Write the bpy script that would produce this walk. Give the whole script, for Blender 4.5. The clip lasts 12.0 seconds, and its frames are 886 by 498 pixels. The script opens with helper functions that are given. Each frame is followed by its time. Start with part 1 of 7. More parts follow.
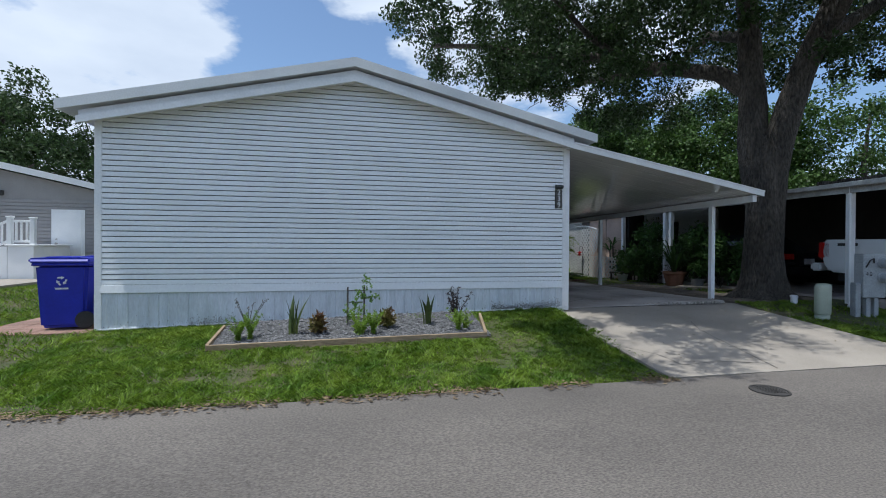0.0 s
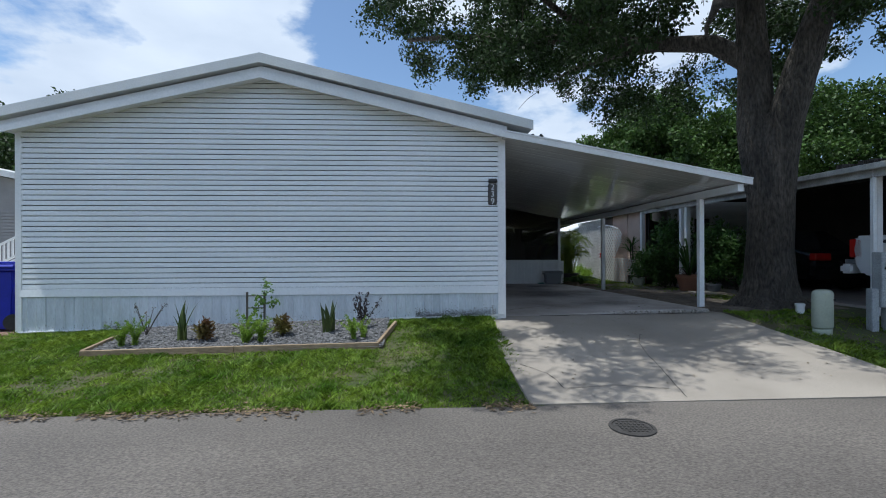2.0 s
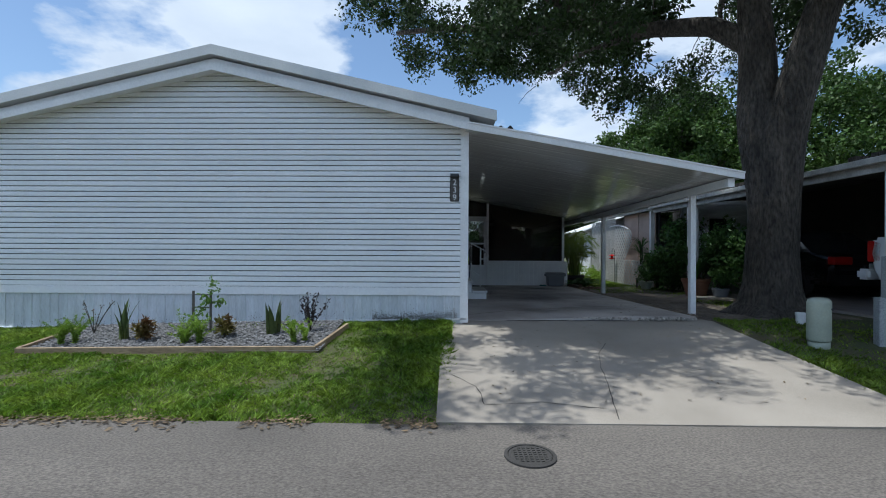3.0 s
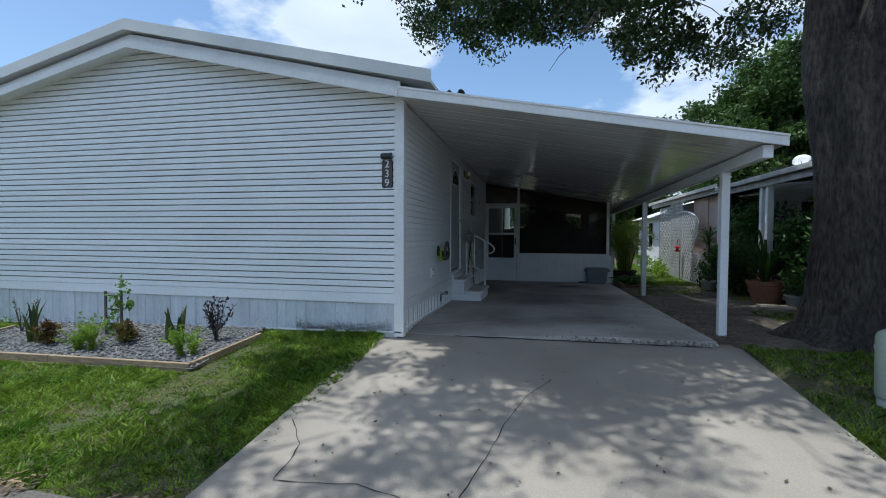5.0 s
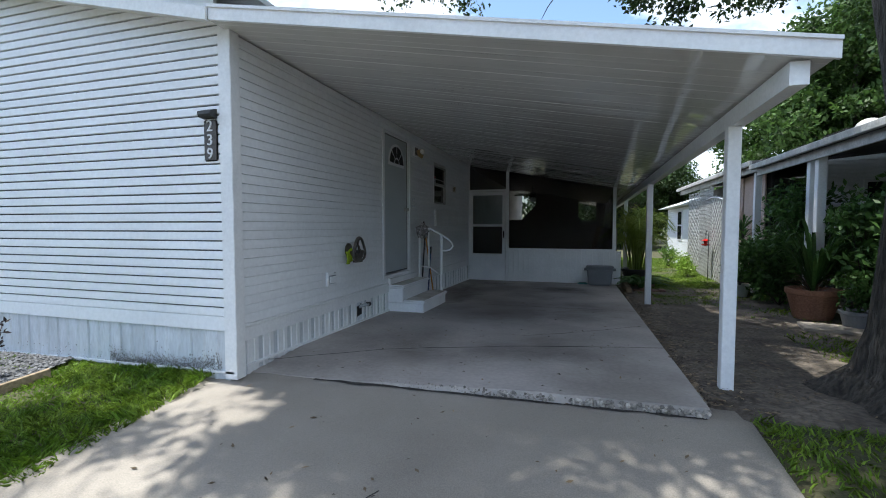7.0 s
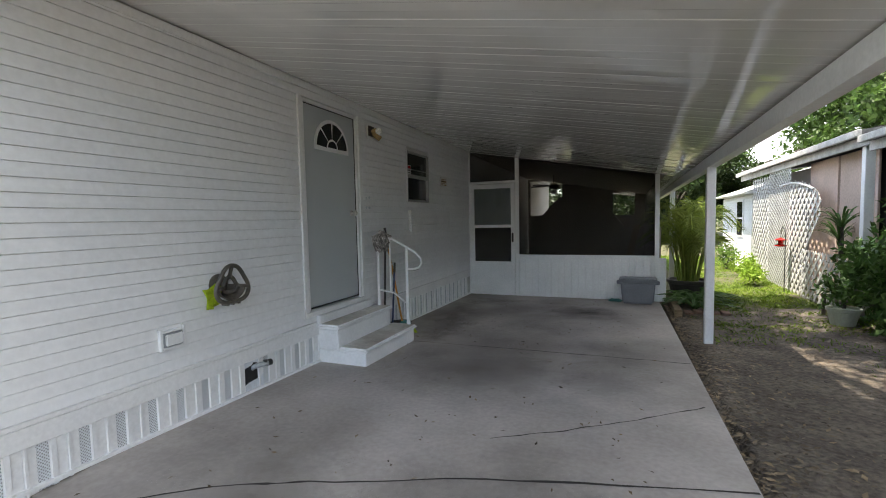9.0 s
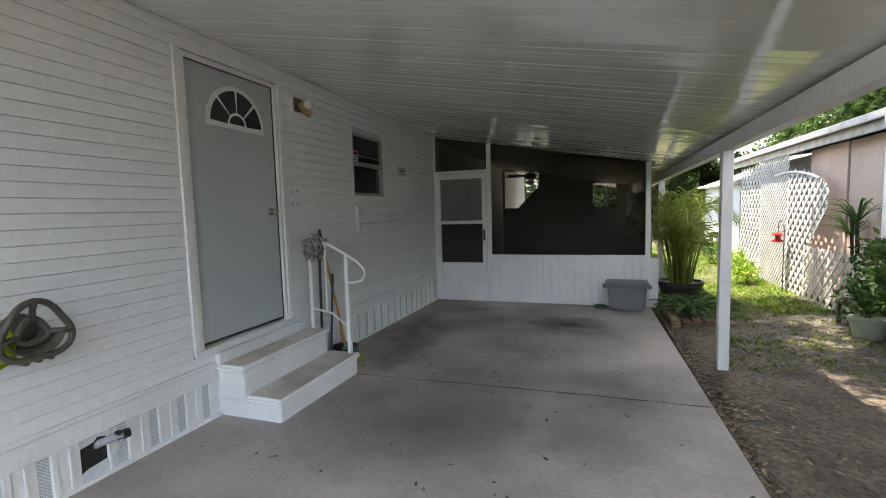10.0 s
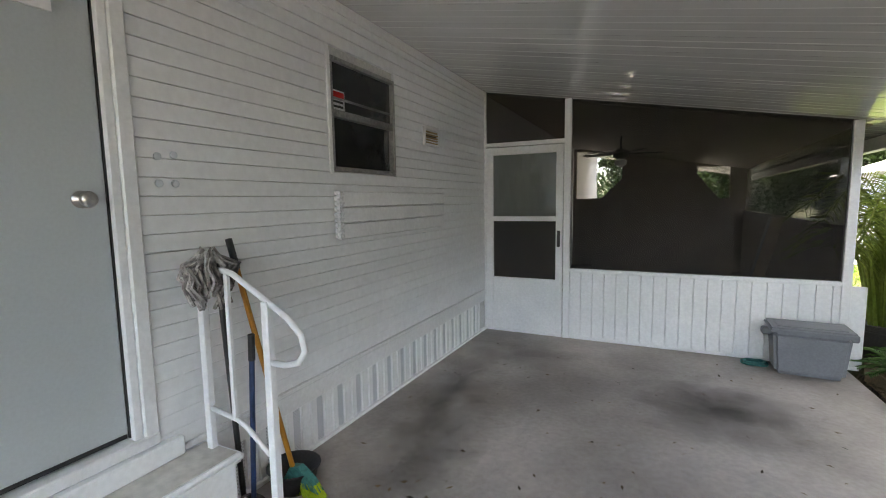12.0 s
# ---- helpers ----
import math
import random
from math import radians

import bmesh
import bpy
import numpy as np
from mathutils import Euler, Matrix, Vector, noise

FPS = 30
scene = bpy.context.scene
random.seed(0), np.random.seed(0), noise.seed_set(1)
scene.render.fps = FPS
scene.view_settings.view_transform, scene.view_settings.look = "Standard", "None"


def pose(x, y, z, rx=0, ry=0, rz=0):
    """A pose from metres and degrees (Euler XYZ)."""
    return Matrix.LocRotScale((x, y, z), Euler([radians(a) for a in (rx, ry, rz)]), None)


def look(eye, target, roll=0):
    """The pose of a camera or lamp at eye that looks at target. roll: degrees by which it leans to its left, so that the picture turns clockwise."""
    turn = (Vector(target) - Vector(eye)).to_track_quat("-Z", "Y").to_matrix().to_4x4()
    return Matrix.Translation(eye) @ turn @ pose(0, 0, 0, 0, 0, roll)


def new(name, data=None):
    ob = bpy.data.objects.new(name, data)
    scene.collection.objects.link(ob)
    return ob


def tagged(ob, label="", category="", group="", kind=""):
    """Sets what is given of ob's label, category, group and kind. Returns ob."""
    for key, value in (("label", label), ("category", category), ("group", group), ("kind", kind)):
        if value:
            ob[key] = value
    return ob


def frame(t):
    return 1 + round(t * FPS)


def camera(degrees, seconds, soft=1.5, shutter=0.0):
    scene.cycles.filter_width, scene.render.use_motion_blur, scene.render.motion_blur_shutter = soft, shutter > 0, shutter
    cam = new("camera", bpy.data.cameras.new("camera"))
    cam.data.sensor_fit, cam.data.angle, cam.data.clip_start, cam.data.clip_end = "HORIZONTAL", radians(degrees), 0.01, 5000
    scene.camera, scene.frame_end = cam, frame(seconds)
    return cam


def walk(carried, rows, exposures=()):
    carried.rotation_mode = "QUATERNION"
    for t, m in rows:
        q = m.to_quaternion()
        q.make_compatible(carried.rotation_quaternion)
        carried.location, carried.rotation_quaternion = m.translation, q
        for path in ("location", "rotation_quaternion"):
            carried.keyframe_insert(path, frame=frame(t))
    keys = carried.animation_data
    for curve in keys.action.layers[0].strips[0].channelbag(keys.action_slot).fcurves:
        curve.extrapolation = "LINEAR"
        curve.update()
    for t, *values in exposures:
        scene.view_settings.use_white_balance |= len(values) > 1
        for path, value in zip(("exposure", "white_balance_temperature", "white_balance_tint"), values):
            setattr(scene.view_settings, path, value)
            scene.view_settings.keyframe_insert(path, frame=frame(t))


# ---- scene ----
cam = camera(88.8, 12.0, soft=1.0)
PATH = [
    (0, (-1.616, -1.37, 1.397), (-1.206, 0.588, 1.385), 0.4),
    (0.5, (-1.045, -1.299, 1.389), (-0.706, 0.672, 1.385), 0.3),
    (1, (-0.411, -1.266, 1.391), (-0.154, 0.718, 1.393), -0.0),
    (1.5, (0.189, -1.157, 1.368), (0.374, 0.834, 1.369), -0.4),
    (2, (0.797, -1.085, 1.375), (0.906, 0.912, 1.378), -0.2),
    (2.5, (1.354, -0.917, 1.366), (1.392, 1.083, 1.371), 0.0),
    (3, (1.893, -0.699, 1.366), (1.862, 1.301, 1.369), 0.3),
    (3.2, (2.099, -0.602, 1.35), (2.045, 1.398, 1.361), 0.2),
    (4.8, (3.589, 0.629, 1.501), (3.192, 2.588, 1.444), 0.4),
    (5, (3.757, 0.807, 1.51), (3.328, 2.76, 1.45), 0.3),
    (5.5, (4.14, 1.293, 1.527), (3.656, 3.232, 1.448), 0.0),
    (6, (4.417, 1.854, 1.52), (3.901, 3.784, 1.423), -0.1),
    (6.5, (4.671, 2.412, 1.534), (4.128, 4.334, 1.437), -0.1),
    (7, (4.821, 2.958, 1.549), (4.231, 4.866, 1.448), 0.0),
    (7.2, (4.853, 3.164, 1.557), (4.245, 5.067, 1.462), 0.0),
    (8.8, (4.983, 5.001, 1.706), (4.252, 6.858, 1.572), -1.1),
    (9, (4.974, 5.285, 1.717), (4.23, 7.137, 1.587), -1.2),
    (9.5, (4.861, 5.858, 1.761), (4.152, 7.722, 1.618), -1.5),
    (10, (4.779, 6.433, 1.784), (4.133, 8.318, 1.612), -1.6),
    (10.5, (4.651, 7.002, 1.801), (4.067, 8.905, 1.61), -1.4),
    (11, (4.471, 7.575, 1.804), (3.919, 9.487, 1.61), -1.1),
    (11.5, (4.236, 8.184, 1.778), (3.602, 10.071, 1.583), -0.7),
    (12, (4.016, 8.74, 1.786), (3.15, 10.531, 1.573), -0.9),
]
walk(cam, [(t, look(eye, target, roll)) for t, eye, target, roll in PATH], exposures=[(0, 0.38, 5900, 7), (5.0, 0.5, 5780, 4), (6.5, 0.98, 5900, 5), (7.2, 1.4, 6200, 7), (9.0, 2.42, 7200, 10), (9.5, 2.6, 7300, 10), (10.5, 2.98, 7400, 12), (11.0, 3.13, 7400, 12), (12.0, 3.68, 7450, 12)])

# ---- world, sun ----
SUN = Vector((-0.28, -0.06, 0.95)).normalized()
world = bpy.data.worlds.new("sky")
scene.world = world
world.use_nodes = True
wn, wl = world.node_tree.nodes, world.node_tree.links
wn.clear()
sky = wn.new("ShaderNodeTexSky")
sky.sky_type = "NISHITA"
sky.sun_disc = False
sky.sun_elevation = math.asin(SUN.z)
sky.sun_rotation = math.atan2(SUN.x, SUN.y)
sky.dust_density, sky.ozone_density = 1.0, 1.2
co = wn.new("ShaderNodeTexCoord")
mp = wn.new("ShaderNodeMapping")
mp.inputs["Location"].default_value = (1.7, 0.45, 0.3)
mp.inputs["Scale"].default_value = (1.0, 1.0, 2.2)
cl = wn.new("ShaderNodeTexNoise")
cl.inputs["Scale"].default_value, cl.inputs["Detail"].default_value, cl.inputs["Roughness"].default_value = 1.7, 12.0, 0.56
ramp = wn.new("ShaderNodeValToRGB")
ramp.color_ramp.elements[0].position, ramp.color_ramp.elements[1].position = 0.472, 0.525
shade = wn.new("ShaderNodeTexNoise")
shade.inputs["Scale"].default_value, shade.inputs["Detail"].default_value = 5.0, 8.0
tone = wn.new("ShaderNodeMixRGB")
tone.inputs[1].default_value, tone.inputs[2].default_value = (3.5, 4.0, 4.9, 1), (6.5, 6.7, 7.1, 1)
mixc = wn.new("ShaderNodeMixRGB")
bg = wn.new("ShaderNodeBackground")
bg.inputs["Strength"].default_value = 0.115
wo = wn.new("ShaderNodeOutputWorld")
wl.new(co.outputs["Generated"], mp.inputs["Vector"])
wl.new(mp.outputs["Vector"], cl.inputs["Vector"])
wl.new(mp.outputs["Vector"], shade.inputs["Vector"])
wl.new(cl.outputs["Fac"], ramp.inputs["Fac"])
wl.new(shade.outputs["Fac"], tone.inputs[0])
wl.new(ramp.outputs["Color"], mixc.inputs[0])
wl.new(sky.outputs["Color"], mixc.inputs[1])
wl.new(tone.outputs["Color"], mixc.inputs[2])
wl.new(mixc.outputs["Color"], bg.inputs["Color"])
wl.new(bg.outputs["Background"], wo.inputs["Surface"])
sun = new("sun", bpy.data.lights.new("sun", "SUN"))
sun.data.energy, sun.data.angle, sun.data.color = 3.3, radians(0.6), (1.0, 0.95, 0.87)
sun.matrix_world = look((0, 0, 30), Vector((0, 0, 30)) - SUN)


# ---- materials ----
def mat(name, c1, c2=None, rough=0.6, scale=4.0, fine=60.0, fine_amt=0.25, bump=0.2, metal=0.0, spec=0.5, stretch=(1, 1, 1), coat=0.0, rand=0.0, dist=0.01):
    """Two colours mixed by broad noise, fine grain over it, and a bump of the grain."""
    m = bpy.data.materials.new(name)
    m.use_nodes = True
    n, l = m.node_tree.nodes, m.node_tree.links
    b = n["Principled BSDF"]
    c2 = c2 or tuple(v * 0.8 for v in c1)
    geo = n.new("ShaderNodeNewGeometry")
    mapn = n.new("ShaderNodeMapping")
    mapn.inputs["Scale"].default_value = stretch
    l.new(geo.outputs["Position"], mapn.inputs["Vector"])
    big = n.new("ShaderNodeTexNoise")
    big.inputs["Scale"].default_value, big.inputs["Detail"].default_value = scale, 5.0
    small = n.new("ShaderNodeTexNoise")
    small.inputs["Scale"].default_value, small.inputs["Detail"].default_value = fine, 3.0
    for t in (big, small):
        l.new(mapn.outputs["Vector"], t.inputs["Vector"])
    rp = n.new("ShaderNodeValToRGB")
    rp.color_ramp.elements[0].position, rp.color_ramp.elements[1].position = 0.32, 0.68
    rp.color_ramp.elements[0].color, rp.color_ramp.elements[1].color = (*c1, 1), (*c2, 1)
    l.new(big.outputs["Fac"], rp.inputs["Fac"])
    mr = n.new("ShaderNodeMapRange")
    mr.inputs["From Min"].default_value, mr.inputs["From Max"].default_value = 0.3, 0.7
    mr.inputs["To Min"].default_value, mr.inputs["To Max"].default_value = 1 - fine_amt, 1 + fine_amt
    l.new(small.outputs["Fac"], mr.inputs["Value"])
    mul = n.new("ShaderNodeVectorMath")
    mul.operation = "SCALE"
    l.new(rp.outputs["Color"], mul.inputs[0])
    l.new(mr.outputs["Result"], mul.inputs["Scale"])
    out = mul.outputs["Vector"]
    if rand:
        oi = n.new("ShaderNodeObjectInfo")
        isl = n.new("ShaderNodeMath")
        isl.operation = "ADD"
        l.new(oi.outputs["Random"], isl.inputs[0])
        l.new(geo.outputs["Random Per Island"], isl.inputs[1])
        fr = n.new("ShaderNodeMath")
        fr.operation = "FRACT"
        l.new(isl.outputs[0], fr.inputs[0])
        mr2 = n.new("ShaderNodeMapRange")
        mr2.inputs["To Min"].default_value, mr2.inputs["To Max"].default_value = 1 - rand, 1 + rand
        l.new(fr.outputs[0], mr2.inputs["Value"])
        mul2 = n.new("ShaderNodeVectorMath")
        mul2.operation = "SCALE"
        l.new(out, mul2.inputs[0])
        l.new(mr2.outputs["Result"], mul2.inputs["Scale"])
        out = mul2.outputs["Vector"]
    l.new(out, b.inputs["Base Color"])
    b.inputs["Roughness"].default_value, b.inputs["Metallic"].default_value = rough, metal
    b.inputs["Specular IOR Level"].default_value, b.inputs["Coat Weight"].default_value = spec, coat
    if bump:
        bp = n.new("ShaderNodeBump")
        bp.inputs["Strength"].default_value, bp.inputs["Distance"].default_value = bump, dist
        l.new(small.outputs["Fac"], bp.inputs["Height"])
        l.new(bp.outputs["Normal"], b.inputs["Normal"])
    return m


def leaf_mat(name, c1, c2, rand=0.35, through_light=0.3):
    m = mat(name, c1, c2, rough=0.55, scale=2.5, fine=30, fine_amt=0.2, bump=0, rand=rand, spec=0.3)
    n, l = m.node_tree.nodes, m.node_tree.links
    b = n["Principled BSDF"]
    tr = n.new("ShaderNodeBsdfTranslucent")
    src = b.inputs["Base Color"].links[0].from_socket
    l.new(src, tr.inputs["Color"])
    ms = n.new("ShaderNodeMixShader")
    ms.inputs[0].default_value = through_light
    l.new(b.outputs[0], ms.inputs[1])
    l.new(tr.outputs[0], ms.inputs[2])
    l.new(ms.outputs[0], n["Material Output"].inputs["Surface"])
    return m


def glass_mat(name, tint=(0.9, 0.95, 0.95), clear=0.9, rough=0.02):
    """Thin pane: part clear, part mirror-like gloss."""
    m = bpy.data.materials.new(name)
    m.use_nodes = True
    n, l = m.node_tree.nodes, m.node_tree.links
    n.remove(n["Principled BSDF"])
    t = n.new("ShaderNodeBsdfTransparent")
    t.inputs["Color"].default_value = (*tint, 1)
    g = n.new("ShaderNodeBsdfGlossy")
    g.inputs["Roughness"].default_value = rough
    f = n.new("ShaderNodeFresnel")
    f.inputs["IOR"].default_value = 1.5
    ms = n.new("ShaderNodeMixShader")
    l.new(f.outputs[0], ms.inputs[0])
    l.new(t.outputs[0], ms.inputs[1])
    l.new(g.outputs[0], ms.inputs[2])
    l.new(ms.outputs[0], n["Material Output"].inputs["Surface"])
    return m


def screen_mat(name, clear=0.5):
    """Dark insect screen: fine mesh, partly see-through."""
    m = bpy.data.materials.new(name)
    m.use_nodes = True
    n, l = m.node_tree.nodes, m.node_tree.links
    b = n["Principled BSDF"]
    b.inputs["Base Color"].default_value = (0.025, 0.023, 0.02, 1)
    b.inputs["Roughness"].default_value = 0.6
    b.inputs["Specular IOR Level"].default_value = 0.2
    t = n.new("ShaderNodeBsdfTransparent")
    ms = n.new("ShaderNodeMixShader")
    ms.inputs[0].default_value = 1 - clear
    l.new(t.outputs[0], ms.inputs[1])
    l.new(b.outputs[0], ms.inputs[2])
    l.new(ms.outputs[0], n["Material Output"].inputs["Surface"])
    return m


SIDING = mat("white_vinyl", (0.85, 0.865, 0.88), (0.80, 0.815, 0.83), rough=0.45, scale=1.2, fine=25, fine_amt=0.04, bump=0.05, rand=0.02)
TRIM = mat("white_trim", (0.84, 0.845, 0.85), (0.77, 0.78, 0.79), rough=0.45, scale=3, fine=40, fine_amt=0.05, bump=0.08)
# shade of the front lap gaps, put into the backing's dark colour
LAP = mat("lap_gap_shade", (0.15, 0.155, 0.16), (0.09, 0.095, 0.1), rough=0.9, scale=3, fine=40, fine_amt=0.2, bump=0)
# paler backing for side laps, their soft shade put into its colour
LAP_SIDE = mat("soft_lap_shade", (0.66, 0.66, 0.65), (0.56, 0.56, 0.55), rough=0.9, scale=3, fine=40, fine_amt=0.1, bump=0)
SKIRT = mat("skirting_vinyl", (0.70, 0.74, 0.79), (0.56, 0.60, 0.64), rough=0.5, scale=3.0, fine=30, fine_amt=0.08, bump=0.1, stretch=(2, 2, 0.5), rand=0.04)
SKIRT_HOLE = mat("skirting_perforated", (0.70, 0.73, 0.76), (0.6, 0.63, 0.66), rough=0.6, scale=3, fine=60, fine_amt=0.06, bump=0.1)
sn, sl = SKIRT_HOLE.node_tree.nodes, SKIRT_HOLE.node_tree.links
hole_geo, hole_sep, hole_com, hole_map, hole_tex, hole_mix = [sn.new("ShaderNode" + k) for k in ("NewGeometry", "SeparateXYZ", "CombineXYZ", "Mapping", "TexVoronoi", "MixRGB")]
hole_map.inputs["Rotation"].default_value = (0, 0, 0.785)
hole_tex.voronoi_dimensions = "2D"
hole_tex.inputs["Scale"].default_value, hole_tex.inputs["Randomness"].default_value = 78.0, 0.1
hole_ramp = sn.new("ShaderNodeMapRange")
hole_ramp.inputs["From Min"].default_value, hole_ramp.inputs["From Max"].default_value = 0.24, 0.36
hole_ramp.inputs["To Min"].default_value, hole_ramp.inputs["To Max"].default_value = 1.0, 0.0
sl.new(hole_geo.outputs["Position"], hole_sep.inputs[0])
sl.new(hole_sep.outputs["Y"], hole_com.inputs["X"])
sl.new(hole_sep.outputs["Z"], hole_com.inputs["Y"])
sl.new(hole_com.outputs[0], hole_map.inputs["Vector"])
sl.new(hole_map.outputs["Vector"], hole_tex.inputs["Vector"])
sl.new(hole_tex.outputs["Distance"], hole_ramp.inputs["Value"])
sl.new(hole_ramp.outputs["Result"], hole_mix.inputs[0])
sl.new(sn["Principled BSDF"].inputs["Base Color"].links[0].from_socket, hole_mix.inputs[1])
hole_mix.inputs[2].default_value = (0.3, 0.31, 0.32, 1)
sl.new(hole_mix.outputs[0], sn["Principled BSDF"].inputs["Base Color"])
ROOFW = mat("white_roof_metal", (0.72, 0.73, 0.73), (0.64, 0.66, 0.67), rough=0.4, scale=2, fine=50, fine_amt=0.06, bump=0.1)
PAN = mat("carport_pan_paint", (0.70, 0.70, 0.68), (0.64, 0.64, 0.62), rough=0.08, scale=1.5, fine=5, fine_amt=0.03, bump=0.0, coat=0.5)
CONC = mat("driveway_concrete", (0.33, 0.294, 0.252), (0.243, 0.215, 0.182), rough=0.88, scale=0.85, fine=130, fine_amt=0.16, bump=0.2)
SLABM = mat("carport_concrete", (0.47, 0.43, 0.402), (0.255, 0.228, 0.209), rough=0.66, scale=1.05, fine=30, fine_amt=0.09, bump=0.12)
ASPH = mat("old_asphalt", (0.148, 0.131, 0.116), (0.088, 0.078, 0.07), rough=0.92, scale=0.55, fine=85, fine_amt=0.42, bump=0.8, stretch=(0.6, 1, 1))
SOIL = mat("lawn_soil", (0.082, 0.069, 0.036), (0.05, 0.064, 0.022), rough=1.0, scale=2.2, fine=50, fine_amt=0.35, bump=0.6)
GRASS = leaf_mat("grass_blades", (0.085, 0.17, 0.014), (0.21, 0.30, 0.036), 0.5, 0.33)
BARK = mat("oak_bark", (0.085, 0.073, 0.06), (0.04, 0.034, 0.028), rough=0.95, scale=4, fine=30, fine_amt=0.6, bump=1.0, stretch=(1, 1, 0.3), dist=0.08)
OAKLEAF = leaf_mat("oak_leaves", (0.021, 0.043, 0.011), (0.037, 0.068, 0.018), 0.45, 0.22)
FARLEAF = leaf_mat("far_leaves", (0.038, 0.08, 0.018), (0.07, 0.126, 0.026), 0.45, 0.3)
DARK = mat("dark_void", (0.02, 0.02, 0.02), (0.015, 0.015, 0.015), rough=0.8, bump=0)
WOOD = mat("weathered_board", (0.33, 0.25, 0.16), (0.22, 0.16, 0.10), rough=0.85, scale=6, fine=40, fine_amt=0.25, bump=0.4, stretch=(0.3, 1, 1))
DOORM = mat("door_paint", (0.50, 0.54, 0.55), (0.47, 0.51, 0.52), rough=0.5, scale=1.5, fine=80, fine_amt=0.03, bump=0.06)
SCREEN = screen_mat("insect_screen", 0.6)
GLASS = glass_mat("window_glass")


# ---- mesh helpers ----
def box(bm, x0, x1, y0, y1, z0, z1, bevel=0.0, seg=1):
    v = [bm.verts.new((x, y, z)) for x in (x0, x1) for y in (y0, y1) for z in (z0, z1)]
    f = [bm.faces.new([v[i] for i in q]) for q in ((0, 1, 3, 2), (4, 6, 7, 5), (0, 4, 5, 1), (2, 3, 7, 6), (0, 2, 6, 4), (1, 5, 7, 3))]
    if bevel:
        e = list({e for q in f for e in q.edges})
        bmesh.ops.bevel(bm, geom=e, offset=bevel, segments=seg, affect="EDGES", clamp_overlap=True)
    return bm


def boxbm(*a, **k):
    return box(bmesh.new(), *a, **k)


def prism(bm, pts, fn, w0, w1):
    """A flat outline pts (u, v) drawn out from w0 to w1; fn(u, v, w) gives the place."""
    a = [bm.verts.new(fn(u, v, w0)) for u, v in pts]
    b = [bm.verts.new(fn(u, v, w1)) for u, v in pts]
    n = len(pts)
    bm.faces.new(a)
    bm.faces.new(b[::-1])
    for i in range(n):
        bm.faces.new((a[i], b[i], b[(i + 1) % n], a[(i + 1) % n]))
    return bm


def tube(bm, pts, radii, seg=8, cap=True):
    pts = [Vector(p) for p in pts]
    if not hasattr(radii, "__len__"):
        radii = [radii] * len(pts)
    rings, side = [], None
    for i, p in enumerate(pts):
        d = (pts[min(i + 1, len(pts) - 1)] - pts[max(i - 1, 0)]).normalized()
        if side is None:
            side = d.cross(Vector((0.31, 0.2, 1))).normalized() if abs(d.z) < 0.95 else d.cross(Vector((1, 0.1, 0))).normalized()
        side = (side - d * side.dot(d)).normalized()
        up = d.cross(side)
        rings.append([bm.verts.new(p + (side * math.cos(2 * math.pi * k / seg) + up * math.sin(2 * math.pi * k / seg)) * radii[i]) for k in range(seg)])
    for a, b in zip(rings, rings[1:]):
        for k in range(seg):
            bm.faces.new((a[k], a[(k + 1) % seg], b[(k + 1) % seg], b[k]))
    if cap:
        bm.faces.new(rings[0][::-1])
        bm.faces.new(rings[-1])
    return bm


def lathe(bm, prof, seg=20, centre=(0, 0)):
    rings = [[bm.verts.new((centre[0] + r * math.cos(2 * math.pi * k / seg), centre[1] + r * math.sin(2 * math.pi * k / seg), z)) for k in range(seg)] for r, z in prof]
    for a, b in zip(rings, rings[1:]):
        for k in range(seg):
            bm.faces.new((a[k], a[(k + 1) % seg], b[(k + 1) % seg], b[k]))
    bm.faces.new(rings[0][::-1])
    bm.faces.new(rings[-1])
    return bm


def meshed(name, bm, material, smooth=False):
    bmesh.ops.recalc_face_normals(bm, faces=bm.faces)
    me = bpy.data.meshes.new(name)
    bm.to_mesh(me)
    bm.free()
    me.materials.append(material)
    if smooth:
        me.shade_smooth()
    return me


def part(name, bm, material, parent, label="", smooth=False):
    """One mesh object under a thing or part."""
    ob = new(name, meshed(name, bm, material, smooth))
    ob.parent = parent
    return tagged(ob, label)


def piece(name, me, parent, m=None):
    """A piece that shares its mesh with others."""
    ob = new(name, me)
    ob.parent = parent
    if m is not None:
        ob.matrix_basis = m
    return ob


def thing(name, m, label, category, group="", kind=""):
    ob = new(name)
    ob.empty_display_size = 0.1
    ob.matrix_world = m
    return tagged(ob, label, category, group, kind)


def solo(name, bm, material, label="", category="", group="", kind="", m=None, smooth=False):
    ob = new(name, meshed(name, bm, material, smooth))
    if m is not None:
        ob.matrix_world = m
    return tagged(ob, label, category, group, kind)


def raw(name, verts, faces, material):
    me = bpy.data.meshes.new(name)
    me.from_pydata(verts, [], faces)
    me.materials.append(material)
    return me


def quads(name, v, n, material, k=4):
    me = bpy.data.meshes.new(name)
    me.vertices.add(n * k)
    me.vertices.foreach_set("co", np.ascontiguousarray(v, dtype=np.float32).ravel())
    me.loops.add(n * k)
    me.loops.foreach_set("vertex_index", np.arange(n * k, dtype=np.int32))
    me.polygons.add(n)
    me.polygons.foreach_set("loop_start", np.arange(0, n * k, k, dtype=np.int32))
    me.update(calc_edges=True)
    me.materials.append(material)
    return me


# ---- levels ----
RY = 2.86          # road's edge
FY = 5.95          # front wall
WX = 2.13          # carport side wall
SY = 13.79         # screened wall


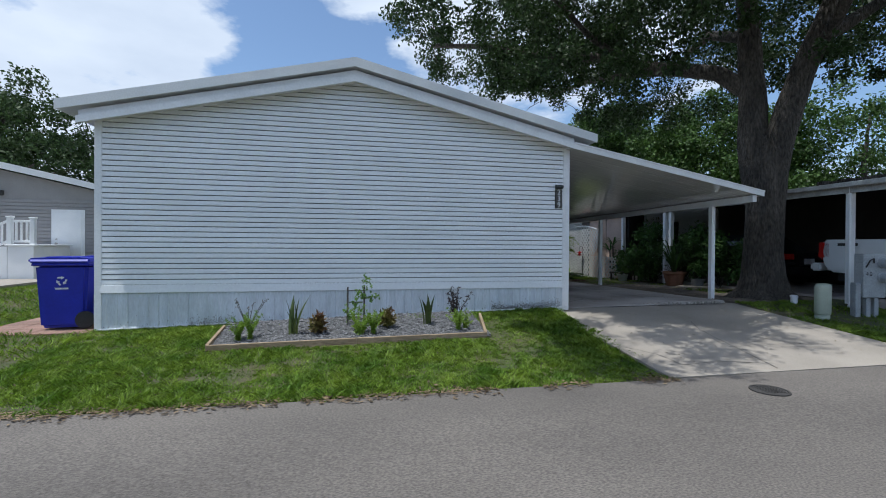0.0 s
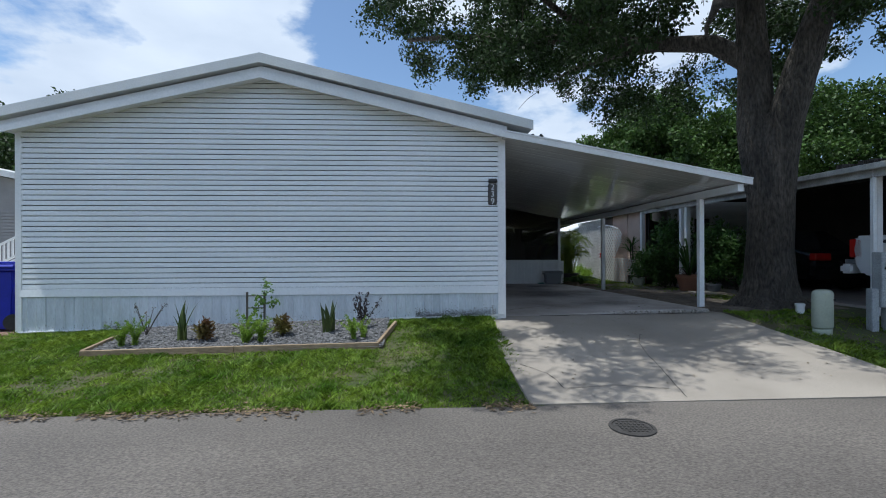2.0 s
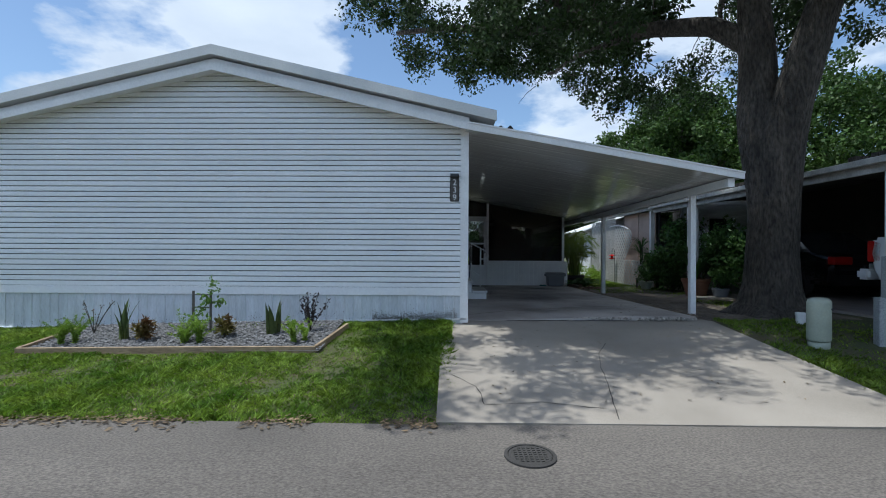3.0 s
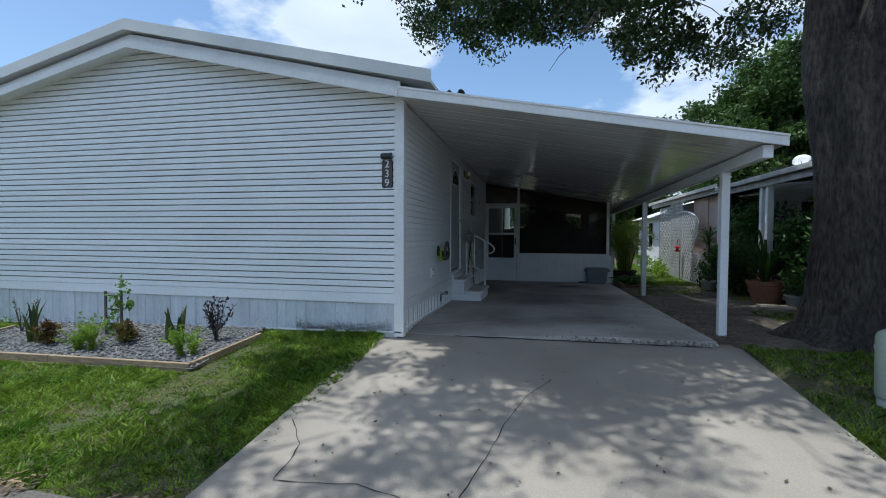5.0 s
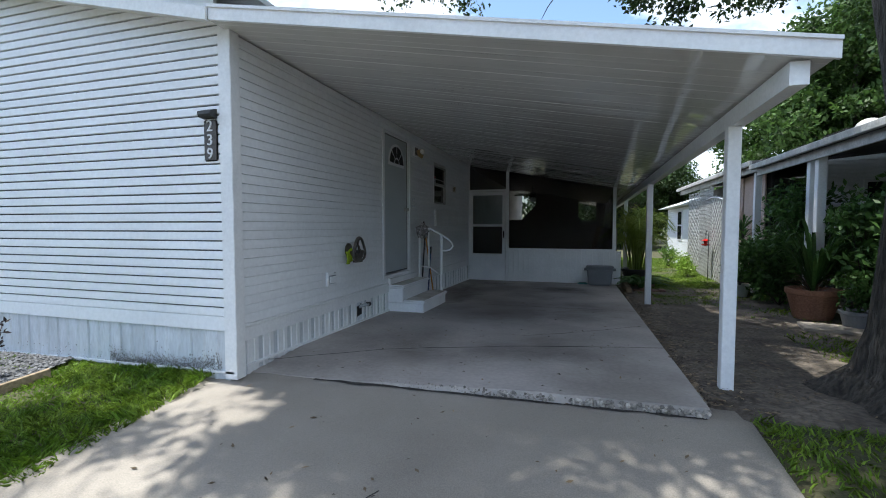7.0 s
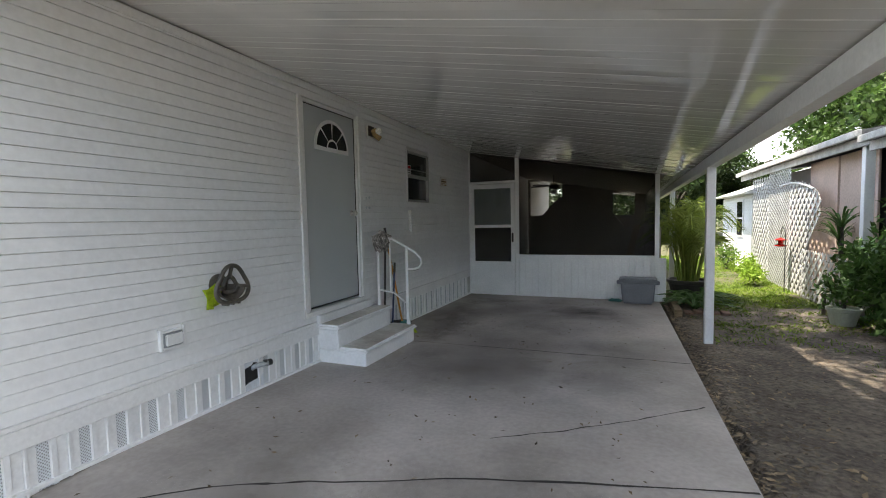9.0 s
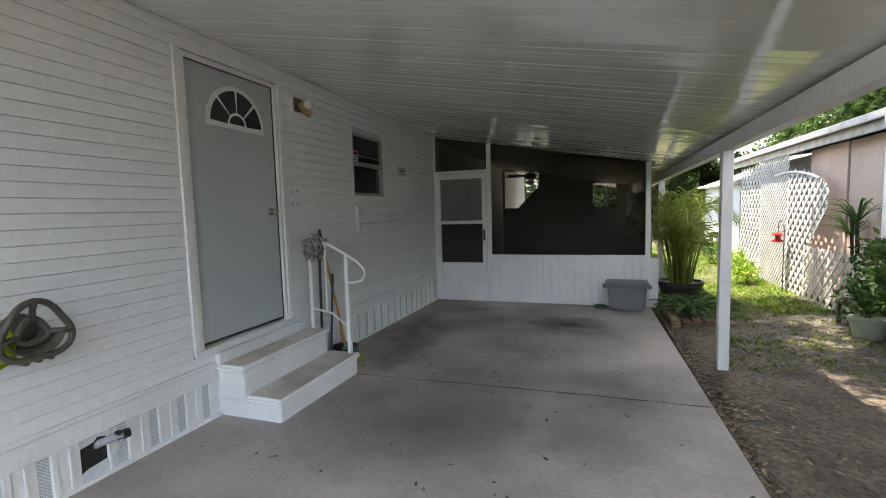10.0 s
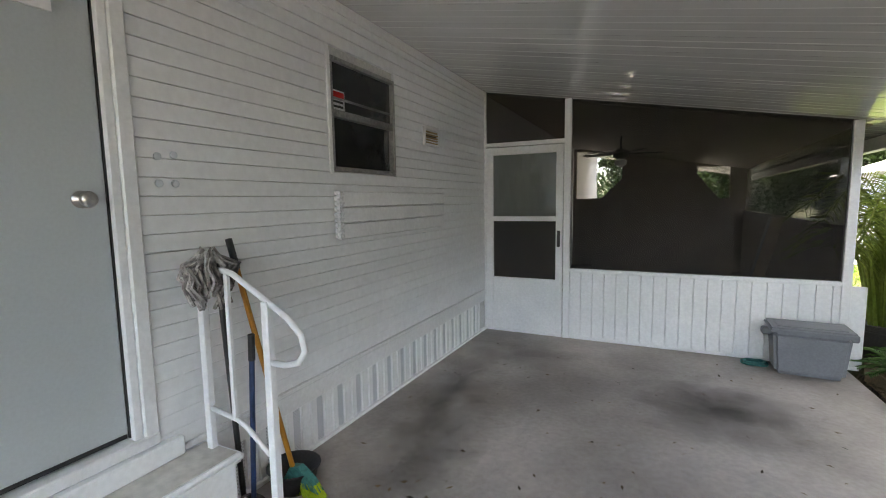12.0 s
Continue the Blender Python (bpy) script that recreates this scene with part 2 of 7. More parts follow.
def lerp_list(x, table):
    for (a, va), (b, vb) in zip(table, table[1:]):
        if x <= b:
            return va + (vb - va) * max(0.0, (x - a) / (b - a))
    return table[-1][1]


def ground_z(x, y):
    top = lerp_list(x, ((-12, 0.06), (-5.1, 0.15), (-1, 0.27), (2.1, 0.335), (6, 0.33), (9, 0.36), (40, 0.36)))
    if y <= RY:
        return -0.012
    u = min(1.0, (y - RY) / 3.07)
    z = -0.012 + (top + 0.012) * u ** 1.5
    if x < -7 and y > 5:
        z += 0.36 * min(1, (-7 - x) / 1.5) * min(1, (y - 5) / 4)
    if y > 6:
        z -= min(0.17, 0.017 * (y - 6))
    return z


def drive_z(y):
    return 0.004 + 0.305 * min(1.0, max(0.0, (y - RY) / 3.3))


def slab_z(y):
    return 0.365 - 0.0165 * (y - 6.15)


def ceil_z(x, y):
    return 3.09 - 0.18 * (x - WX) - 0.009 * (y - 5.75)


# ---- ground, road, driveway, slab ----
def grid_sheet(name, xs, ys, fz, material, label):
    verts = [(x, y, fz(x, y)) for y in ys for x in xs]
    n = len(xs)
    faces = [(j * n + i, j * n + i + 1, (j + 1) * n + i + 1, (j + 1) * n + i) for j in range(len(ys) - 1) for i in range(n - 1)]
    ob = new(name, raw(name, verts, faces, material))
    ob.data.shade_smooth()
    return tagged(ob, label, "ground", kind="structure")


def ground_shape(x, y):
    z = ground_z(x, y)
    if -5.0 < x < 2.0 and y > 6.2:
        return z - 0.25
    if 2.2 < x < 5.55 and 6.3 < y < 30:
        return z - 0.3
    if 1.95 < x < 5.8 and RY < y <= 6.3:
        return min(z, drive_z(y) - 0.06)
    if y < RY:
        return -0.05
    return z + 0.012 * noise.noise((x * 1.7, y * 1.7, 0))


xs = [-400, -150, -60, -30, -20] + [-14 + 0.25 * i for i in range(129)] + [19, 22, 30, 60, 150, 400]
ys = [-400, -150, -60, -30, -12, -5, -2, 1, 2.5, 2.86, 2.9] + [3.0 + 0.25 * i for i in range(85)] + [25, 28, 32, 40, 60, 150, 400]
grid_sheet("ground", xs, ys, ground_shape, SOIL, "uneven sandy lawn soil with thin grass")
road_xs = [-120, -60, -30] + [-16 + 0.5 * i for i in range(65)] + [20, 30, 60, 120]
verts, faces = [], []
for x in road_xs:
    wob = 0.035 * noise.noise((x * 1.9, 0.3, 0)) + 0.02 * noise.noise((x * 7.1, 1.3, 0))
    verts += [(x, RY + wob, -0.05), (x, RY + wob - 0.012, 0.0), (x, 0.6, 0.012), (x, -2.2, 0.02), (x, -5.2, 0.0), (x, -5.25, -0.05)]
for i in range(len(road_xs) - 1):
    for k in range(5):
        faces.append((i * 6 + k, i * 6 + k + 1, i * 6 + k + 7, i * 6 + k + 6))
tagged(new("road", raw("road", verts, faces, ASPH)), "worn grey asphalt lane with a ragged grass edge", "road", kind="structure")

bm = bmesh.new()
prism(bm, [(RY + 0.015, -0.1), (6.9, -0.1), (6.9, drive_z(6.9) - 0.02), (6.2, drive_z(6.2)), (5.0, drive_z(5.0)), (4.0, drive_z(4.0)), (RY + 0.015, drive_z(RY))], lambda u, v, w: (w, u, v), 1.79, 5.86)
solo("driveway", bm, CONC, "pale cracked concrete driveway apron", "driveway", kind="structure")
bm = bmesh.new()
vs = []
nx = 29
for i in range(nx):
    x = 1.9 + (5.62 - 1.9) * i / (nx - 1)
    lift = min(1.0, max(0.0, (x - 2.9) / 1.6))
    yf = 6.13 + 0.06 * (x - 3) / 2.6 + 0.02 * noise.noise((x * 5, 0, 0))
    top = drive_z(yf) + 0.002 + 0.062 * lift
    xb = 2.0 + (5.53 - 2.0) * i / (nx - 1)
    vs.append([bm.verts.new(p) for p in ((x, yf, drive_z(yf) - 0.05), (x, yf + 0.012, top), (x, 6.9, slab_z(6.9)), (xb, 14.0, slab_z(14.0)), (xb, 30.0, slab_z(14.0) - 0.02), (xb, 30, -0.1))])
for a, b in zip(vs, vs[1:]):
    for k in range(5):
        bm.faces.new((a[k], a[k + 1], b[k + 1], b[k]))
side = vs[-1]
low = [bm.verts.new((v.co.x, v.co.y, -0.1)) for v in side]
for k in range(5):
    bm.faces.new((side[k], side[k + 1], low[k + 1], low[k]))
solo("carport_slab", bm, SLABM, "stained grey concrete carport floor with cracks", "floor", kind="structure")

# ---- house ----
LX = -5.13
RIDGE_X, SOFF_R, EX = -1.52, 3.98, 0.0777
SLOPE = 0.232


def soffit_z(x):
    return SOFF_R - SLOPE * abs(x - RIDGE_X)


def plank_mesh(name, length, material, ax="x"):
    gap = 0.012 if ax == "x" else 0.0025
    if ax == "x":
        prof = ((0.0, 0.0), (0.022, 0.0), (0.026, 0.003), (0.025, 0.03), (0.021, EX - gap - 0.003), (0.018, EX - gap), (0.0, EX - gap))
    else:
        prof = ((0.0, 0.0), (0.025, 0.0), (0.0265, 0.003), (0.0255, 0.03), (0.0225, 0.056), (0.021, EX - gap - 0.002), (0.019, EX - gap), (0.0, EX - gap))
    fn = (lambda u, v, w: (w, -u, v)) if ax == "x" else (lambda u, v, w: (u, w, v))
    return meshed(name, prism(bmesh.new(), prof, fn, 0.0, length), material)


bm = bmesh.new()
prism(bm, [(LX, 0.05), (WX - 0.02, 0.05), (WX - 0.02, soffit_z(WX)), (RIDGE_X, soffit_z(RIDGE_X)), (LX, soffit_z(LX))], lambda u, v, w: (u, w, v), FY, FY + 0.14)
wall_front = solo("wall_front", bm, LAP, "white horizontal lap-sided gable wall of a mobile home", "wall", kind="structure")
SB = 0.705
planks = {}
rows = int((SOFF_R - SB) / EX)
for i in range(rows):
    z = SB + 0.03 + i * EX
    half = (SOFF_R - z) / SLOPE
    x0, x1 = max(LX + 0.06, RIDGE_X - half), min(WX - 0.06, RIDGE_X + half)
    if x1 - x0 < 0.3 or i == 0:
        continue
    seam = (-1.55, -1.08, -1.55, -1.3)[(i // 2) % 4]
    for a, b, out in ((x0, seam + 0.02, 0.0), (seam, x1, 0.0035)):
        key = round(b - a, 3)
        if key not in planks:
            planks[key] = plank_mesh("plank", b - a, SIDING)
        piece("siding_plank", planks[key], wall_front, Matrix.Translation((a, FY - out, z)))

wall_side = thing("wall_side", Matrix.Identity(4), "white lap-sided wall under the carport", "wall", kind="structure")
DOOR = (8.825, 9.785, 0.82, 2.90)
WIN = (11.045, 11.80, 1.985, 2.695)
BACK = 24.0
ctop = lambda y: ceil_z(WX, y)
bm = bmesh.new()
for y0, y1, z0, z1 in ((FY + 0.14, DOOR[0], 0.05, 3.2), (DOOR[0], DOOR[1], 0.05, DOOR[2]), (DOOR[0], DOOR[1], DOOR[3], 3.2), (DOOR[1], WIN[0], 0.05, 3.2),
                       (WIN[0], WIN[1], 0.05, WIN[2]), (WIN[0], WIN[1], WIN[3], 3.2), (WIN[1], BACK, 0.05, 3.2)):
    box(bm, WX - 0.12, WX - 0.012, y0, y1, z0, z1)
part("wall_body", bm, LAP_SIDE, wall_side)
cache = {}
for i in range(31):
    z = SB + 0.03 + i * EX
    if z + EX > 3.08:
        break
    cuts = [(FY + 0.06, SY - 0.02)]
    for o in (DOOR, WIN):
        if z + EX > o[2] and z < o[3]:
            a, b = cuts.pop()
            cuts += [(a, o[0]), (o[1], b)]
    for a, b in cuts:
        key = round(b - a, 3)
        if key not in cache:
            cache[key] = plank_mesh("plank", b - a, SIDING, "y")
        piece("siding_plank", cache[key], wall_side, Matrix.Translation((WX - 0.013, a, z)))

# other walls that close the house
solo("wall_west", boxbm(LX, LX + 0.12, FY + 0.14, BACK, 0.05, 3.12), SIDING, "white lap-sided side wall", "wall", kind="structure")
solo("wall_back", boxbm(LX, WX, BACK - 0.12, BACK, 0.05, 3.12), SIDING, "white back wall", "wall", kind="structure")
solo("house_floor", boxbm(LX + 0.1, WX - 0.13, FY + 0.15, BACK - 0.13, 0.6, 0.7), DARK, "dark floor inside the home", "floor", kind="structure")


def slope_strip(bm, x0, x1, y0, y1, lo, hi):
    """A strip that follows the gable from x0 to x1, between two heights over the soffit line."""
    xm = [x0, RIDGE_X, x1]
    pts = [(x, soffit_z(x) + lo) for x in xm] + [(x, soffit_z(x) + hi) for x in xm[::-1]]
    prism(bm, pts, lambda u, v, w: (u, w, v), y0, y1)
    return bm


roof = thing("gable_roof", Matrix.Translation((RIDGE_X, FY, 3.9)), "low white metal gable roof of the mobile home", "roof", kind="structure")
off = Matrix.Translation((-RIDGE_X, -FY, -3.9))


def roof_part(name, bm, m, label=""):
    bm.transform(off)
    return part(name, bm, m, roof, label)


roof_part("soffit", slope_strip(bmesh.new(), LX - 0.06, WX + 0.0, FY - 0.24, FY + 0.14, -0.015, 0.01), TRIM)
roof_part("fascia_board", slope_strip(bmesh.new(), LX - 0.13, WX + 0.02, FY - 0.262, FY - 0.24, -0.065, 0.028), TRIM)
roof_part("upper_fascia", slope_strip(bmesh.new(), LX - 0.13, WX + 0.03, FY - 0.19, FY - 0.155, 0.046, 0.128), TRIM)
roof_part("roof_sheet", slope_strip(bmesh.new(), LX - 0.36, WX + 0.40, FY - 0.26, BACK + 0.3, 0.16, 0.2), ROOFW)
roof_part("roof_edge", slope_strip(bmesh.new(), LX - 0.37, WX + 0.41, FY - 0.29, FY - 0.262, 0.15, 0.29), ROOFW)

# corner posts
solo("corner_trim", boxbm(LX - 0.015, LX + 0.075, FY - 0.03, FY + 0.02, 0.1, soffit_z(LX + 0.03) - 0.01, bevel=0.004), TRIM, "white vinyl corner trim board", "trim", kind="structure")
bm = prism(bmesh.new(), [(WX - 0.09, FY - 0.035), (WX + 0.03, FY - 0.035), (WX + 0.03, FY + 0.07), (WX - 0.02, FY + 0.07), (WX - 0.02, FY + 0.02), (WX - 0.09, FY + 0.02)], lambda u, v, w: (u, v, w), 0.3, 3.13)
bmesh.ops.bevel(bm, geom=list(bm.edges), offset=0.004, segments=2, affect="EDGES")
solo("corner_trim", bm, TRIM, "white vinyl corner trim board around the carport corner", "trim", kind="structure")

# ---- carport ----
RX, RB = 6.02, 22.0
bm = bmesh.new()
y = 5.74
pitch = 0.305
under = []
while y < RB:
    tilt = 0.003 * math.sin(len(under) * 1.7)
    for dy, dz in ((0.0, 0.0), (0.09, 0.0006 + 0.5 * tilt), (0.095, -0.0004), (0.19, 0.0005 - 0.5 * tilt), (0.195, -0.0003), (pitch - 0.03, 0.0003), (pitch - 0.026, -0.001), (pitch - 0.006, -0.001)):
        under.append((y + dy, dz))
    y += pitch
sts = [WX - 0.02 + (RX - WX + 0.02) * k / 22 for k in range(23)]
va = [[bm.verts.new((x, yy, ceil_z(x, yy) + dz + 0.0014 * noise.noise((x * 1.5, (i // 2) * 3.7, 0.5)))) for i, (yy, dz) in enumerate(under)] for x in sts]
vb = [[bm.verts.new((x, yy, ceil_z(x, yy) + 0.07)) for yy, dz in under] for x in (sts[0], sts[-1])]
for i in range(len(under) - 1):
    for p, q in zip(va, va[1:]):
        bm.faces.new((p[i], p[i + 1], q[i + 1], q[i]))
    bm.faces.new((vb[0][i], vb[1][i], vb[1][i + 1], vb[0][i + 1]))
    bm.faces.new((va[-1][i], va[-1][i + 1], vb[1][i + 1], vb[1][i]))
    bm.faces.new((va[0][i], vb[0][i], vb[0][i + 1], va[0][i + 1]))
solo("ceiling", bm, PAN, "glossy white ribbed aluminium carport ceiling pans", "ceiling", kind="structure")
bm = bmesh.new()
for lo, hi, ya, yb in ((-0.012, 0.075, 5.715, 5.74), (0.076, 0.095, 5.70, 5.76)):
    prism(bm, [(WX + 0.02, ceil_z(WX + 0.02, 5.75) + lo), (RX + 0.01, ceil_z(RX, 5.75) + lo), (RX + 0.01, ceil_z(RX, 5.75) + hi), (WX + 0.02, ceil_z(WX, 5.75) + hi)], lambda u, v, w: (u, w, v), ya, yb)
solo("carport_fascia", bm, TRIM, "white metal fascia along the carport roof edge", "trim", kind="structure")
BX = 5.88
bm = bmesh.new()
for ya, yb in ((5.78, 14.0), (14.0, RB)):
    prism(bm, [(ya, ceil_z(BX, ya) - 0.135), (yb, ceil_z(BX, yb) - 0.135), (yb, ceil_z(BX, yb) - 0.013), (ya, ceil_z(BX, ya) - 0.013)], lambda u, v, w: (w, u, v), BX - 0.045, BX + 0.045)
solo("carport_beam", bm, TRIM, "white aluminium beam along the carport's open side", "beam", kind="structure")
for y in (6.78, 11.07, 15.4):
    post = thing("carport_post", Matrix.Translation((BX - 0.02, y, ground_z(BX, y) - 0.03)), "white square aluminium carport post", "post", "carport posts")
    h = ceil_z(BX, y) - 0.136 - (ground_z(BX, y) - 0.03)
    part("shaft", boxbm(-0.045, 0.045, -0.045, 0.045, 0, h, bevel=0.005), TRIM, post)

# ---- screened wall ----
screen_wall = thing("screen_wall", Matrix.Identity(4), "white-framed screened porch wall closing the carport", "wall", kind="structure")
FZ = slab_z(SY)


def sw(name, x0, x1, z0, z1, d=0.03, m=TRIM, y=SY, b=0.004):
    return part(name, boxbm(x0, x1, y - d, y + d, z0, z1, bevel=b), m, screen_wall)


sw("post", WX + 0.0, WX + 0.03, FZ, ceil_z(WX + 0.03, SY))
sw("post", 3.055, 3.125, FZ, ceil_z(3.125, SY), 0.04)
sw("post", 5.455, 5.525, FZ, ceil_z(5.525, SY), 0.04)
sw("header", WX + 0.03, 3.055, 2.385, 2.43)
sw("sill", 3.125, 5.455, 0.985, 1.025, 0.045)
bm = bmesh.new()
prism(bm, [(WX + 0.03, 2.43), (3.055, 2.43), (3.055, ceil_z(3.055, SY)), (WX + 0.03, ceil_z(WX + 0.03, SY))], lambda u, v, w: (u, w, v), SY - 0.004, SY + 0.004)
part("screen_panel", bm, SCREEN, screen_wall, "dark insect screen")
bm = bmesh.new()
prism(bm, [(3.125, 1.025), (5.455, 1.025), (5.455, ceil_z(5.455, SY)), (3.125, ceil_z(3.125, SY))], lambda u, v, w: (u, w, v), SY - 0.004, SY + 0.004)
part("screen_panel", bm, SCREEN, screen_wall, "dark insect screen")
x = 3.13
me = meshed("kick_plank", prism(bmesh.new(), [(0, 0), (0.004, -0.012), (0.112, -0.012), (0.118, 0)], lambda u, v, w: (u, v, w), FZ + 0.02, 0.985), TRIM)
while x < 5.6:
    piece("kick_plank", me, screen_wall, Matrix.Translation((x, SY - 0.012, 0)))
    x += 0.1195
sw("kick_backing", 3.125, 5.62, FZ, 0.984, 0.012, b=0)
sw("base_rail", 3.125, 5.62, FZ, FZ + 0.03, 0.028)

# ---- more materials ----
BLUE = mat("blue_plastic", (0.015, 0.025, 0.42), (0.012, 0.02, 0.33), rough=0.42, scale=4, fine=40, fine_amt=0.08, bump=0.1)
BLACK = mat("black_plastic", (0.02, 0.02, 0.022), (0.03, 0.03, 0.03), rough=0.5, bump=0.1)
WHITEP = mat("white_print", (0.75, 0.76, 0.78), (0.7, 0.7, 0.72), rough=0.6, bump=0)
GREYP = mat("grey_plastic", (0.20, 0.21, 0.23), (0.17, 0.18, 0.2), rough=0.5, scale=5, fine=60, fine_amt=0.08, bump=0.1)
CHROME = mat("brushed_nickel", (0.55, 0.53, 0.5), (0.45, 0.43, 0.4), rough=0.28, metal=1.0, fine=80, fine_amt=0.08, bump=0.05)
ALU = mat("mill_aluminium", (0.42, 0.42, 0.42), (0.33, 0.33, 0.33), rough=0.45, metal=0.8, fine=60, bump=0.1)
STEPTOP = mat("worn_step_tread", (0.68, 0.655, 0.61), (0.44, 0.4, 0.35), rough=0.85, scale=3.6, fine=24, fine_amt=0.1, bump=0.25)
STEPW = mat("painted_step", (0.86, 0.87, 0.88), (0.79, 0.80, 0.81), rough=0.6, scale=3.0, fine=40, fine_amt=0.04, bump=0.15)
AMBER = mat("dirty_amber_socket", (0.45, 0.32, 0.13), (0.3, 0.2, 0.08), rough=0.5, fine=60, bump=0.2)
BULB = mat("bulb_glass", (0.85, 0.84, 0.8), (0.8, 0.8, 0.76), rough=0.2, bump=0)
LIME = mat("lime_fabric", (0.42, 0.55, 0.02), (0.35, 0.48, 0.02), rough=0.8, fine=80, bump=0.3)
TAUPE = mat("taupe_plastic", (0.10, 0.09, 0.075), (0.075, 0.068, 0.058), rough=0.45, fine=40, bump=0.1)
ORANGE = mat("orange_handle", (0.50, 0.22, 0.02), (0.42, 0.18, 0.02), rough=0.4, fine=40, fine_amt=0.05, bump=0)
NAVY = mat("blue_handle", (0.02, 0.05, 0.14), (0.02, 0.04, 0.1), rough=0.4, bump=0)
MOP = mat("mop_yarn", (0.46, 0.43, 0.41), (0.12, 0.11, 0.11), rough=0.95, scale=30, fine=120, fine_amt=0.4, bump=0.5, rand=0.5)
TEAL = mat("teal_plastic", (0.05, 0.22, 0.2), (0.04, 0.18, 0.17), rough=0.5, bump=0)
GRAVEL = mat("grey_gravel", (0.19, 0.19, 0.195), (0.10, 0.10, 0.105), rough=0.9, scale=30, fine=90, fine_amt=0.2, bump=0.2, rand=0.45)
SNAKE = leaf_mat("snake_plant_leaf", (0.025, 0.052, 0.015), (0.1, 0.125, 0.035), 0.25, 0.1)
FERN = leaf_mat("foxtail_fern", (0.17, 0.29, 0.03), (0.25, 0.37, 0.05), 0.3, 0.3)
CROTON = leaf_mat("croton_leaf", (0.12, 0.06, 0.025), (0.13, 0.15, 0.03), 0.4, 0.2)
PURPLE = leaf_mat("dark_stem_leaf", (0.03, 0.02, 0.03), (0.05, 0.04, 0.035), 0.3, 0.1)
VINE = leaf_mat("vine_leaf", (0.12, 0.22, 0.04), (0.17, 0.28, 0.07), 0.3, 0.35)
PALM = leaf_mat("palm_leaf", (0.17, 0.25, 0.04), (0.27, 0.32, 0.065), 0.35, 0.35)
BUSH = leaf_mat("shrub_leaf", (0.046, 0.105, 0.026), (0.085, 0.165, 0.038), 0.4, 0.28)
DRYLEAF = leaf_mat("dry_leaf", (0.20, 0.145, 0.085), (0.09, 0.065, 0.04), 0.75, 0.15)
TERRA = mat("terracotta", (0.36, 0.18, 0.11), (0.28, 0.14, 0.09), rough=0.85, fine=50, bump=0.2)
CRACK = mat("crack_shadow", (0.035, 0.03, 0.028), (0.05, 0.045, 0.04), rough=1.0, bump=0)
IRON = mat("cast_iron", (0.05, 0.046, 0.043), (0.028, 0.026, 0.025), rough=0.8, fine=60, fine_amt=0.2, bump=0.4)
PAVER = mat("red_paver", (0.27, 0.16, 0.12), (0.2, 0.13, 0.1), rough=0.9, fine=50, bump=0.3, rand=0.15)
UTIL_G = mat("pale_green_plastic", (0.40, 0.44, 0.36), (0.34, 0.38, 0.31), rough=0.6, fine=40, fine_amt=0.06, bump=0.1)
UTIL = mat("utility_grey_metal", (0.36, 0.39, 0.41), (0.29, 0.31, 0.33), rough=0.55, scale=6, fine=60, bump=0.12)
GREYSIDE = mat("grey_siding", (0.30, 0.29, 0.29), (0.27, 0.26, 0.26), rough=0.6, fine=30, fine_amt=0.05, bump=0.05)
BEIGE = mat("beige_panel", (0.60, 0.45, 0.37), (0.50, 0.37, 0.30), rough=0.8, scale=2, fine=30, fine_amt=0.1, bump=0.15)
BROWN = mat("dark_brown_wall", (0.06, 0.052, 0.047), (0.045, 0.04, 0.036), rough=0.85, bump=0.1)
CARW = mat("white_car_paint", (0.72, 0.73, 0.74), (0.7, 0.71, 0.72), rough=0.25, fine_amt=0.02, bump=0, coat=0.8)
CARK = mat("black_car_paint", (0.012, 0.013, 0.016), (0.01, 0.011, 0.013), rough=0.25, fine_amt=0.02, bump=0, coat=0.8)
RED = mat("red_lens", (0.45, 0.015, 0.012), (0.38, 0.012, 0.01), rough=0.15, fine_amt=0.05, bump=0)
RUBBER = mat("tyre_rubber", (0.02, 0.02, 0.02), (0.03, 0.03, 0.03), rough=0.85, bump=0.2)
SHINGLE = mat("weathered_roof", (0.23, 0.22, 0.21), (0.12, 0.115, 0.11), rough=0.9, scale=2, fine=30, fine_amt=0.3, bump=0.5)
SAND = mat("bare_soil_patch", (0.19, 0.158, 0.125), (0.085, 0.069, 0.055), rough=1.0, scale=2.6, fine=26, fine_amt=0.4, bump=1.0, dist=0.03)
ZP = Matrix.Translation
rnd = random.Random(7)

# ---- skirting ----
skirt_front = thing("skirting_front", Matrix.Identity(4), "pale ribbed vinyl skirting under the gable wall, mildewed below", "skirting", kind="structure")
MILDEW = mat("mildew_black", (0.2, 0.2, 0.19), (0.3, 0.3, 0.29), rough=0.9, bump=0)


def rib_panel(width, z0, z1, ribs, material, fn):
    pts, step = [(0, 0)], width / ribs
    for k in range(ribs):
        pts += [(k * step + 0.06 * step, 0.006), (k * step + 0.8 * step, 0.006), (k * step + 0.84 * step, 0.019), (k * step + 0.96 * step, 0.019)]
    pts += [(width, 0)]
    return meshed("skirting_panel", prism(bmesh.new(), pts, fn, z0, z1), material)


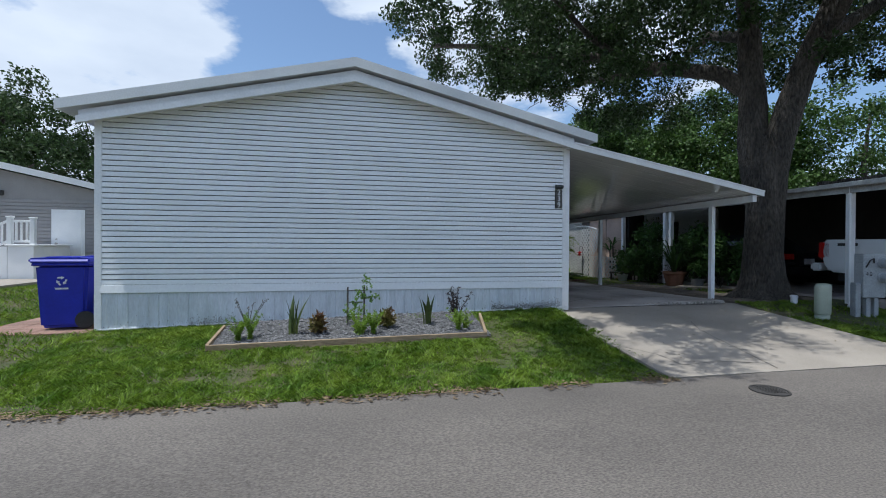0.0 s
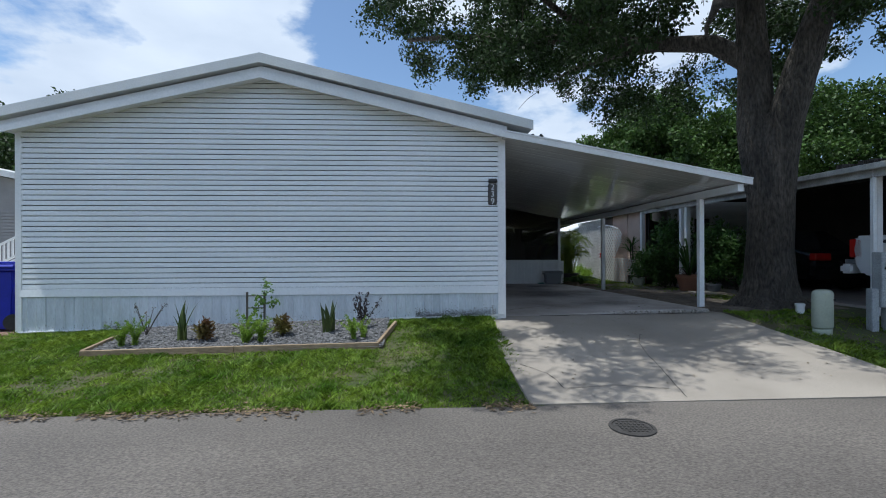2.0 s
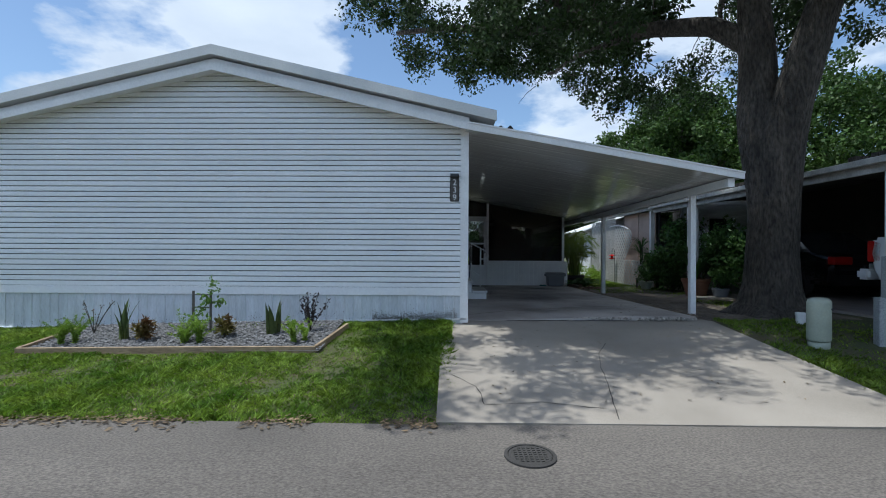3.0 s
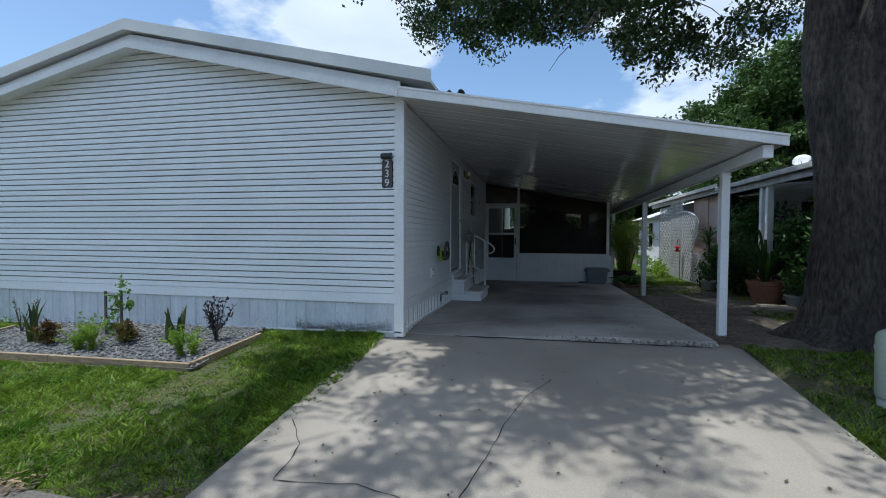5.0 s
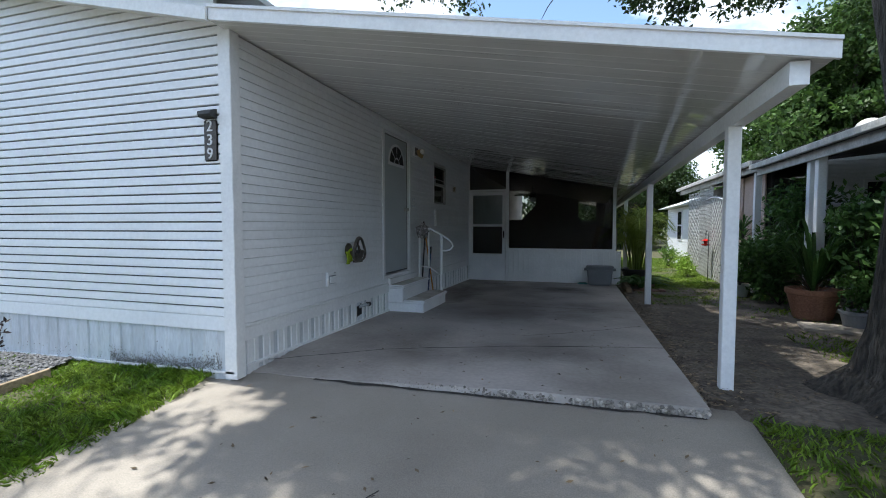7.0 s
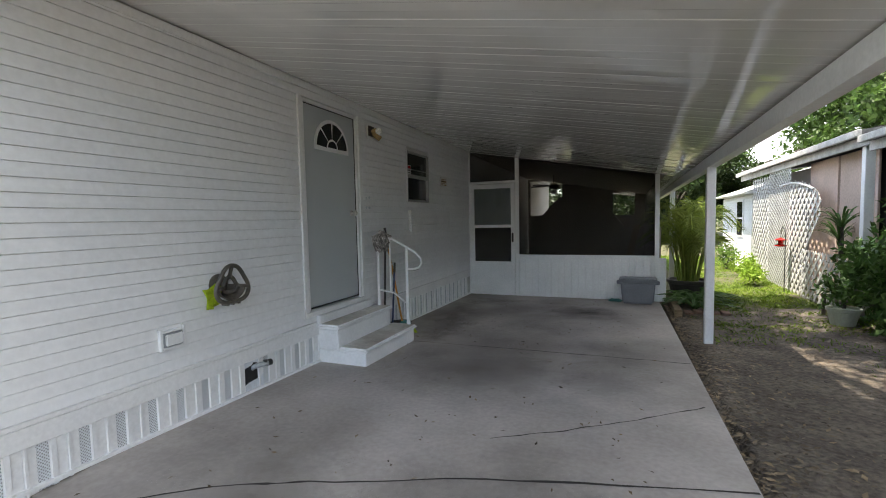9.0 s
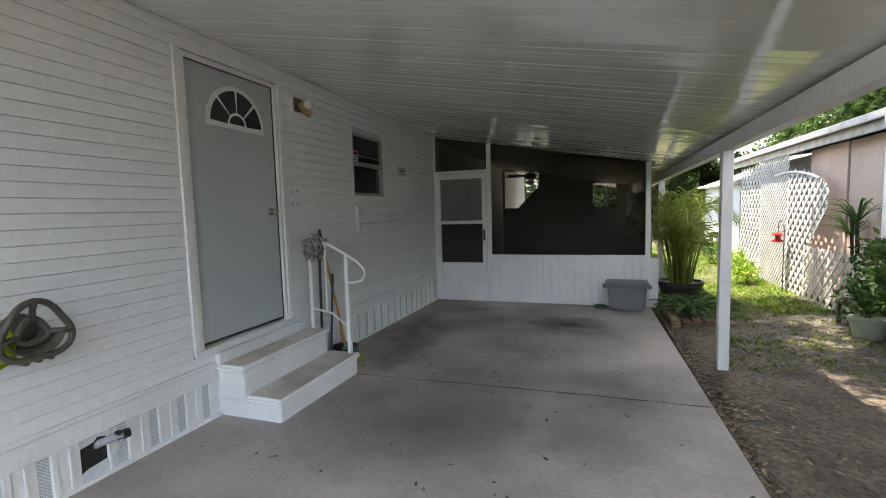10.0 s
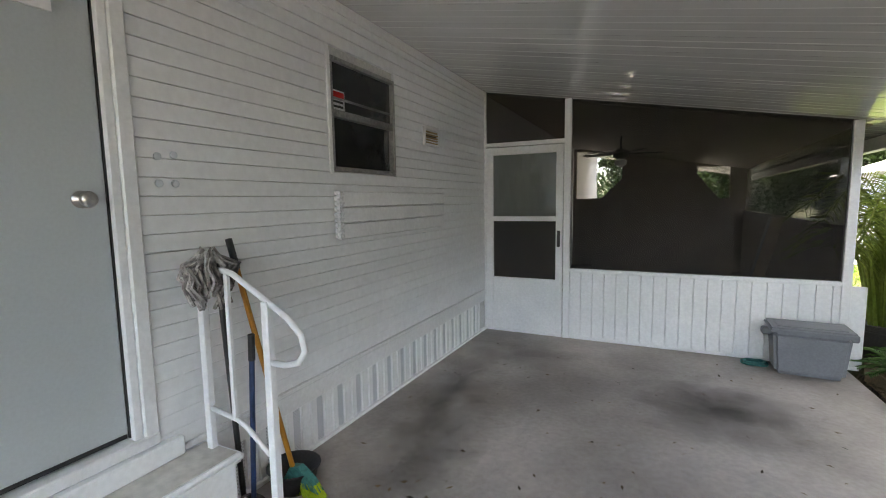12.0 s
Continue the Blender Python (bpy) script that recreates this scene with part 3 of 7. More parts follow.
pw = 0.405
n_panels = 18
fx = lambda u, v, w: (u, -v, w)
plain = rib_panel(pw - 0.003, 0.0, 0.66, 3, SKIRT, fx)
for i in range(n_panels):
    x = LX + 0.01 + i * (WX - LX - 0.06) / n_panels
    piece("skirting_panel", plain, skirt_front, ZP((x, FY - 0.004, SB - 0.66)))
for i in range(14):
    xa, xb = LX + i * (WX - LX) / 14, LX + (i + 1) * (WX - LX) / 14
    za, zb = ground_z(xa, FY) + 0.01, ground_z(xb, FY) + 0.01
    bm = prism(bmesh.new(), [(xa, za), (xb, zb), (xb, zb + 0.018), (xa, za + 0.018)], lambda u, v, w: (u, w, v), FY - 0.035, FY - 0.005)
    part("base_rail", bm, TRIM, skirt_front)
part("starter_strip", prism(bmesh.new(), [(0, -0.012), (0.034, -0.012), (0.036, -0.006), (0.027, 0.098), (0.022, 0.104), (0, 0.104)], lambda u, v, w: (w, FY - u, SB + v), LX + 0.06, WX - 0.08), SIDING, skirt_front)

rg = np.random.default_rng(17)
v = []
for k in range(2600):
    x = rg.uniform(0.75, 2.0) if k % 3 else (rg.uniform(-3.9, -3.3) if k % 2 else rg.uniform(LX + 0.05, 2.0))
    dens = 0.55 + 0.45 * noise.noise((x * 2.3, 0, 5))
    z = ground_z(x, FY) + 0.02 + abs(rg.normal()) * 0.10 * dens
    if z > SB - 0.03:
        continue
    r = rg.uniform(0.0015, 0.006)
    yy = FY - 0.0245
    v += [(x - r, yy, z - r * 0.6), (x + r * 0.8, yy, z - r), (x + r, yy, z + r * 0.9), (x - r * 0.7, yy, z + r * 1.3)]
tagged(new("mildew_specks", quads("mildew_specks", np.array(v), len(v) // 4, MILDEW)), "black mildew specks on the lower skirting", "mildew", kind="stuff")
skirt_side = thing("skirting_side", Matrix.Identity(4), "white ribbed skirting with perforated panels under the carport wall", "skirting", kind="structure")
fy = lambda u, v, w: (v, u, w)
def strip(name, width, depth, material, edge=0.004):
    return meshed(name, prism(bmesh.new(), [(0, 0), (edge, depth), (width - edge, depth), (width, 0)], fy, 0, 0.37), material)


strips = (("perforated_strip", strip("perforated_strip", 0.058, 0.007, SKIRT_HOLE, 0.001), 0.0), ("rib", strip("rib", 0.034, 0.02, TRIM), 0.058),
          ("flat_strip", strip("flat_strip", 0.048, 0.011, TRIM, 0.001), 0.092), ("rib", strip("narrow_rib", 0.02, 0.021, TRIM), 0.140), ("flat_strip", strip("flat_strip", 0.04, 0.011, TRIM, 0.001), 0.160))
y, z = FY + 0.06, SB - 0.09 - 0.37
while y < SY - 0.22:
    for name, me, dy in strips:
        if not (8.02 < y + dy + 0.02 < 8.17):
            piece(name, me, skirt_side, ZP((WX - 0.01, y + dy, z)))
    y += 0.2
part("top_trim", boxbm(WX - 0.012, WX + 0.014, FY + 0.06, SY - 0.03, SB - 0.115, SB + 0.0, bevel=0.006), TRIM, skirt_side)
part("starter_strip", boxbm(WX - 0.012, WX + 0.022, FY + 0.06, SY - 0.03, SB - 0.001, SB + 0.028, bevel=0.006), TRIM, skirt_side)
bm = prism(bmesh.new(), [(FY + 0.1, slab_z(FY)), (SY - 0.03, slab_z(SY)), (SY - 0.03, slab_z(SY) + 0.02), (FY + 0.1, slab_z(FY) + 0.02)], lambda u, v, w: (w, u, v), WX - 0.012, WX + 0.025)
part("base_rail", bm, TRIM, skirt_side)
bm = bmesh.new()
prism(bm, [(FY + 0.06, ceil_z(WX, FY) - 0.075), (SY, ceil_z(WX, SY) - 0.075), (SY, ceil_z(WX, SY) - 0.02), (FY + 0.06, ceil_z(WX, FY) - 0.02)], lambda u, v, w: (w, u, v), WX - 0.012, WX + 0.02)
solo("ceiling_trim", bm, TRIM, "white angle trim where carport ceiling meets the wall", "trim", kind="structure")
# broken opening with an outlet pipe
pipe = thing("water_outlet", ZP((WX, 8.11, 0.5)), "capped pipe stub poking from a broken skirting hole", "pipe")
part("hole_backing", prism(bmesh.new(), [(-0.1, -0.16), (0.1, -0.16), (0.1, 0.12), (-0.1, 0.12)], lambda u, v, w: (w, u, v), -0.02, -0.006), DARK, pipe, "dark broken opening")
for outline in ([(-0.1, 0.045), (-0.03, 0.055), (-0.01, 0.075), (0.03, 0.06), (0.1, 0.09), (0.1, 0.13), (-0.1, 0.13)], [(-0.1, -0.16), (0.1, -0.16), (0.1, -0.05), (0.05, -0.075), (-0.06, -0.085), (-0.1, -0.1)]):
    part("broken_panel", prism(bmesh.new(), outline, lambda u, v, w: (w, u, v), -0.008, 0.004), SKIRT, pipe)
part("stub", tube(bmesh.new(), [(-0.06, -0.02, 0.0), (0.02, 0.0, 0.04), (0.05, 0.06, 0.045), (0.06, 0.1, 0.045)], 0.022, 10), UTIL, pipe, smooth=True)
part("valve", tube(bmesh.new(), [(0.055, 0.07, 0.03), (0.055, 0.07, 0.075)], 0.018, 8), BLACK, pipe)
part("cap", tube(bmesh.new(), [(0.058, 0.09, 0.045), (0.064, 0.125, 0.045)], 0.028, 10), BLACK, pipe)


def text_mesh(body, size, depth, material, name="number"):
    cu = bpy.data.curves.new(name, "FONT")
    cu.body, cu.size, cu.extrude, cu.align_x, cu.align_y = body, size, depth, "CENTER", "CENTER"
    tmp = new(name, cu)
    me = bpy.data.meshes.new_from_object(tmp.evaluated_get(bpy.context.evaluated_depsgraph_get()))
    bpy.data.objects.remove(tmp)
    me.materials.append(material)
    return me


# ---- house number sign ----
sign = thing("house_number_sign", ZP((1.955, FY - 0.022, 2.07)), "dark solar house number sign reading 239", "sign")
part("plate", boxbm(-0.068, 0.068, -0.02, 0.0, 0.0, 0.33, bevel=0.012, seg=2), mat("sign_charcoal", (0.10, 0.09, 0.085), (0.07, 0.065, 0.06), rough=0.6, bump=0.1), sign)
part("solar_light", prism(bmesh.new(), [(0.0, 0.335), (-0.06, 0.34), (-0.085, 0.36), (-0.08, 0.385), (-0.02, 0.41), (0.0, 0.41)], lambda u, v, w: (w, u, v), -0.062, 0.062), BLACK, sign, "black solar lamp hood")
for i, d in enumerate("239"):
    me = text_mesh(d, 0.125, 0.004, WHITEP)
    ob = piece("numeral", me, sign, pose(0, -0.024, 0.275 - i * 0.11, 90, 0, 0))

# ---- entry door ----
y0, y1, z0, z1 = 8.86, 9.745, 0.855, 2.865
door = thing("door_1", ZP((WX, y0, z0)), "closed pale grey entry door with a half-round fanlight", "door", kind="structure")
DW, DH = y1 - y0, z1 - z0
part("slab", boxbm(-0.06, -0.018, 0, DW, 0, DH, bevel=0.004), DOORM, door)
for a, b, c, d in ((-0.04, -0.006, -0.03, DH + 0.03), (DW + 0.006, DW + 0.04, -0.03, DH + 0.03), (-0.04, DW + 0.04, DH + 0.006, DH + 0.035)):
    part("jamb", boxbm(-0.12, 0.012, a, b, c, d, bevel=0.003), TRIM, door)
part("weather_strip", prism(bmesh.new(), [(-0.006, 0), (0, 0), (0, DH), (DW, DH), (DW, 0), (DW + 0.006, 0), (DW + 0.006, DH + 0.006), (-0.006, DH + 0.006)], lambda u, v, w: (w, u, v), -0.05, -0.012), BLACK, door)
for a, b in ((-0.1, -0.04), (DW + 0.04, DW + 0.1)):
    part("casing", boxbm(-0.01, 0.024, a, b, -0.06, DH + 0.05, bevel=0.006), TRIM, door)
part("threshold", boxbm(-0.1, 0.03, -0.1, DW + 0.1, -0.06, -0.01, bevel=0.006), TRIM, door)
part("sweep", boxbm(-0.02, -0.012, 0.01, DW - 0.01, 0.005, 0.02), BLACK, door)
# fanlight: half-round window with five panes
cy, cz, R = DW * 0.5 + 0.025, 1.622, 0.262
fan = part("fanlight", prism(bmesh.new(), [(cy + (R + 0.035) * math.cos(a), cz + (R + 0.035) * math.sin(a)) for a in [math.pi * k / 24 for k in range(25)]] + [(cy - R - 0.035, cz - 0.03), (cy + R + 0.035, cz - 0.03)], lambda u, v, w: (w, u, v), -0.018, -0.008), TRIM, door, "white half-round window frame")
PANE = mat("dark_pane", (0.02, 0.024, 0.026), (0.028, 0.03, 0.032), rough=0.06, fine_amt=0.05, bump=0)
for k in range(4):
    a0, a1 = math.pi * k / 4 + 0.05, math.pi * (k + 1) / 4 - 0.05
    arc = [a0 + (a1 - a0) * i / 6 for i in range(7)]
    pts = [(cy + 0.1 * math.cos(a), cz + 0.1 * math.sin(a)) for a in arc] + [(cy + R * math.cos(a), cz + R * math.sin(a)) for a in arc[::-1]]
    part("pane", prism(bmesh.new(), pts, lambda u, v, w: (w, u, v), -0.01, -0.005), PANE, fan)
part("pane", prism(bmesh.new(), [(cy + 0.078 * math.cos(math.pi * k / 8), cz + 0.01 + 0.07 * math.sin(math.pi * k / 8)) for k in range(9)], lambda u, v, w: (w, u, v), -0.01, -0.005), PANE, fan)
knob = part("door_knob", lathe(bmesh.new(), [(0.032, 0), (0.032, 0.006), (0.012, 0.01), (0.011, 0.03), (0.027, 0.042), (0.030, 0.055), (0.022, 0.068), (0.004, 0.071)], 16), CHROME, door, "brushed metal door knob", smooth=True)
knob.matrix_basis = pose(-0.018, DW - 0.085, 0.955, 0, 90, 0)

# ---- window, vent, lamp, patch, outlet ----
win = thing("window_1", ZP((WX, WIN[0], WIN[2])), "small aluminium sliding-sash window with dark panes", "window", kind="structure")
WW, WH = WIN[1] - WIN[0], WIN[3] - WIN[2]
for a, b, c, d in ((0, 0.028, 0, WH), (WW - 0.028, WW, 0, WH), (0.028, WW - 0.028, 0, 0.028), (0.028, WW - 0.028, WH - 0.028, WH), (0.028, WW - 0.028, WH * 0.48, WH * 0.48 + 0.045)):
    part("frame", boxbm(-0.05, 0.014, a, b, c, d, bevel=0.003), ALU, win)
part("pane", boxbm(-0.02, -0.016, 0.028, WW - 0.028, WH * 0.48 + 0.045, WH - 0.028), PANE, win)
part("pane", boxbm(-0.034, -0.03, 0.028, WW - 0.028, 0.028, WH * 0.48), PANE, win)
part("sash_bar", boxbm(-0.016, -0.008, 0.028, WW - 0.028, WH * 0.64, WH * 0.66), ALU, win)
part("casing", boxbm(-0.01, 0.02, -0.035, 0.0, -0.02, WH + 0.02, bevel=0.004), TRIM, win)
decal = part("warning_sticker", boxbm(-0.015, -0.012, 0.04, 0.17, WH * 0.5, WH * 0.5 + 0.16), WHITEP, win, "white warning sticker with a red band")
part("band", boxbm(-0.012, -0.011, 0.045, 0.165, WH * 0.5 + 0.115, WH * 0.5 + 0.15), RED, decal)
for k in range(3):
    part("print_bar", boxbm(-0.012, -0.011, 0.055, 0.155, WH * 0.5 + 0.02 + 0.03 * k, WH * 0.5 + 0.034 + 0.03 * k), BLACK, decal)
vent = thing("wall_vent", ZP((WX + 0.018, 12.25, 2.265)), "small louvred wall vent with a white frame", "vent")
for a, b, c, d in ((0, 0.025, 0, 0.16), (0.265, 0.29, 0, 0.16), (0.025, 0.265, 0, 0.022), (0.025, 0.265, 0.138, 0.16)):
    part("frame", boxbm(-0.015, 0.015, a, b, c, d, bevel=0.003), TRIM, vent)
part("backing", boxbm(-0.014, -0.008, 0.02, 0.27, 0.02, 0.14), DARK, vent)
for k in range(5):
    part("slat", prism(bmesh.new(), [(-0.006, 0.024 + k * 0.023), (0.01, 0.03 + k * 0.023), (0.011, 0.034 + k * 0.023), (-0.006, 0.03 + k * 0.023)], lambda u, v, w: (u, w, v), 0.025, 0.265), AMBER, vent)
patch = thing("siding_patch", ZP((WX + 0.022, 11.055, 1.548)), "rectangular patch of mismatched white siding with torn edge", "siding patch")
for k in range(3):
    part("patch_plank", prism(bmesh.new(), [(0, k * 0.103), (0.034, k * 0.103), (0.04, k * 0.103 + 0.006), (0.036, k * 0.103 + 0.094), (0.03, k * 0.103 + 0.1), (0, k * 0.103 + 0.1)], lambda u, v, w: (u, w, v), 0.0, 1.5), TRIM, patch)
bm = bmesh.new()
for k in range(9):
    box(bm, 0.0, 0.044, -0.03 + 0.01 * rnd.random(), 0.012 + 0.012 * rnd.random(), 0.01 + k * 0.034, 0.036 + k * 0.034)
part("torn_edge", bm, WHITEP, patch, "ragged white caulk edge")

marks = thing("caulk_marks", ZP((WX + 0.010, 9.93, 1.875)), "four old tan caulk spots remaining on the siding", "caulk spots")
for a, b in ((0, 0), (0.07, 0.0), (0.0, 0.11), (0.07, 0.12)):
    part("spot", lathe(bmesh.new(), [(0.017, -0.012), (0.016, 0.006), (0.012, 0.0075)], 9), SKIRT, marks).matrix_basis = pose(0.004, a, b, 0, 90, 0)

lamp = thing("wall_lamp", ZP((WX + 0.018, 10.05, 2.78)), "weathered two-socket porch light with one round bulb", "wall lamp")
part("mount", boxbm(-0.01, 0.014, -0.08, 0.08, -0.08, 0.08, bevel=0.004), TRIM, lamp)
part("box", boxbm(0.014, 0.03, -0.06, 0.06, -0.06, 0.06, bevel=0.004), TAUPE, lamp)
for sgn, dz in ((-1, 0.0), (1, -0.06)):
    sock = part("socket", tube(bmesh.new(), [(0.02, 0.01 + 0.0 * sgn, 0.0), (0.055, 0.01 + 0.05 * (sgn > 0), dz * 0.8), (0.09, 0.01 + 0.085 * (sgn > 0), dz * 1.3)], [0.02, 0.032, 0.034], 12), AMBER, lamp, smooth=True)
    if sgn < 0:
        bm = bmesh.new()
        bmesh.ops.create_uvsphere(bm, u_segments=14, v_segments=10, radius=0.042, matrix=ZP((0.12, 0.01, 0.0)))
        part("bulb", bm, BULB, sock, "frosted white bulb", smooth=True)
outlet = thing("outlet_cover", ZP((WX + 0.004, 7.295, 0.885)), "white weatherproof outlet cover in a trim block", "outlet")
for a, b, c, d in ((0, 0.022, 0.0, 0.145), (0.168, 0.19, 0.0, 0.145), (0.022, 0.168, 0.0, 0.02), (0.022, 0.168, 0.118, 0.134)):
    part("block", boxbm(-0.004, 0.03, a, b, c, d, bevel=0.004), TRIM, outlet)
part("gasket", boxbm(0.0, 0.026, 0.024, 0.166, 0.022, 0.116, bevel=0.002), UTIL, outlet, "grey metal gasket plate")
cover = part("cover", boxbm(0.026, 0.044, 0.034, 0.158, 0.03, 0.108, bevel=0.007, seg=2), STEPW, outlet, "white flip cover")
part("hinge", tube(bmesh.new(), [(0.036, 0.05, 0.11), (0.036, 0.14, 0.11)], 0.005, 8), UTIL, cover)

# wall-hung hose hanger with a lime cloth
hanger = thing("hose_hanger", ZP((WX + 0.012, 7.785, 1.245)) @ Matrix.Scale(0.92, 4), "taupe plastic hose hanger holding a lime cloth", "hose hanger")


def hoop_at(a, r=1.0, out=0.16):
    """A place on the rounded triangular front hoop."""
    k = 1.0 + 0.12 * math.cos(3 * (a - math.pi / 2))
    return (out, 0.155 * r * k * math.cos(a), 0.02 + 0.145 * r * k * math.sin(a))


part("hoop", tube(bmesh.new(), [hoop_at(2 * math.pi * k / 40) for k in range(40)] + [hoop_at(0.0)], 0.017, 8, cap=False), TAUPE, hanger, smooth=True)
for a in (math.pi * 0.5, math.pi * 1.05, math.pi * 1.95):
    tip, hub = hoop_at(a), hoop_at(a, 0.42, 0.13)
    part("spoke", tube(bmesh.new(), [tip, [(p + q) / 2 for p, q in zip(tip, hub)], hub], [0.02, 0.014, 0.018], 8), TAUPE, hanger, smooth=True)
part("hub_ring", tube(bmesh.new(), [hoop_at(2 * math.pi * k / 24, 0.42, 0.13) for k in range(25)], 0.016, 8, cap=False), TAUPE, hanger, smooth=True)
bm = bmesh.new()
rows_ = [[bm.verts.new((w * 0.16, (0.085 + 0.05 * w) * math.cos(a), 0.02 + (0.085 + 0.05 * w) * math.sin(a) * 0.9)) for a in [math.pi * (1.02 + 0.96 * k / 12) for k in range(13)]] for w in (0.0, 0.5, 1.0)]
for r0, r1 in zip(rows_, rows_[1:]):
    for k in range(12):
        bm.faces.new((r0[k], r0[k + 1], r1[k + 1], r1[k]))
part("saddle", bm, TAUPE, hanger, "curved hose saddle", smooth=True).modifiers.new("thick", "SOLIDIFY").thickness = 0.008
part("plate", lathe(bmesh.new(), [(0.09, 0), (0.09, 0.012), (0.06, 0.022), (0.012, 0.026)], 18), TAUPE, hanger).matrix_basis = pose(0, 0, 0.02, 0, 90, 0)
for k in range(3):
    part("tooth", boxbm(0.1, 0.175, -0.07 + 0.055 * k, -0.045 + 0.055 * k, -0.135, -0.105, bevel=0.006), TAUPE, hanger)
bm = bmesh.new()
g = [[bm.verts.new((0.09 + 0.02 * math.sin(3 * i + j), -0.075 - 0.034 * i + 0.006 * j, 0.05 - 0.032 * j - 0.012 * i + 0.008 * math.sin(2 * i))) for i in range(5)] for j in range(6)]
for j in range(5):
    for i in range(4):
        bm.faces.new((g[j][i], g[j][i + 1], g[j + 1][i + 1], g[j + 1][i]))
part("cloth", bm, LIME, hanger, "lime green cloth", smooth=True).modifiers.new("thick", "SOLIDIFY").thickness = 0.006

# ---- steps, handrail ----
SZ = slab_z(9.5)
steps = thing("entry_steps", ZP((WX, 8.935, SZ)), "two white painted precast entry steps with worn treads", "steps")
LT, UT = 0.49 - SZ, 0.70 - SZ
part("lower_body", boxbm(0.0, 0.545, 0.025, 1.10, -0.02, LT - 0.045, bevel=0.01), STEPW, steps)
part("lower_tread", boxbm(0.24, 0.575, 0.0, 1.13, LT - 0.045, LT, bevel=0.018, seg=3), STEPW, steps)
part("lower_tread_top", boxbm(0.268, 0.548, 0.028, 1.102, LT - 0.02, LT + 0.004, bevel=0.003), STEPTOP, steps, "dirt-stained lower tread")
part("upper_body", boxbm(0.0, 0.235, 0.025, 1.10, LT - 0.044, UT - 0.045, bevel=0.01), STEPW, steps)
part("upper_tread", boxbm(0.0, 0.265, 0.0, 1.13, UT - 0.045, UT, bevel=0.018, seg=3), STEPW, steps)
part("upper_tread_top", boxbm(0.03, 0.238, 0.028, 1.102, UT - 0.02, UT + 0.004, bevel=0.003), STEPTOP, steps, "dirt-stained upper tread")
part("sill_board", boxbm(-0.005, 0.05, 0.0, 1.0, UT + 0.004, UT + 0.09, bevel=0.008), STEPW, steps)

rail = thing("handrail", ZP((0, 10.02, 0)), "white welded metal handrail beside the steps", "handrail")
part("post", boxbm(2.218, 2.252, -0.017, 0.017, 0.70, 1.50, bevel=0.004), TRIM, rail)
part("post", boxbm(2.598, 2.634, -0.018, 0.018, 0.49, 1.40, bevel=0.004), TRIM, rail)
part("baluster", boxbm(2.385, 2.405, -0.01, 0.01, 0.86, 1.5, bevel=0.003), TRIM, rail)
top = [(2.15, 0, 1.505), (2.38, 0, 1.51), (2.43, 0, 1.50), (2.60, 0, 1.41), (2.72, 0, 1.345), (2.79, 0, 1.28), (2.805, 0, 1.22), (2.77, 0, 1.17), (2.70, 0, 1.15), (2.60, 0, 1.15)]
part("top_rail", tube(bmesh.new(), top, 0.013, 8), TRIM, rail, smooth=True)
part("lower_rail", tube(bmesh.new(), [(2.235, 0, 0.89), (2.41, 0, 0.865), (2.45, 0, 0.85), (2.59, 0, 0.75)], 0.011, 8), TRIM, rail, smooth=True)

# ---- mop, brooms, basin leaning behind the rail ----
fl = slab_z(10.15)
mop = thing("string_mop", ZP((2.19, 10.2, fl)), "string mop with black handle, grey yarn head up", "mop")
part("handle", tube(bmesh.new(), [(0.0, 0.0, 0.0), (0.14, -0.17, 1.24)], 0.013, 8), BLACK, mop)
bm = bmesh.new()
for k in range(70):
    a, r = rnd.uniform(0, 6.28), rnd.uniform(0.05, 0.1)
    ca, sa = math.cos(a), math.sin(a)
    cx, cyy, zt = 0.1, -0.18, 1.22
    top_z, low = zt + 0.075 * (1 - (r / 0.11) ** 2) + rnd.uniform(0, 0.03), zt - rnd.uniform(0.04, 0.18)
    j1, j2 = rnd.uniform(-0.03, 0.03), rnd.uniform(-0.03, 0.03)
    tube(bm, [(cx, cyy, zt), (cx + 0.5 * r * ca, cyy + 0.5 * r * sa, top_z), (cx + r * ca + j1, cyy + r * sa + j2, zt + 0.01), (cx + r * ca * 1.05 - j2, cyy + r * sa * 1.05 + j1, 0.5 * (zt + low)), (cx + 0.75 * r * ca + j2, cyy + 0.75 * r * sa, low)], 0.0085, 5)
tagged(part("yarn_head", bm, MOP, mop, "matted grey and black mop yarn"), kind="stuff")
broom = thing("push_broom", ZP((2.35, 10.36, fl)), "orange-handled broom with lime bristles standing on the floor", "broom")
part("handle", tube(bmesh.new(), [(0.0, 0.02, 0.1), (-0.087, -0.18, 1.2)], 0.013, 8), ORANGE, broom)
part("grip", tube(bmesh.new(), [(-0.086, -0.178, 1.19), (-0.097, -0.204, 1.33)], 0.015, 8), BLACK, broom, "black hand grip")
part("block", prism(bmesh.new(), [(-0.06, 0.06), (0.17, 0.04), (0.12, 0.1), (0.04, 0.15), (-0.01, 0.14)], lambda u, v, w: (u, w, v), 0.0, 0.045), TEAL, broom)
bm = bmesh.new()
for k in range(160):
    u, w = rnd.uniform(-0.06, 0.15), rnd.uniform(0.002, 0.043)
    tube(bm, [(u, w, 0.075), (u * 1.15 + 0.03 + rnd.uniform(-0.01, 0.01), w + rnd.uniform(-0.015, 0.015), 0.002)], [0.005, 0.003], 3, cap=False)
part("bristles", bm, LIME, broom, "lime green bristles")
squee = thing("dust_broom", ZP((2.335, 10.11, fl)), "blue-handled broom with black head behind the rail", "broom")
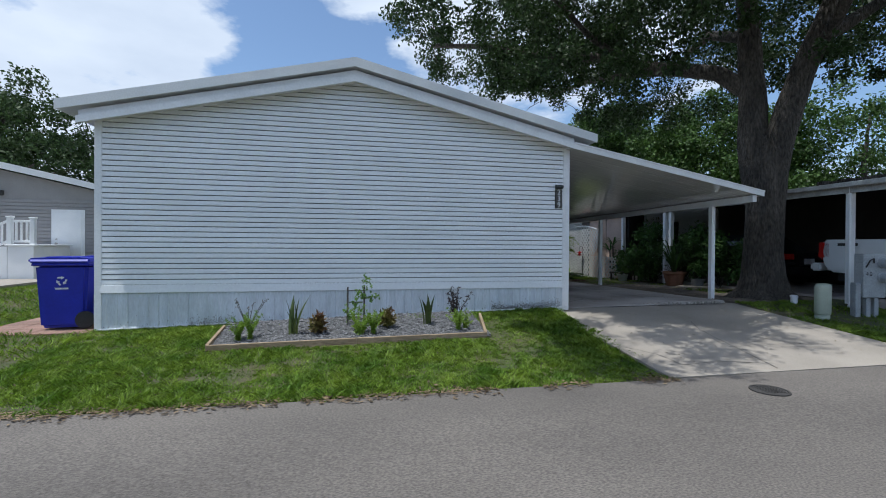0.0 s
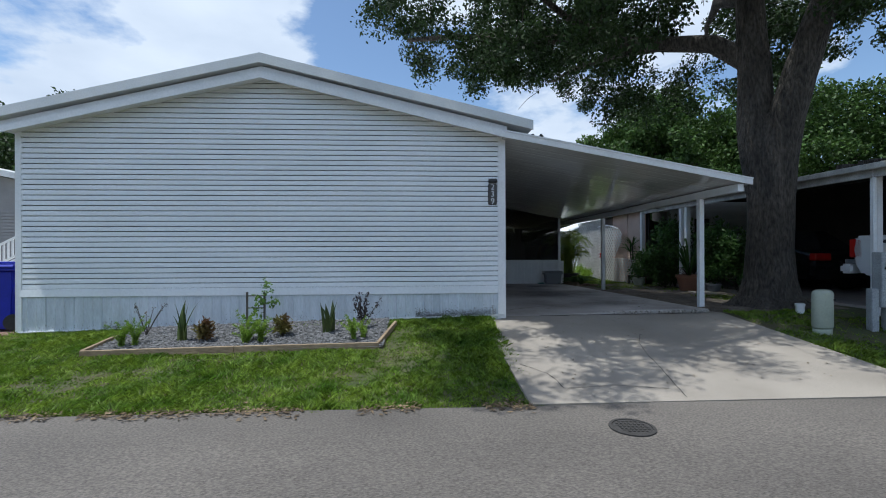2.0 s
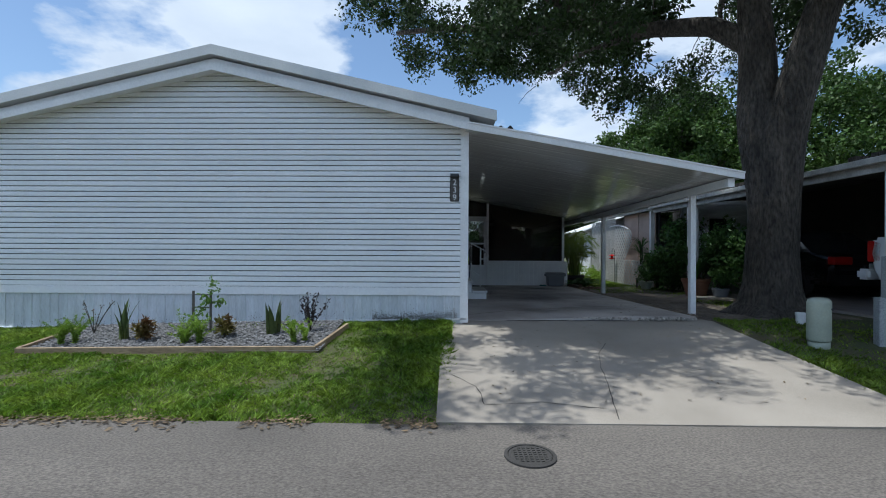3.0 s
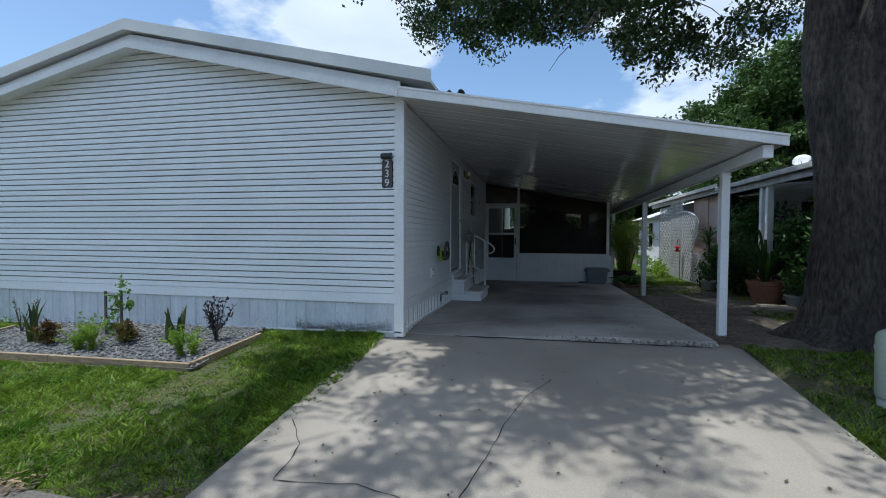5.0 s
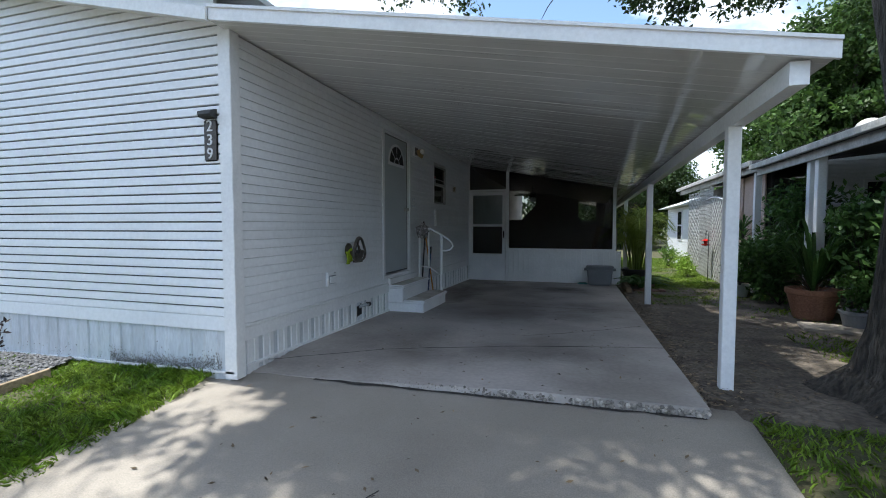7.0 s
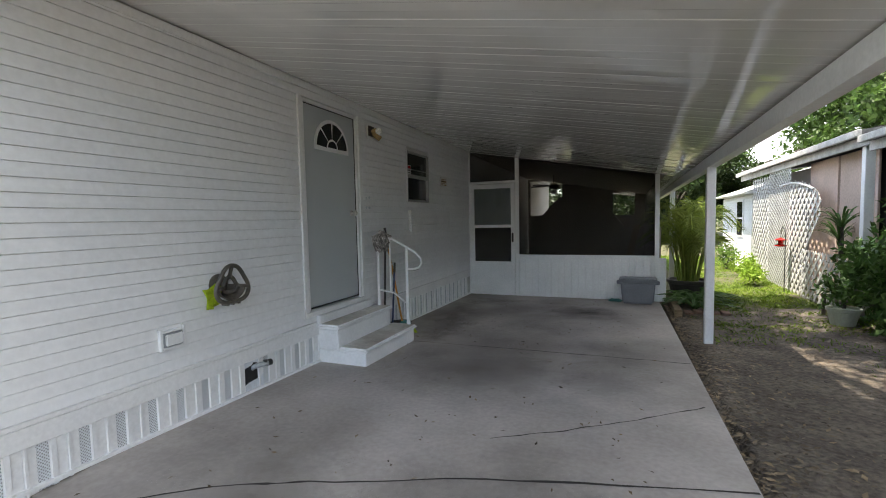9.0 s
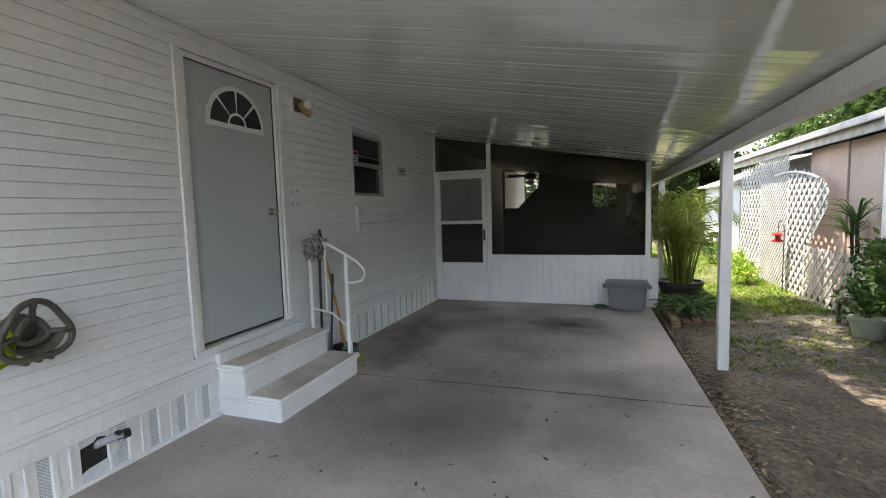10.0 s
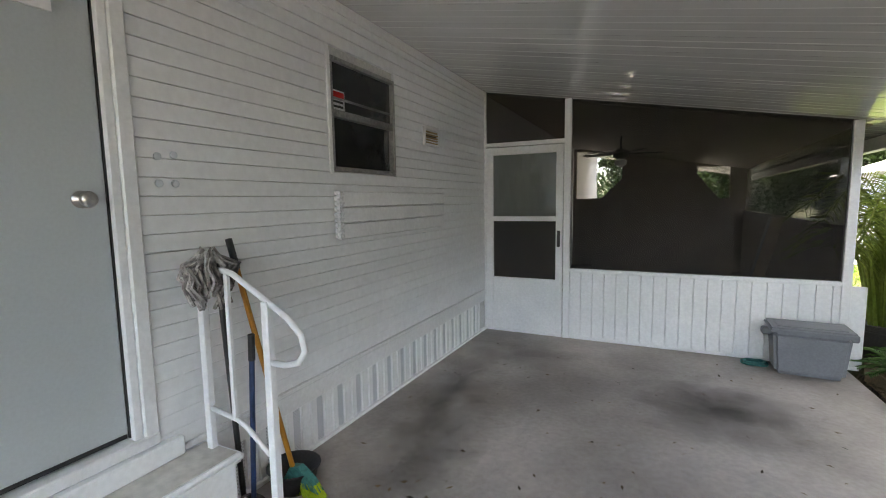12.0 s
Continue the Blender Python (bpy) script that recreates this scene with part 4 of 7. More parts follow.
part("handle", tube(bmesh.new(), [(0.0, 0.025, 0.1), (0.05, 0.02, 0.8)], 0.012, 8), NAVY, squee)
part("grip", tube(bmesh.new(), [(0.05, 0.02, 0.79), (0.057, 0.019, 0.91)], 0.015, 8), BLACK, squee)
part("head", prism(bmesh.new(), [(-0.12, 0), (0.12, 0), (0.09, 0.09), (0.03, 0.12), (-0.03, 0.12), (-0.09, 0.09)], lambda u, v, w: (u, w, v), 0.0, 0.05), BLACK, squee)
bucket = thing("floor_basin", ZP((2.31, 10.42, slab_z(10.42))), "black round basin on the floor behind the steps", "basin")
part("bowl", lathe(bmesh.new(), [(0.1, 0), (0.125, 0.1), (0.14, 0.12), (0.13, 0.12), (0.115, 0.1), (0.02, 0.03)], 18), BLACK, bucket, smooth=True)

# ---- screen door ----
sd = thing("screen_door", ZP((WX + 0.04, SY, FZ)), "white aluminium screen door with a glazed upper half", "screen door")
w, h = 3.045 - WX - 0.04, 2.375 - FZ
for a, b, c, d in ((0, 0.075, 0.0, h), (w - 0.075, w, 0.0, h), (0.075, w - 0.075, h - 0.085, h), (0.075, w - 0.075, 1.30, 1.355), (0.075, w - 0.075, 0.0, 0.03)):
    part("frame", boxbm(a, b, -0.028, 0.006, c, d, bevel=0.004), TRIM, sd)
part("kick_panel", boxbm(0.075, w - 0.075, -0.02, 0.0, 0.03, 0.645, bevel=0.003), TRIM, sd)
part("pane", boxbm(0.08, w - 0.08, -0.012, -0.008, 1.355, h - 0.085), GLASS, sd, "clear upper glass").visible_shadow = False
part("screen", boxbm(0.08, w - 0.08, -0.012, -0.008, 0.65, 1.30), SCREEN, sd, "dark lower screen")
part("handle", boxbm(w - 0.055, w - 0.025, -0.06, -0.028, 1.02, 1.2, bevel=0.006), BLACK, sd, "black door handle")
part("hinge_strip", boxbm(-0.02, 0.0, -0.02, 0.0, 0.0, h, bevel=0.002), TRIM, sd)

# ---- tote, hose ring ----
tote = thing("storage_tote", pose(5.19, 13.535, slab_z(13.535), 0, 0, -2) @ Matrix.Diagonal((1.04, 0.92, 1.22, 1)), "grey plastic storage tote with lid, against the porch wall", "storage box")
bm = boxbm(-0.26, 0.26, -0.17, 0.17, 0, 0.31, bevel=0.03, seg=3)
for v in bm.verts:
    f = 0.88 + 0.12 * v.co.z / 0.31
    v.co.x, v.co.y = v.co.x * f, v.co.y * f
part("tub", bm, GREYP, tote, smooth=False)
part("lid", boxbm(-0.285, 0.285, -0.195, 0.195, 0.31, 0.345, bevel=0.014, seg=2), GREYP, tote, "grey snap lid")
part("lid_panel", boxbm(-0.23, 0.23, -0.14, 0.14, 0.345, 0.352, bevel=0.004), GREYP, tote)
for sgn in (-1, 1):
    part("handle", boxbm(-0.06 + sgn * 0.262, 0.06 + sgn * 0.262, -0.05, 0.05, 0.26, 0.308, bevel=0.01), GREYP, tote)
ring = [(0.1 * math.cos(a), 0.075 * math.sin(a), 0.012 + 0.004 * math.sin(3 * a)) for a in [2 * math.pi * k / 24 for k in range(25)]]
bm = tube(bmesh.new(), ring, 0.012, 6, cap=False)
tube(bm, [(p[0] * 0.75, p[1] * 0.75, p[2] + 0.012) for p in ring], 0.012, 6, cap=False)
solo("hose_coil", bm, TEAL, "short coil of teal hose on the concrete", "hose", m=ZP((4.83, 13.62, slab_z(13.62))), smooth=True)

# ---- porch interior seen through the screen ----
PB = 19.6
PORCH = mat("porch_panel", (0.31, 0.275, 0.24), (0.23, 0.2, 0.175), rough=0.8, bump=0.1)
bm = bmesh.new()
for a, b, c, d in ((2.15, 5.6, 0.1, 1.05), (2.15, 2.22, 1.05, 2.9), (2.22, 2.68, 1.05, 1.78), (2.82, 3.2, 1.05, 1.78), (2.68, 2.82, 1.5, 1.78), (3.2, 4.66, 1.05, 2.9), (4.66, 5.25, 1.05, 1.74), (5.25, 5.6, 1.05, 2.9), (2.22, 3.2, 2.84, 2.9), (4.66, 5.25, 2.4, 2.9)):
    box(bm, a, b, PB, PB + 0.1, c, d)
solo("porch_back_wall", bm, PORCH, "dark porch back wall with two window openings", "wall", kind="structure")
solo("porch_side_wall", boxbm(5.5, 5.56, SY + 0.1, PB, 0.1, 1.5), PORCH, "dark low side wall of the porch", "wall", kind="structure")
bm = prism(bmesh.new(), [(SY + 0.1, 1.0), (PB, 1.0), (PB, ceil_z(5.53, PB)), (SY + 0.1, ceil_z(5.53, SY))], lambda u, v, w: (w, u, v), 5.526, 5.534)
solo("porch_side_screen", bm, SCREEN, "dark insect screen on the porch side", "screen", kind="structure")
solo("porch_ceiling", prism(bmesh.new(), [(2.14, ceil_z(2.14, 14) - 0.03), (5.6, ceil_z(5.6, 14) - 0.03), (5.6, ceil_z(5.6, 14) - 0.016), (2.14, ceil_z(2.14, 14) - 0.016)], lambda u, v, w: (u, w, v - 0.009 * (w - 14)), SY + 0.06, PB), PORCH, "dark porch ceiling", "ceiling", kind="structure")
cfan = thing("ceiling_fan", ZP((3.43, 16.2, ceil_z(3.43, 16.2) - 0.03)), "dark ceiling fan at rest inside the porch", "ceiling fan")
part("rod", tube(bmesh.new(), [(0, 0, -0.02), (0, 0, -0.22)], 0.015, 8), BLACK, cfan)
part("motor", lathe(bmesh.new(), [(0.05, -0.36), (0.11, -0.33), (0.12, -0.26), (0.06, -0.21)], 16), BLACK, cfan)
for k in range(5):
    part("blade", boxbm(0.1, 0.6, -0.06, 0.06, -0.285, -0.275), BLACK, cfan).matrix_basis = pose(0, 0, 0, 8, 0, 72 * k + 10)
part("lamp_glass", lathe(bmesh.new(), [(0.02, -0.48), (0.08, -0.45), (0.09, -0.39), (0.05, -0.36)], 14), BULB, cfan)
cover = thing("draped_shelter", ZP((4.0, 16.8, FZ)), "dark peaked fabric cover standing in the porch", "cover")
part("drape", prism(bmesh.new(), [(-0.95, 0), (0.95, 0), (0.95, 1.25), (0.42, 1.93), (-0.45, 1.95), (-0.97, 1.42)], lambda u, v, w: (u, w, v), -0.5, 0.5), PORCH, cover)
board = thing("leaning_board", ZP((4.85, 15.0, FZ)), "boards leaning against the porch side", "board")
for k in range(3):
    part("board", prism(bmesh.new(), [(0, 0), (0.12, 0), (0.42, 1.3), (0.3, 1.3)], lambda u, v, w: (u, w, v), 0.1 * k, 0.1 * k + 0.02), (WOOD, GREYP, PORCH)[k], board)

# ---- leaves ----
def leaf_cloud(name, centres, radii, count, length, width, material, seed=1, droop=0.3, flat=0.75):
    """Many small folded leaves gathered in clumps, as one mesh."""
    rg = np.random.default_rng(seed)
    n = len(centres) * count
    c = np.repeat(np.asarray(centres, float), count, axis=0)
    r = np.repeat(np.asarray(radii, float), count)
    d = rg.normal(size=(n, 3))
    d /= np.linalg.norm(d, axis=1)[:, None]
    d[:, 2] *= flat
    p = c + d * (r * rg.random(n) ** 0.45)[:, None]
    along = rg.normal(size=(n, 3))
    along[:, 2] -= droop * 2
    along /= np.linalg.norm(along, axis=1)[:, None]
    side = np.cross(along, rg.normal(size=(n, 3)))
    side /= np.linalg.norm(side, axis=1)[:, None]
    up = np.cross(side, along)
    s = (0.7 + 0.6 * rg.random(n))[:, None]
    a, w = along * length * s, side * width * 0.5 * s
    lift = up * width * 0.25 * s
    v = np.stack([p, p + 0.45 * a + w + lift, p + a, p + 0.45 * a - w + lift], axis=1).reshape(-1, 3)
    return quads(name, v, n, material)


def limb(bm, pts, r0, r1, seg=10, wob=0.06, seed=0, bend=1.0):
    """A bent, tapered limb through pts."""
    out, rad = [], []
    m = 5
    for i in range(len(pts) - 1):
        for k in range(m):
            t = k / m
            p = Vector(pts[i]).lerp(Vector(pts[i + 1]), t)
            q = p + Vector(noise.noise_vector(p * 0.9 + Vector((seed, 0, 0)))) * wob
            out.append(q)
            rad.append(r0 + (r1 - r0) * ((i + t) / (len(pts) - 1)) ** bend)
    out.append(Vector(pts[-1]))
    rad.append(r1)
    tube(bm, out, rad, seg)
    return bm


# ---- live oak ----
TX, TY = 7.15, 6.75
TZ = ground_z(TX, TY) - 0.05
oak = thing("oak_tree", ZP((TX, TY, TZ)), "large live oak with forked trunk and wide dark crown", "tree")
bm = bmesh.new()
rings, seg = [], 28
for z, r, ox, oy in ((0, 0.62, 0, 0), (0.08, 0.52, 0, 0), (0.25, 0.391, 0, 0), (0.55, 0.344, 0, 0), (1.0, 0.312, 0, 0), (1.6, 0.298, 0.01, 0), (2.2, 0.302, 0.01, 0), (2.8, 0.29, 0.01, -0.01), (3.2, 0.25, 0.01, -0.01), (3.45, 0.18, 0.01, -0.01), (3.6, 0.08, 0.01, -0.01)):
    ring = []
    for k in range(seg):
        a = 2 * math.pi * k / seg
        lobes = 1 + (0.16 * max(0, 1 - z / 0.6)) * math.sin(5 * a + 1) + 0.05 * math.sin(3 * a + z) + 0.05 * noise.noise((math.cos(a) * 2, math.sin(a) * 2, z * 1.5))
        if z > 2.5:
            lobes += 0.16 * (z - 2.5) / 1.5 * abs(math.cos(a + 0.75)) - 0.08 * (z - 2.5)
        ring.append(bm.verts.new((ox + 1.17 * r * lobes * math.cos(a), oy + 1.17 * r * lobes * math.sin(a), z)))
    rings.append(ring)
for a, b in zip(rings, rings[1:]):
    for k in range(seg):
        bm.faces.new((a[k], a[(k + 1) % seg], b[(k + 1) % seg], b[k]))
bm.faces.new(rings[-1])
part("trunk", bm, BARK, oak, "furrowed grey-brown trunk", smooth=True)
U = TZ
stems = [
    ([(0.0, 0.0, 1.4), (-0.035, 0.035, 2.3), (-0.09, 0.09, 3.0), (-0.14, 0.14, 3.7), (-0.17, 0.17, 4.5), (-0.2, 0.21, 5.3), (-0.2, 0.24, 6.4), (-0.15, 0.6, 8.2), (-0.3, 1.0, 9.8)], 0.315, 0.12),
    ([(0.01, -0.01, 1.4), (0.045, -0.045, 2.3), (0.1, -0.1, 3.0), (0.17, -0.18, 3.7), (0.27, -0.29, 4.4), (0.4, -0.46, 5.0), (0.68, -0.8, 6.2), (1.2, -1.2, 8.0), (1.5, -1.0, 9.6)], 0.305, 0.11),
    ([(-0.17, 0.18, 4.75), (-0.65, 0.65, 5.3), (-1.4, 1.25, 5.62), (-2.5, 1.9, 5.95), (-3.8, 2.7, 6.3), (-5.4, 3.3, 6.6), (-6.6, 3.7, 6.7)], 0.19, 0.05),
    ([(-1.1, 1.0, 5.5), (-1.7, 2.0, 5.7), (-2.2, 3.4, 6.0), (-2.6, 5.0, 6.2)], 0.10, 0.04),
    ([(-2.3, 1.8, 5.95), (-3.2, 1.6, 6.3), (-4.2, 1.2, 6.8), (-5.3, 0.9, 7.3)], 0.09, 0.03),
    ([(0.6, -0.8, 5.7), (1.6, -1.0, 6.3), (3.0, -0.9, 6.8), (4.8, -0.6, 7.2)], 0.14, 0.05),
    ([(0.5, -0.6, 5.3), (0.3, -1.6, 6.3), (-0.3, -2.8, 7.0), (-0.8, -3.6, 7.4)], 0.13, 0.04),
    ([(-0.2, 0.25, 6.3), (-1.5, -0.4, 7.2), (-2.8, -1.4, 7.8), (-4.2, -2.2, 8.2)], 0.12, 0.04),
    ([(-0.2, 0.25, 6.0), (0.4, 2.0, 6.9), (1.3, 3.6, 7.4), (2.2, 5.2, 7.6)], 0.14, 0.04),
    ([(0.9, -1.0, 6.8), (2.2, -2.2, 7.6), (3.4, -3.4, 8.0)], 0.11, 0.04),
    ([(-2.8, -1.4, 7.8), (-4.0, -2.4, 7.9), (-5.4, -3.0, 7.9), (-6.8, -3.2, 7.8)], 0.07, 0.03),
]
for i, (pts, r0, r1) in enumerate(stems):
    part("limb", limb(bmesh.new(), [(x, y, z - U + 0.0) for x, y, z in pts], r0, r1, 14, 0.05 if i < 2 else 0.08, i, 2.2 if i < 2 else 1.0), BARK, oak, smooth=True)
rg = np.random.default_rng(11)
cc = Vector((6.4 - TX, 8.5 - TY, 8.3 - TZ))
cen, rad = [], []
twigs = bmesh.new()
limb_pts = [Vector((p[0], p[1], p[2] - U)) for pts, _, _ in stems for p in pts[1:]]
while len(cen) < 1450:
    # first 540 clumps are added, many out of view, to shade drive, grass and soil
    if len(cen) < 70:
        p = Vector((rg.uniform(-1.2, 1.4 if len(cen) < 36 else 5.2) - TX, rg.uniform(2.5, 6.0) - TY, rg.uniform(6.8, 8.6) - TZ))
    elif len(cen) < 130:
        p = Vector((rg.uniform(4.0, 7.0) - TX, rg.uniform(2.8, 5.8) - TY, rg.uniform(6.6, 8.4) - TZ))
    elif len(cen) < 170:
        p = Vector((rg.uniform(3.9, 6.3) - TX, rg.uniform(4.0, 6.2) - TY, rg.uniform(6.6, 8.2) - TZ))
    elif len(cen) < 205:
        p = Vector((rg.uniform(4.2, 7.0) - TX, rg.uniform(2.7, 4.6) - TY, rg.uniform(6.6, 8.0) - TZ))
    elif len(cen) < 300:
        p = Vector((rg.uniform(-0.1, 4.2) - TX, rg.uniform(4.5, 6.3) - TY, rg.uniform(6.7, 8.4) - TZ))
    elif len(cen) < 360:
        p = Vector((rg.uniform(6.4, 10.2) - TX, rg.uniform(3.2, 7.5) - TY, rg.uniform(6.3, 8.4) - TZ))
    elif len(cen) < 540:
        p = Vector((rg.uniform(2.6, 6.8) - TX, rg.uniform(7.6, 14.6) - TY, rg.uniform(6.2, 9.0) - TZ))
    else:
        d = rg.normal(size=3)
        d /= np.linalg.norm(d)
        s = rg.random() ** 0.33 * 0.72 + 0.28
        p = Vector((cc.x + 7.6 * d[0] * s, cc.y + 7.7 * d[1] * s, cc.z + 3.5 * d[2] * s))
    if p.z + TZ < 4.75 or (p.y + TY < 4.5 and p.z + TZ < 6.2) or (p.x + TX > 8.2 and p.z + TZ < 5.9) or p.y + TY < 2.4 + 0.6 * noise.noise(p) or p.y + TY > 13.2 + noise.noise(p * 0.7) + (2.5 if len(cen) < 540 else 0):
        continue
    if noise.noise(p * 0.42 + Vector((3, 1, 7))) + 0.4 * noise.noise(p * 1.3) < -0.19:
        continue
    if 1.5 < p.x + TX < 4.0 and p.y + TY < 4.4 and noise.noise((p.x * 0.5, p.y * 0.6, 5.3)) < 0.02:
        continue
    near = min(limb_pts, key=lambda q: (q - p).length)
    if len(cen) % 3 == 0 and (near - p).length < 3.2:
        d = (p - near).normalized()
        start = p - d * min(0.8, (p - near).length)
        tube(twigs, [start, start.lerp(p, 0.5) + Vector((0, 0, 0.06)), p], [0.012, 0.009, 0.004], 4, cap=False)
    cen.append(tuple(p))
    rad.append(rg.uniform(0.28, 0.56))
spread = np.array(cen)
keep = [k for k in range(len(cen)) if (np.linalg.norm(spread - spread[k], axis=1) < 0.95).sum() > 3]
cen, rad = [cen[k] for k in keep], [rad[k] for k in keep]
tagged(part("twig_mass", twigs, BARK, oak), kind="stuff")
crown = new("crown", leaf_cloud("crown", cen, rad, 165, 0.10, 0.055, OAKLEAF, 3, 0.25))
crown.parent = oak


# ---- trees behind ----
def far_tree(x, y, height, spread, seed, material=FARLEAF, clumps=200, count=150, size=0.22, low=0.06, label="broad green shade tree behind the houses"):
    z0 = ground_z(min(x, 30), min(y, 25)) - 0.1
    t = thing("shade_tree", ZP((x, y, z0)), label, "tree", "trees behind the houses")
    rr = np.random.default_rng(seed)
    b = bmesh.new()
    limb(b, [(0, 0, 0), (0.1, 0.1, height * 0.3), (-0.1, 0.2, height * 0.6), (0, 0, height * 0.85)], 0.28, 0.06, 10, 0.15, seed)
    part("trunk", b, BARK, t, smooth=True)
    for k in range(6):
        a = 2 * math.pi * k / 6 + rr.random()
        e = (math.cos(a) * spread * 0.6, math.sin(a) * spread * 0.6, height * rr.uniform(0.5, 0.8))
        part("limb", limb(bmesh.new(), [(0, 0.1, height * 0.3), (e[0] * 0.5, e[1] * 0.5, height * 0.48), e], 0.1, 0.03, 7, 0.1, k), BARK, t)
    cs, rs = [], []
    while len(cs) < clumps:
        d = rr.normal(size=3)
        d /= np.linalg.norm(d)
        s = 0.45 + 0.55 * rr.random() ** 0.5
        lump = 1 + 0.35 * noise.noise(Vector(d * 2.1) + Vector((seed, 0, 0)))
        p = (spread * d[0] * s * lump, spread * d[1] * s * lump, height * (0.5 + low * 0.5) + height * (0.5 - low * 0.5) * d[2] * s * lump)
        cs.append(p)
        rs.append(rr.uniform(0.5, 1.0) * spread * 0.22)
    cr = new("crown", leaf_cloud("crown", cs, rs, count, size, size * 0.55, material, seed, 0.1))
    cr.parent = t
    return t


DARKLEAF = leaf_mat("dark_far_leaves", (0.027, 0.052, 0.015), (0.045, 0.078, 0.022), 0.4, 0.25)
far_tree(15.5, 26.0, 10.5, 5.0, 21, clumps=280, count=190)
far_tree(12.0, 34.0, 4.4, 2.6, 22, DARKLEAF, 90)
far_tree(18.5, 29.0, 10.0, 5.0, 35, clumps=280, count=190)
far_tree(22.5, 24.0, 11.0, 5.5, 23, clumps=280, count=190)
far_tree(29.0, 20.0, 11.0, 6.0, 24)
far_tree(20.0, 36.0, 11.5, 6.0, 25)
far_tree(34.0, 12.0, 10.5, 6.0, 26)
far_tree(-14.5, 19.0, 7.4, 3.6, 27, DARKLEAF, 200, 150, 0.16, 0.1)
far_tree(-19.5, 20.0, 7.5, 4.0, 28, DARKLEAF, 190, 140, 0.18, 0.1)
far_tree(-10.5, 27.0, 8.6, 3.8, 29, DARKLEAF)
far_tree(-24.0, 27.0, 10.0, 5.5, 30, DARKLEAF)
far_tree(7.5, 33.0, 7.0, 3.2, 31, DARKLEAF)
far_tree(4.5, 38.0, 8.0, 4.0, 32, DARKLEAF)
far_tree(9.5, 44.0, 9.0, 4.5, 33)
bare = thing("bare_tree", ZP((7.2, 35.0, 0.0)), "leafless thin-branched tree in the distance", "tree")
part("trunk", limb(bmesh.new(), [(0, 0, 0), (0.2, 0, 5), (0, 0, 9)], 0.16, 0.05, 8, 0.2, 3), BARK, bare)
for k in range(16):
    a, zz = rnd.uniform(0, 6.28), rnd.uniform(5.5, 9.0)
    L = rnd.uniform(1.2, 2.6)
    part("branch", limb(bmesh.new(), [(0.1, 0, zz), (L * 0.5 * math.cos(a), L * 0.5 * math.sin(a), zz + L * 0.45), (L * math.cos(a), L * math.sin(a), zz + L * 1.1)], 0.04, 0.01, 5, 0.25, k), BARK, bare)
# woods that close the horizon, and the far side of the lane
cs, rs = [], []
for k in range(220):
    a = 2 * math.pi * k / 220
    r = rnd.uniform(62, 78)
    for q in range(3):
        cs.append((r * math.cos(a) + rnd.uniform(-2, 2), 8 + r * math.sin(a) + rnd.uniform(-2, 2), rnd.uniform(0.5, 6.0)))
        rs.append(rnd.uniform(1.8, 3.2))
tagged(new("far_woods", leaf_cloud("far_woods", cs, rs, 70, 0.75, 0.45, DARKLEAF, 40, 0.1)), "distant belt of dark green trees", "woods", kind="stuff")
for i, x in enumerate((-16, -7, 1, 9, 18)):
    far_tree(x * 1.3, -26.0 - 3 * (i % 2), 5.0 + 0.6 * (i % 3), 3.2, 50 + i, DARKLEAF, 70, 80, 0.24, 0.1, "shade tree across the lane")


# ---- grass ----
def grass_patch(name, label, x0, x1, y0, y1, density, seed, skip=None, height=(0.026, 0.066), patch=0.0):
    rr = np.random.default_rng(seed)
    n = int((x1 - x0) * (y1 - y0) * density)
    xs_, ys_ = rr.uniform(x0, x1, n), rr.uniform(y0, y1, n)
    pts, hs = [], []
    for x, y in zip(xs_, ys_):
        if skip and skip(x, y):
            continue
        g = noise.noise((x * 0.9, y * 0.9, seed)) + 0.5 * noise.noise((x * 3.1, y * 3.1, seed))
        worn = 0.42 * min(1.0, max(0.0, (-2.0 - x) / 1.6)) * min(1.0, max(0.0, (5.2 - y) / 0.6)) if seed == 1 else 0.0
        if g < patch + worn - 1.0 + 0.85 * rr.random():
            continue
        pts.append((x, y, ground_shape(x, y) - 0.004))
        hs.append(0.7 + 0.75 * max(-0.6, min(0.8, g + 0.5 * noise.noise((x * 7, y * 7, 3)))))
    p, h = np.array(pts), np.array(hs)
    n = len(p)
    a = rr.uniform(0, 2 * math.pi, n)
    hh = rr.uniform(height[0], height[1], n) * h
    w = rr.uniform(0.0035, 0.0085, n)
    lean = rr.uniform(0.4, 1.7, n) * hh
    b = rr.uniform(0, 2 * math.pi, n) * 0.45 + np.array([9 * noise.noise((q[0] * 4.5, q[1] * 4.5, 8)) for q in pts])
    side = np.stack([np.cos(a) * w, np.sin(a) * w, 0 * a], 1)
    mid = p + np.stack([np.cos(b) * lean * 0.35, np.sin(b) * lean * 0.35, hh * 0.62], 1)
    tip = p + np.stack([np.cos(b) * lean, np.sin(b) * lean, hh], 1)
    v = np.stack([p - side, p + side, mid + side * 0.7, tip, mid - side * 0.7], axis=1).reshape(-1, 3)
    return tagged(new(name, quads(name, v, n, GRASS, 5)), label, "grass", kind="stuff")


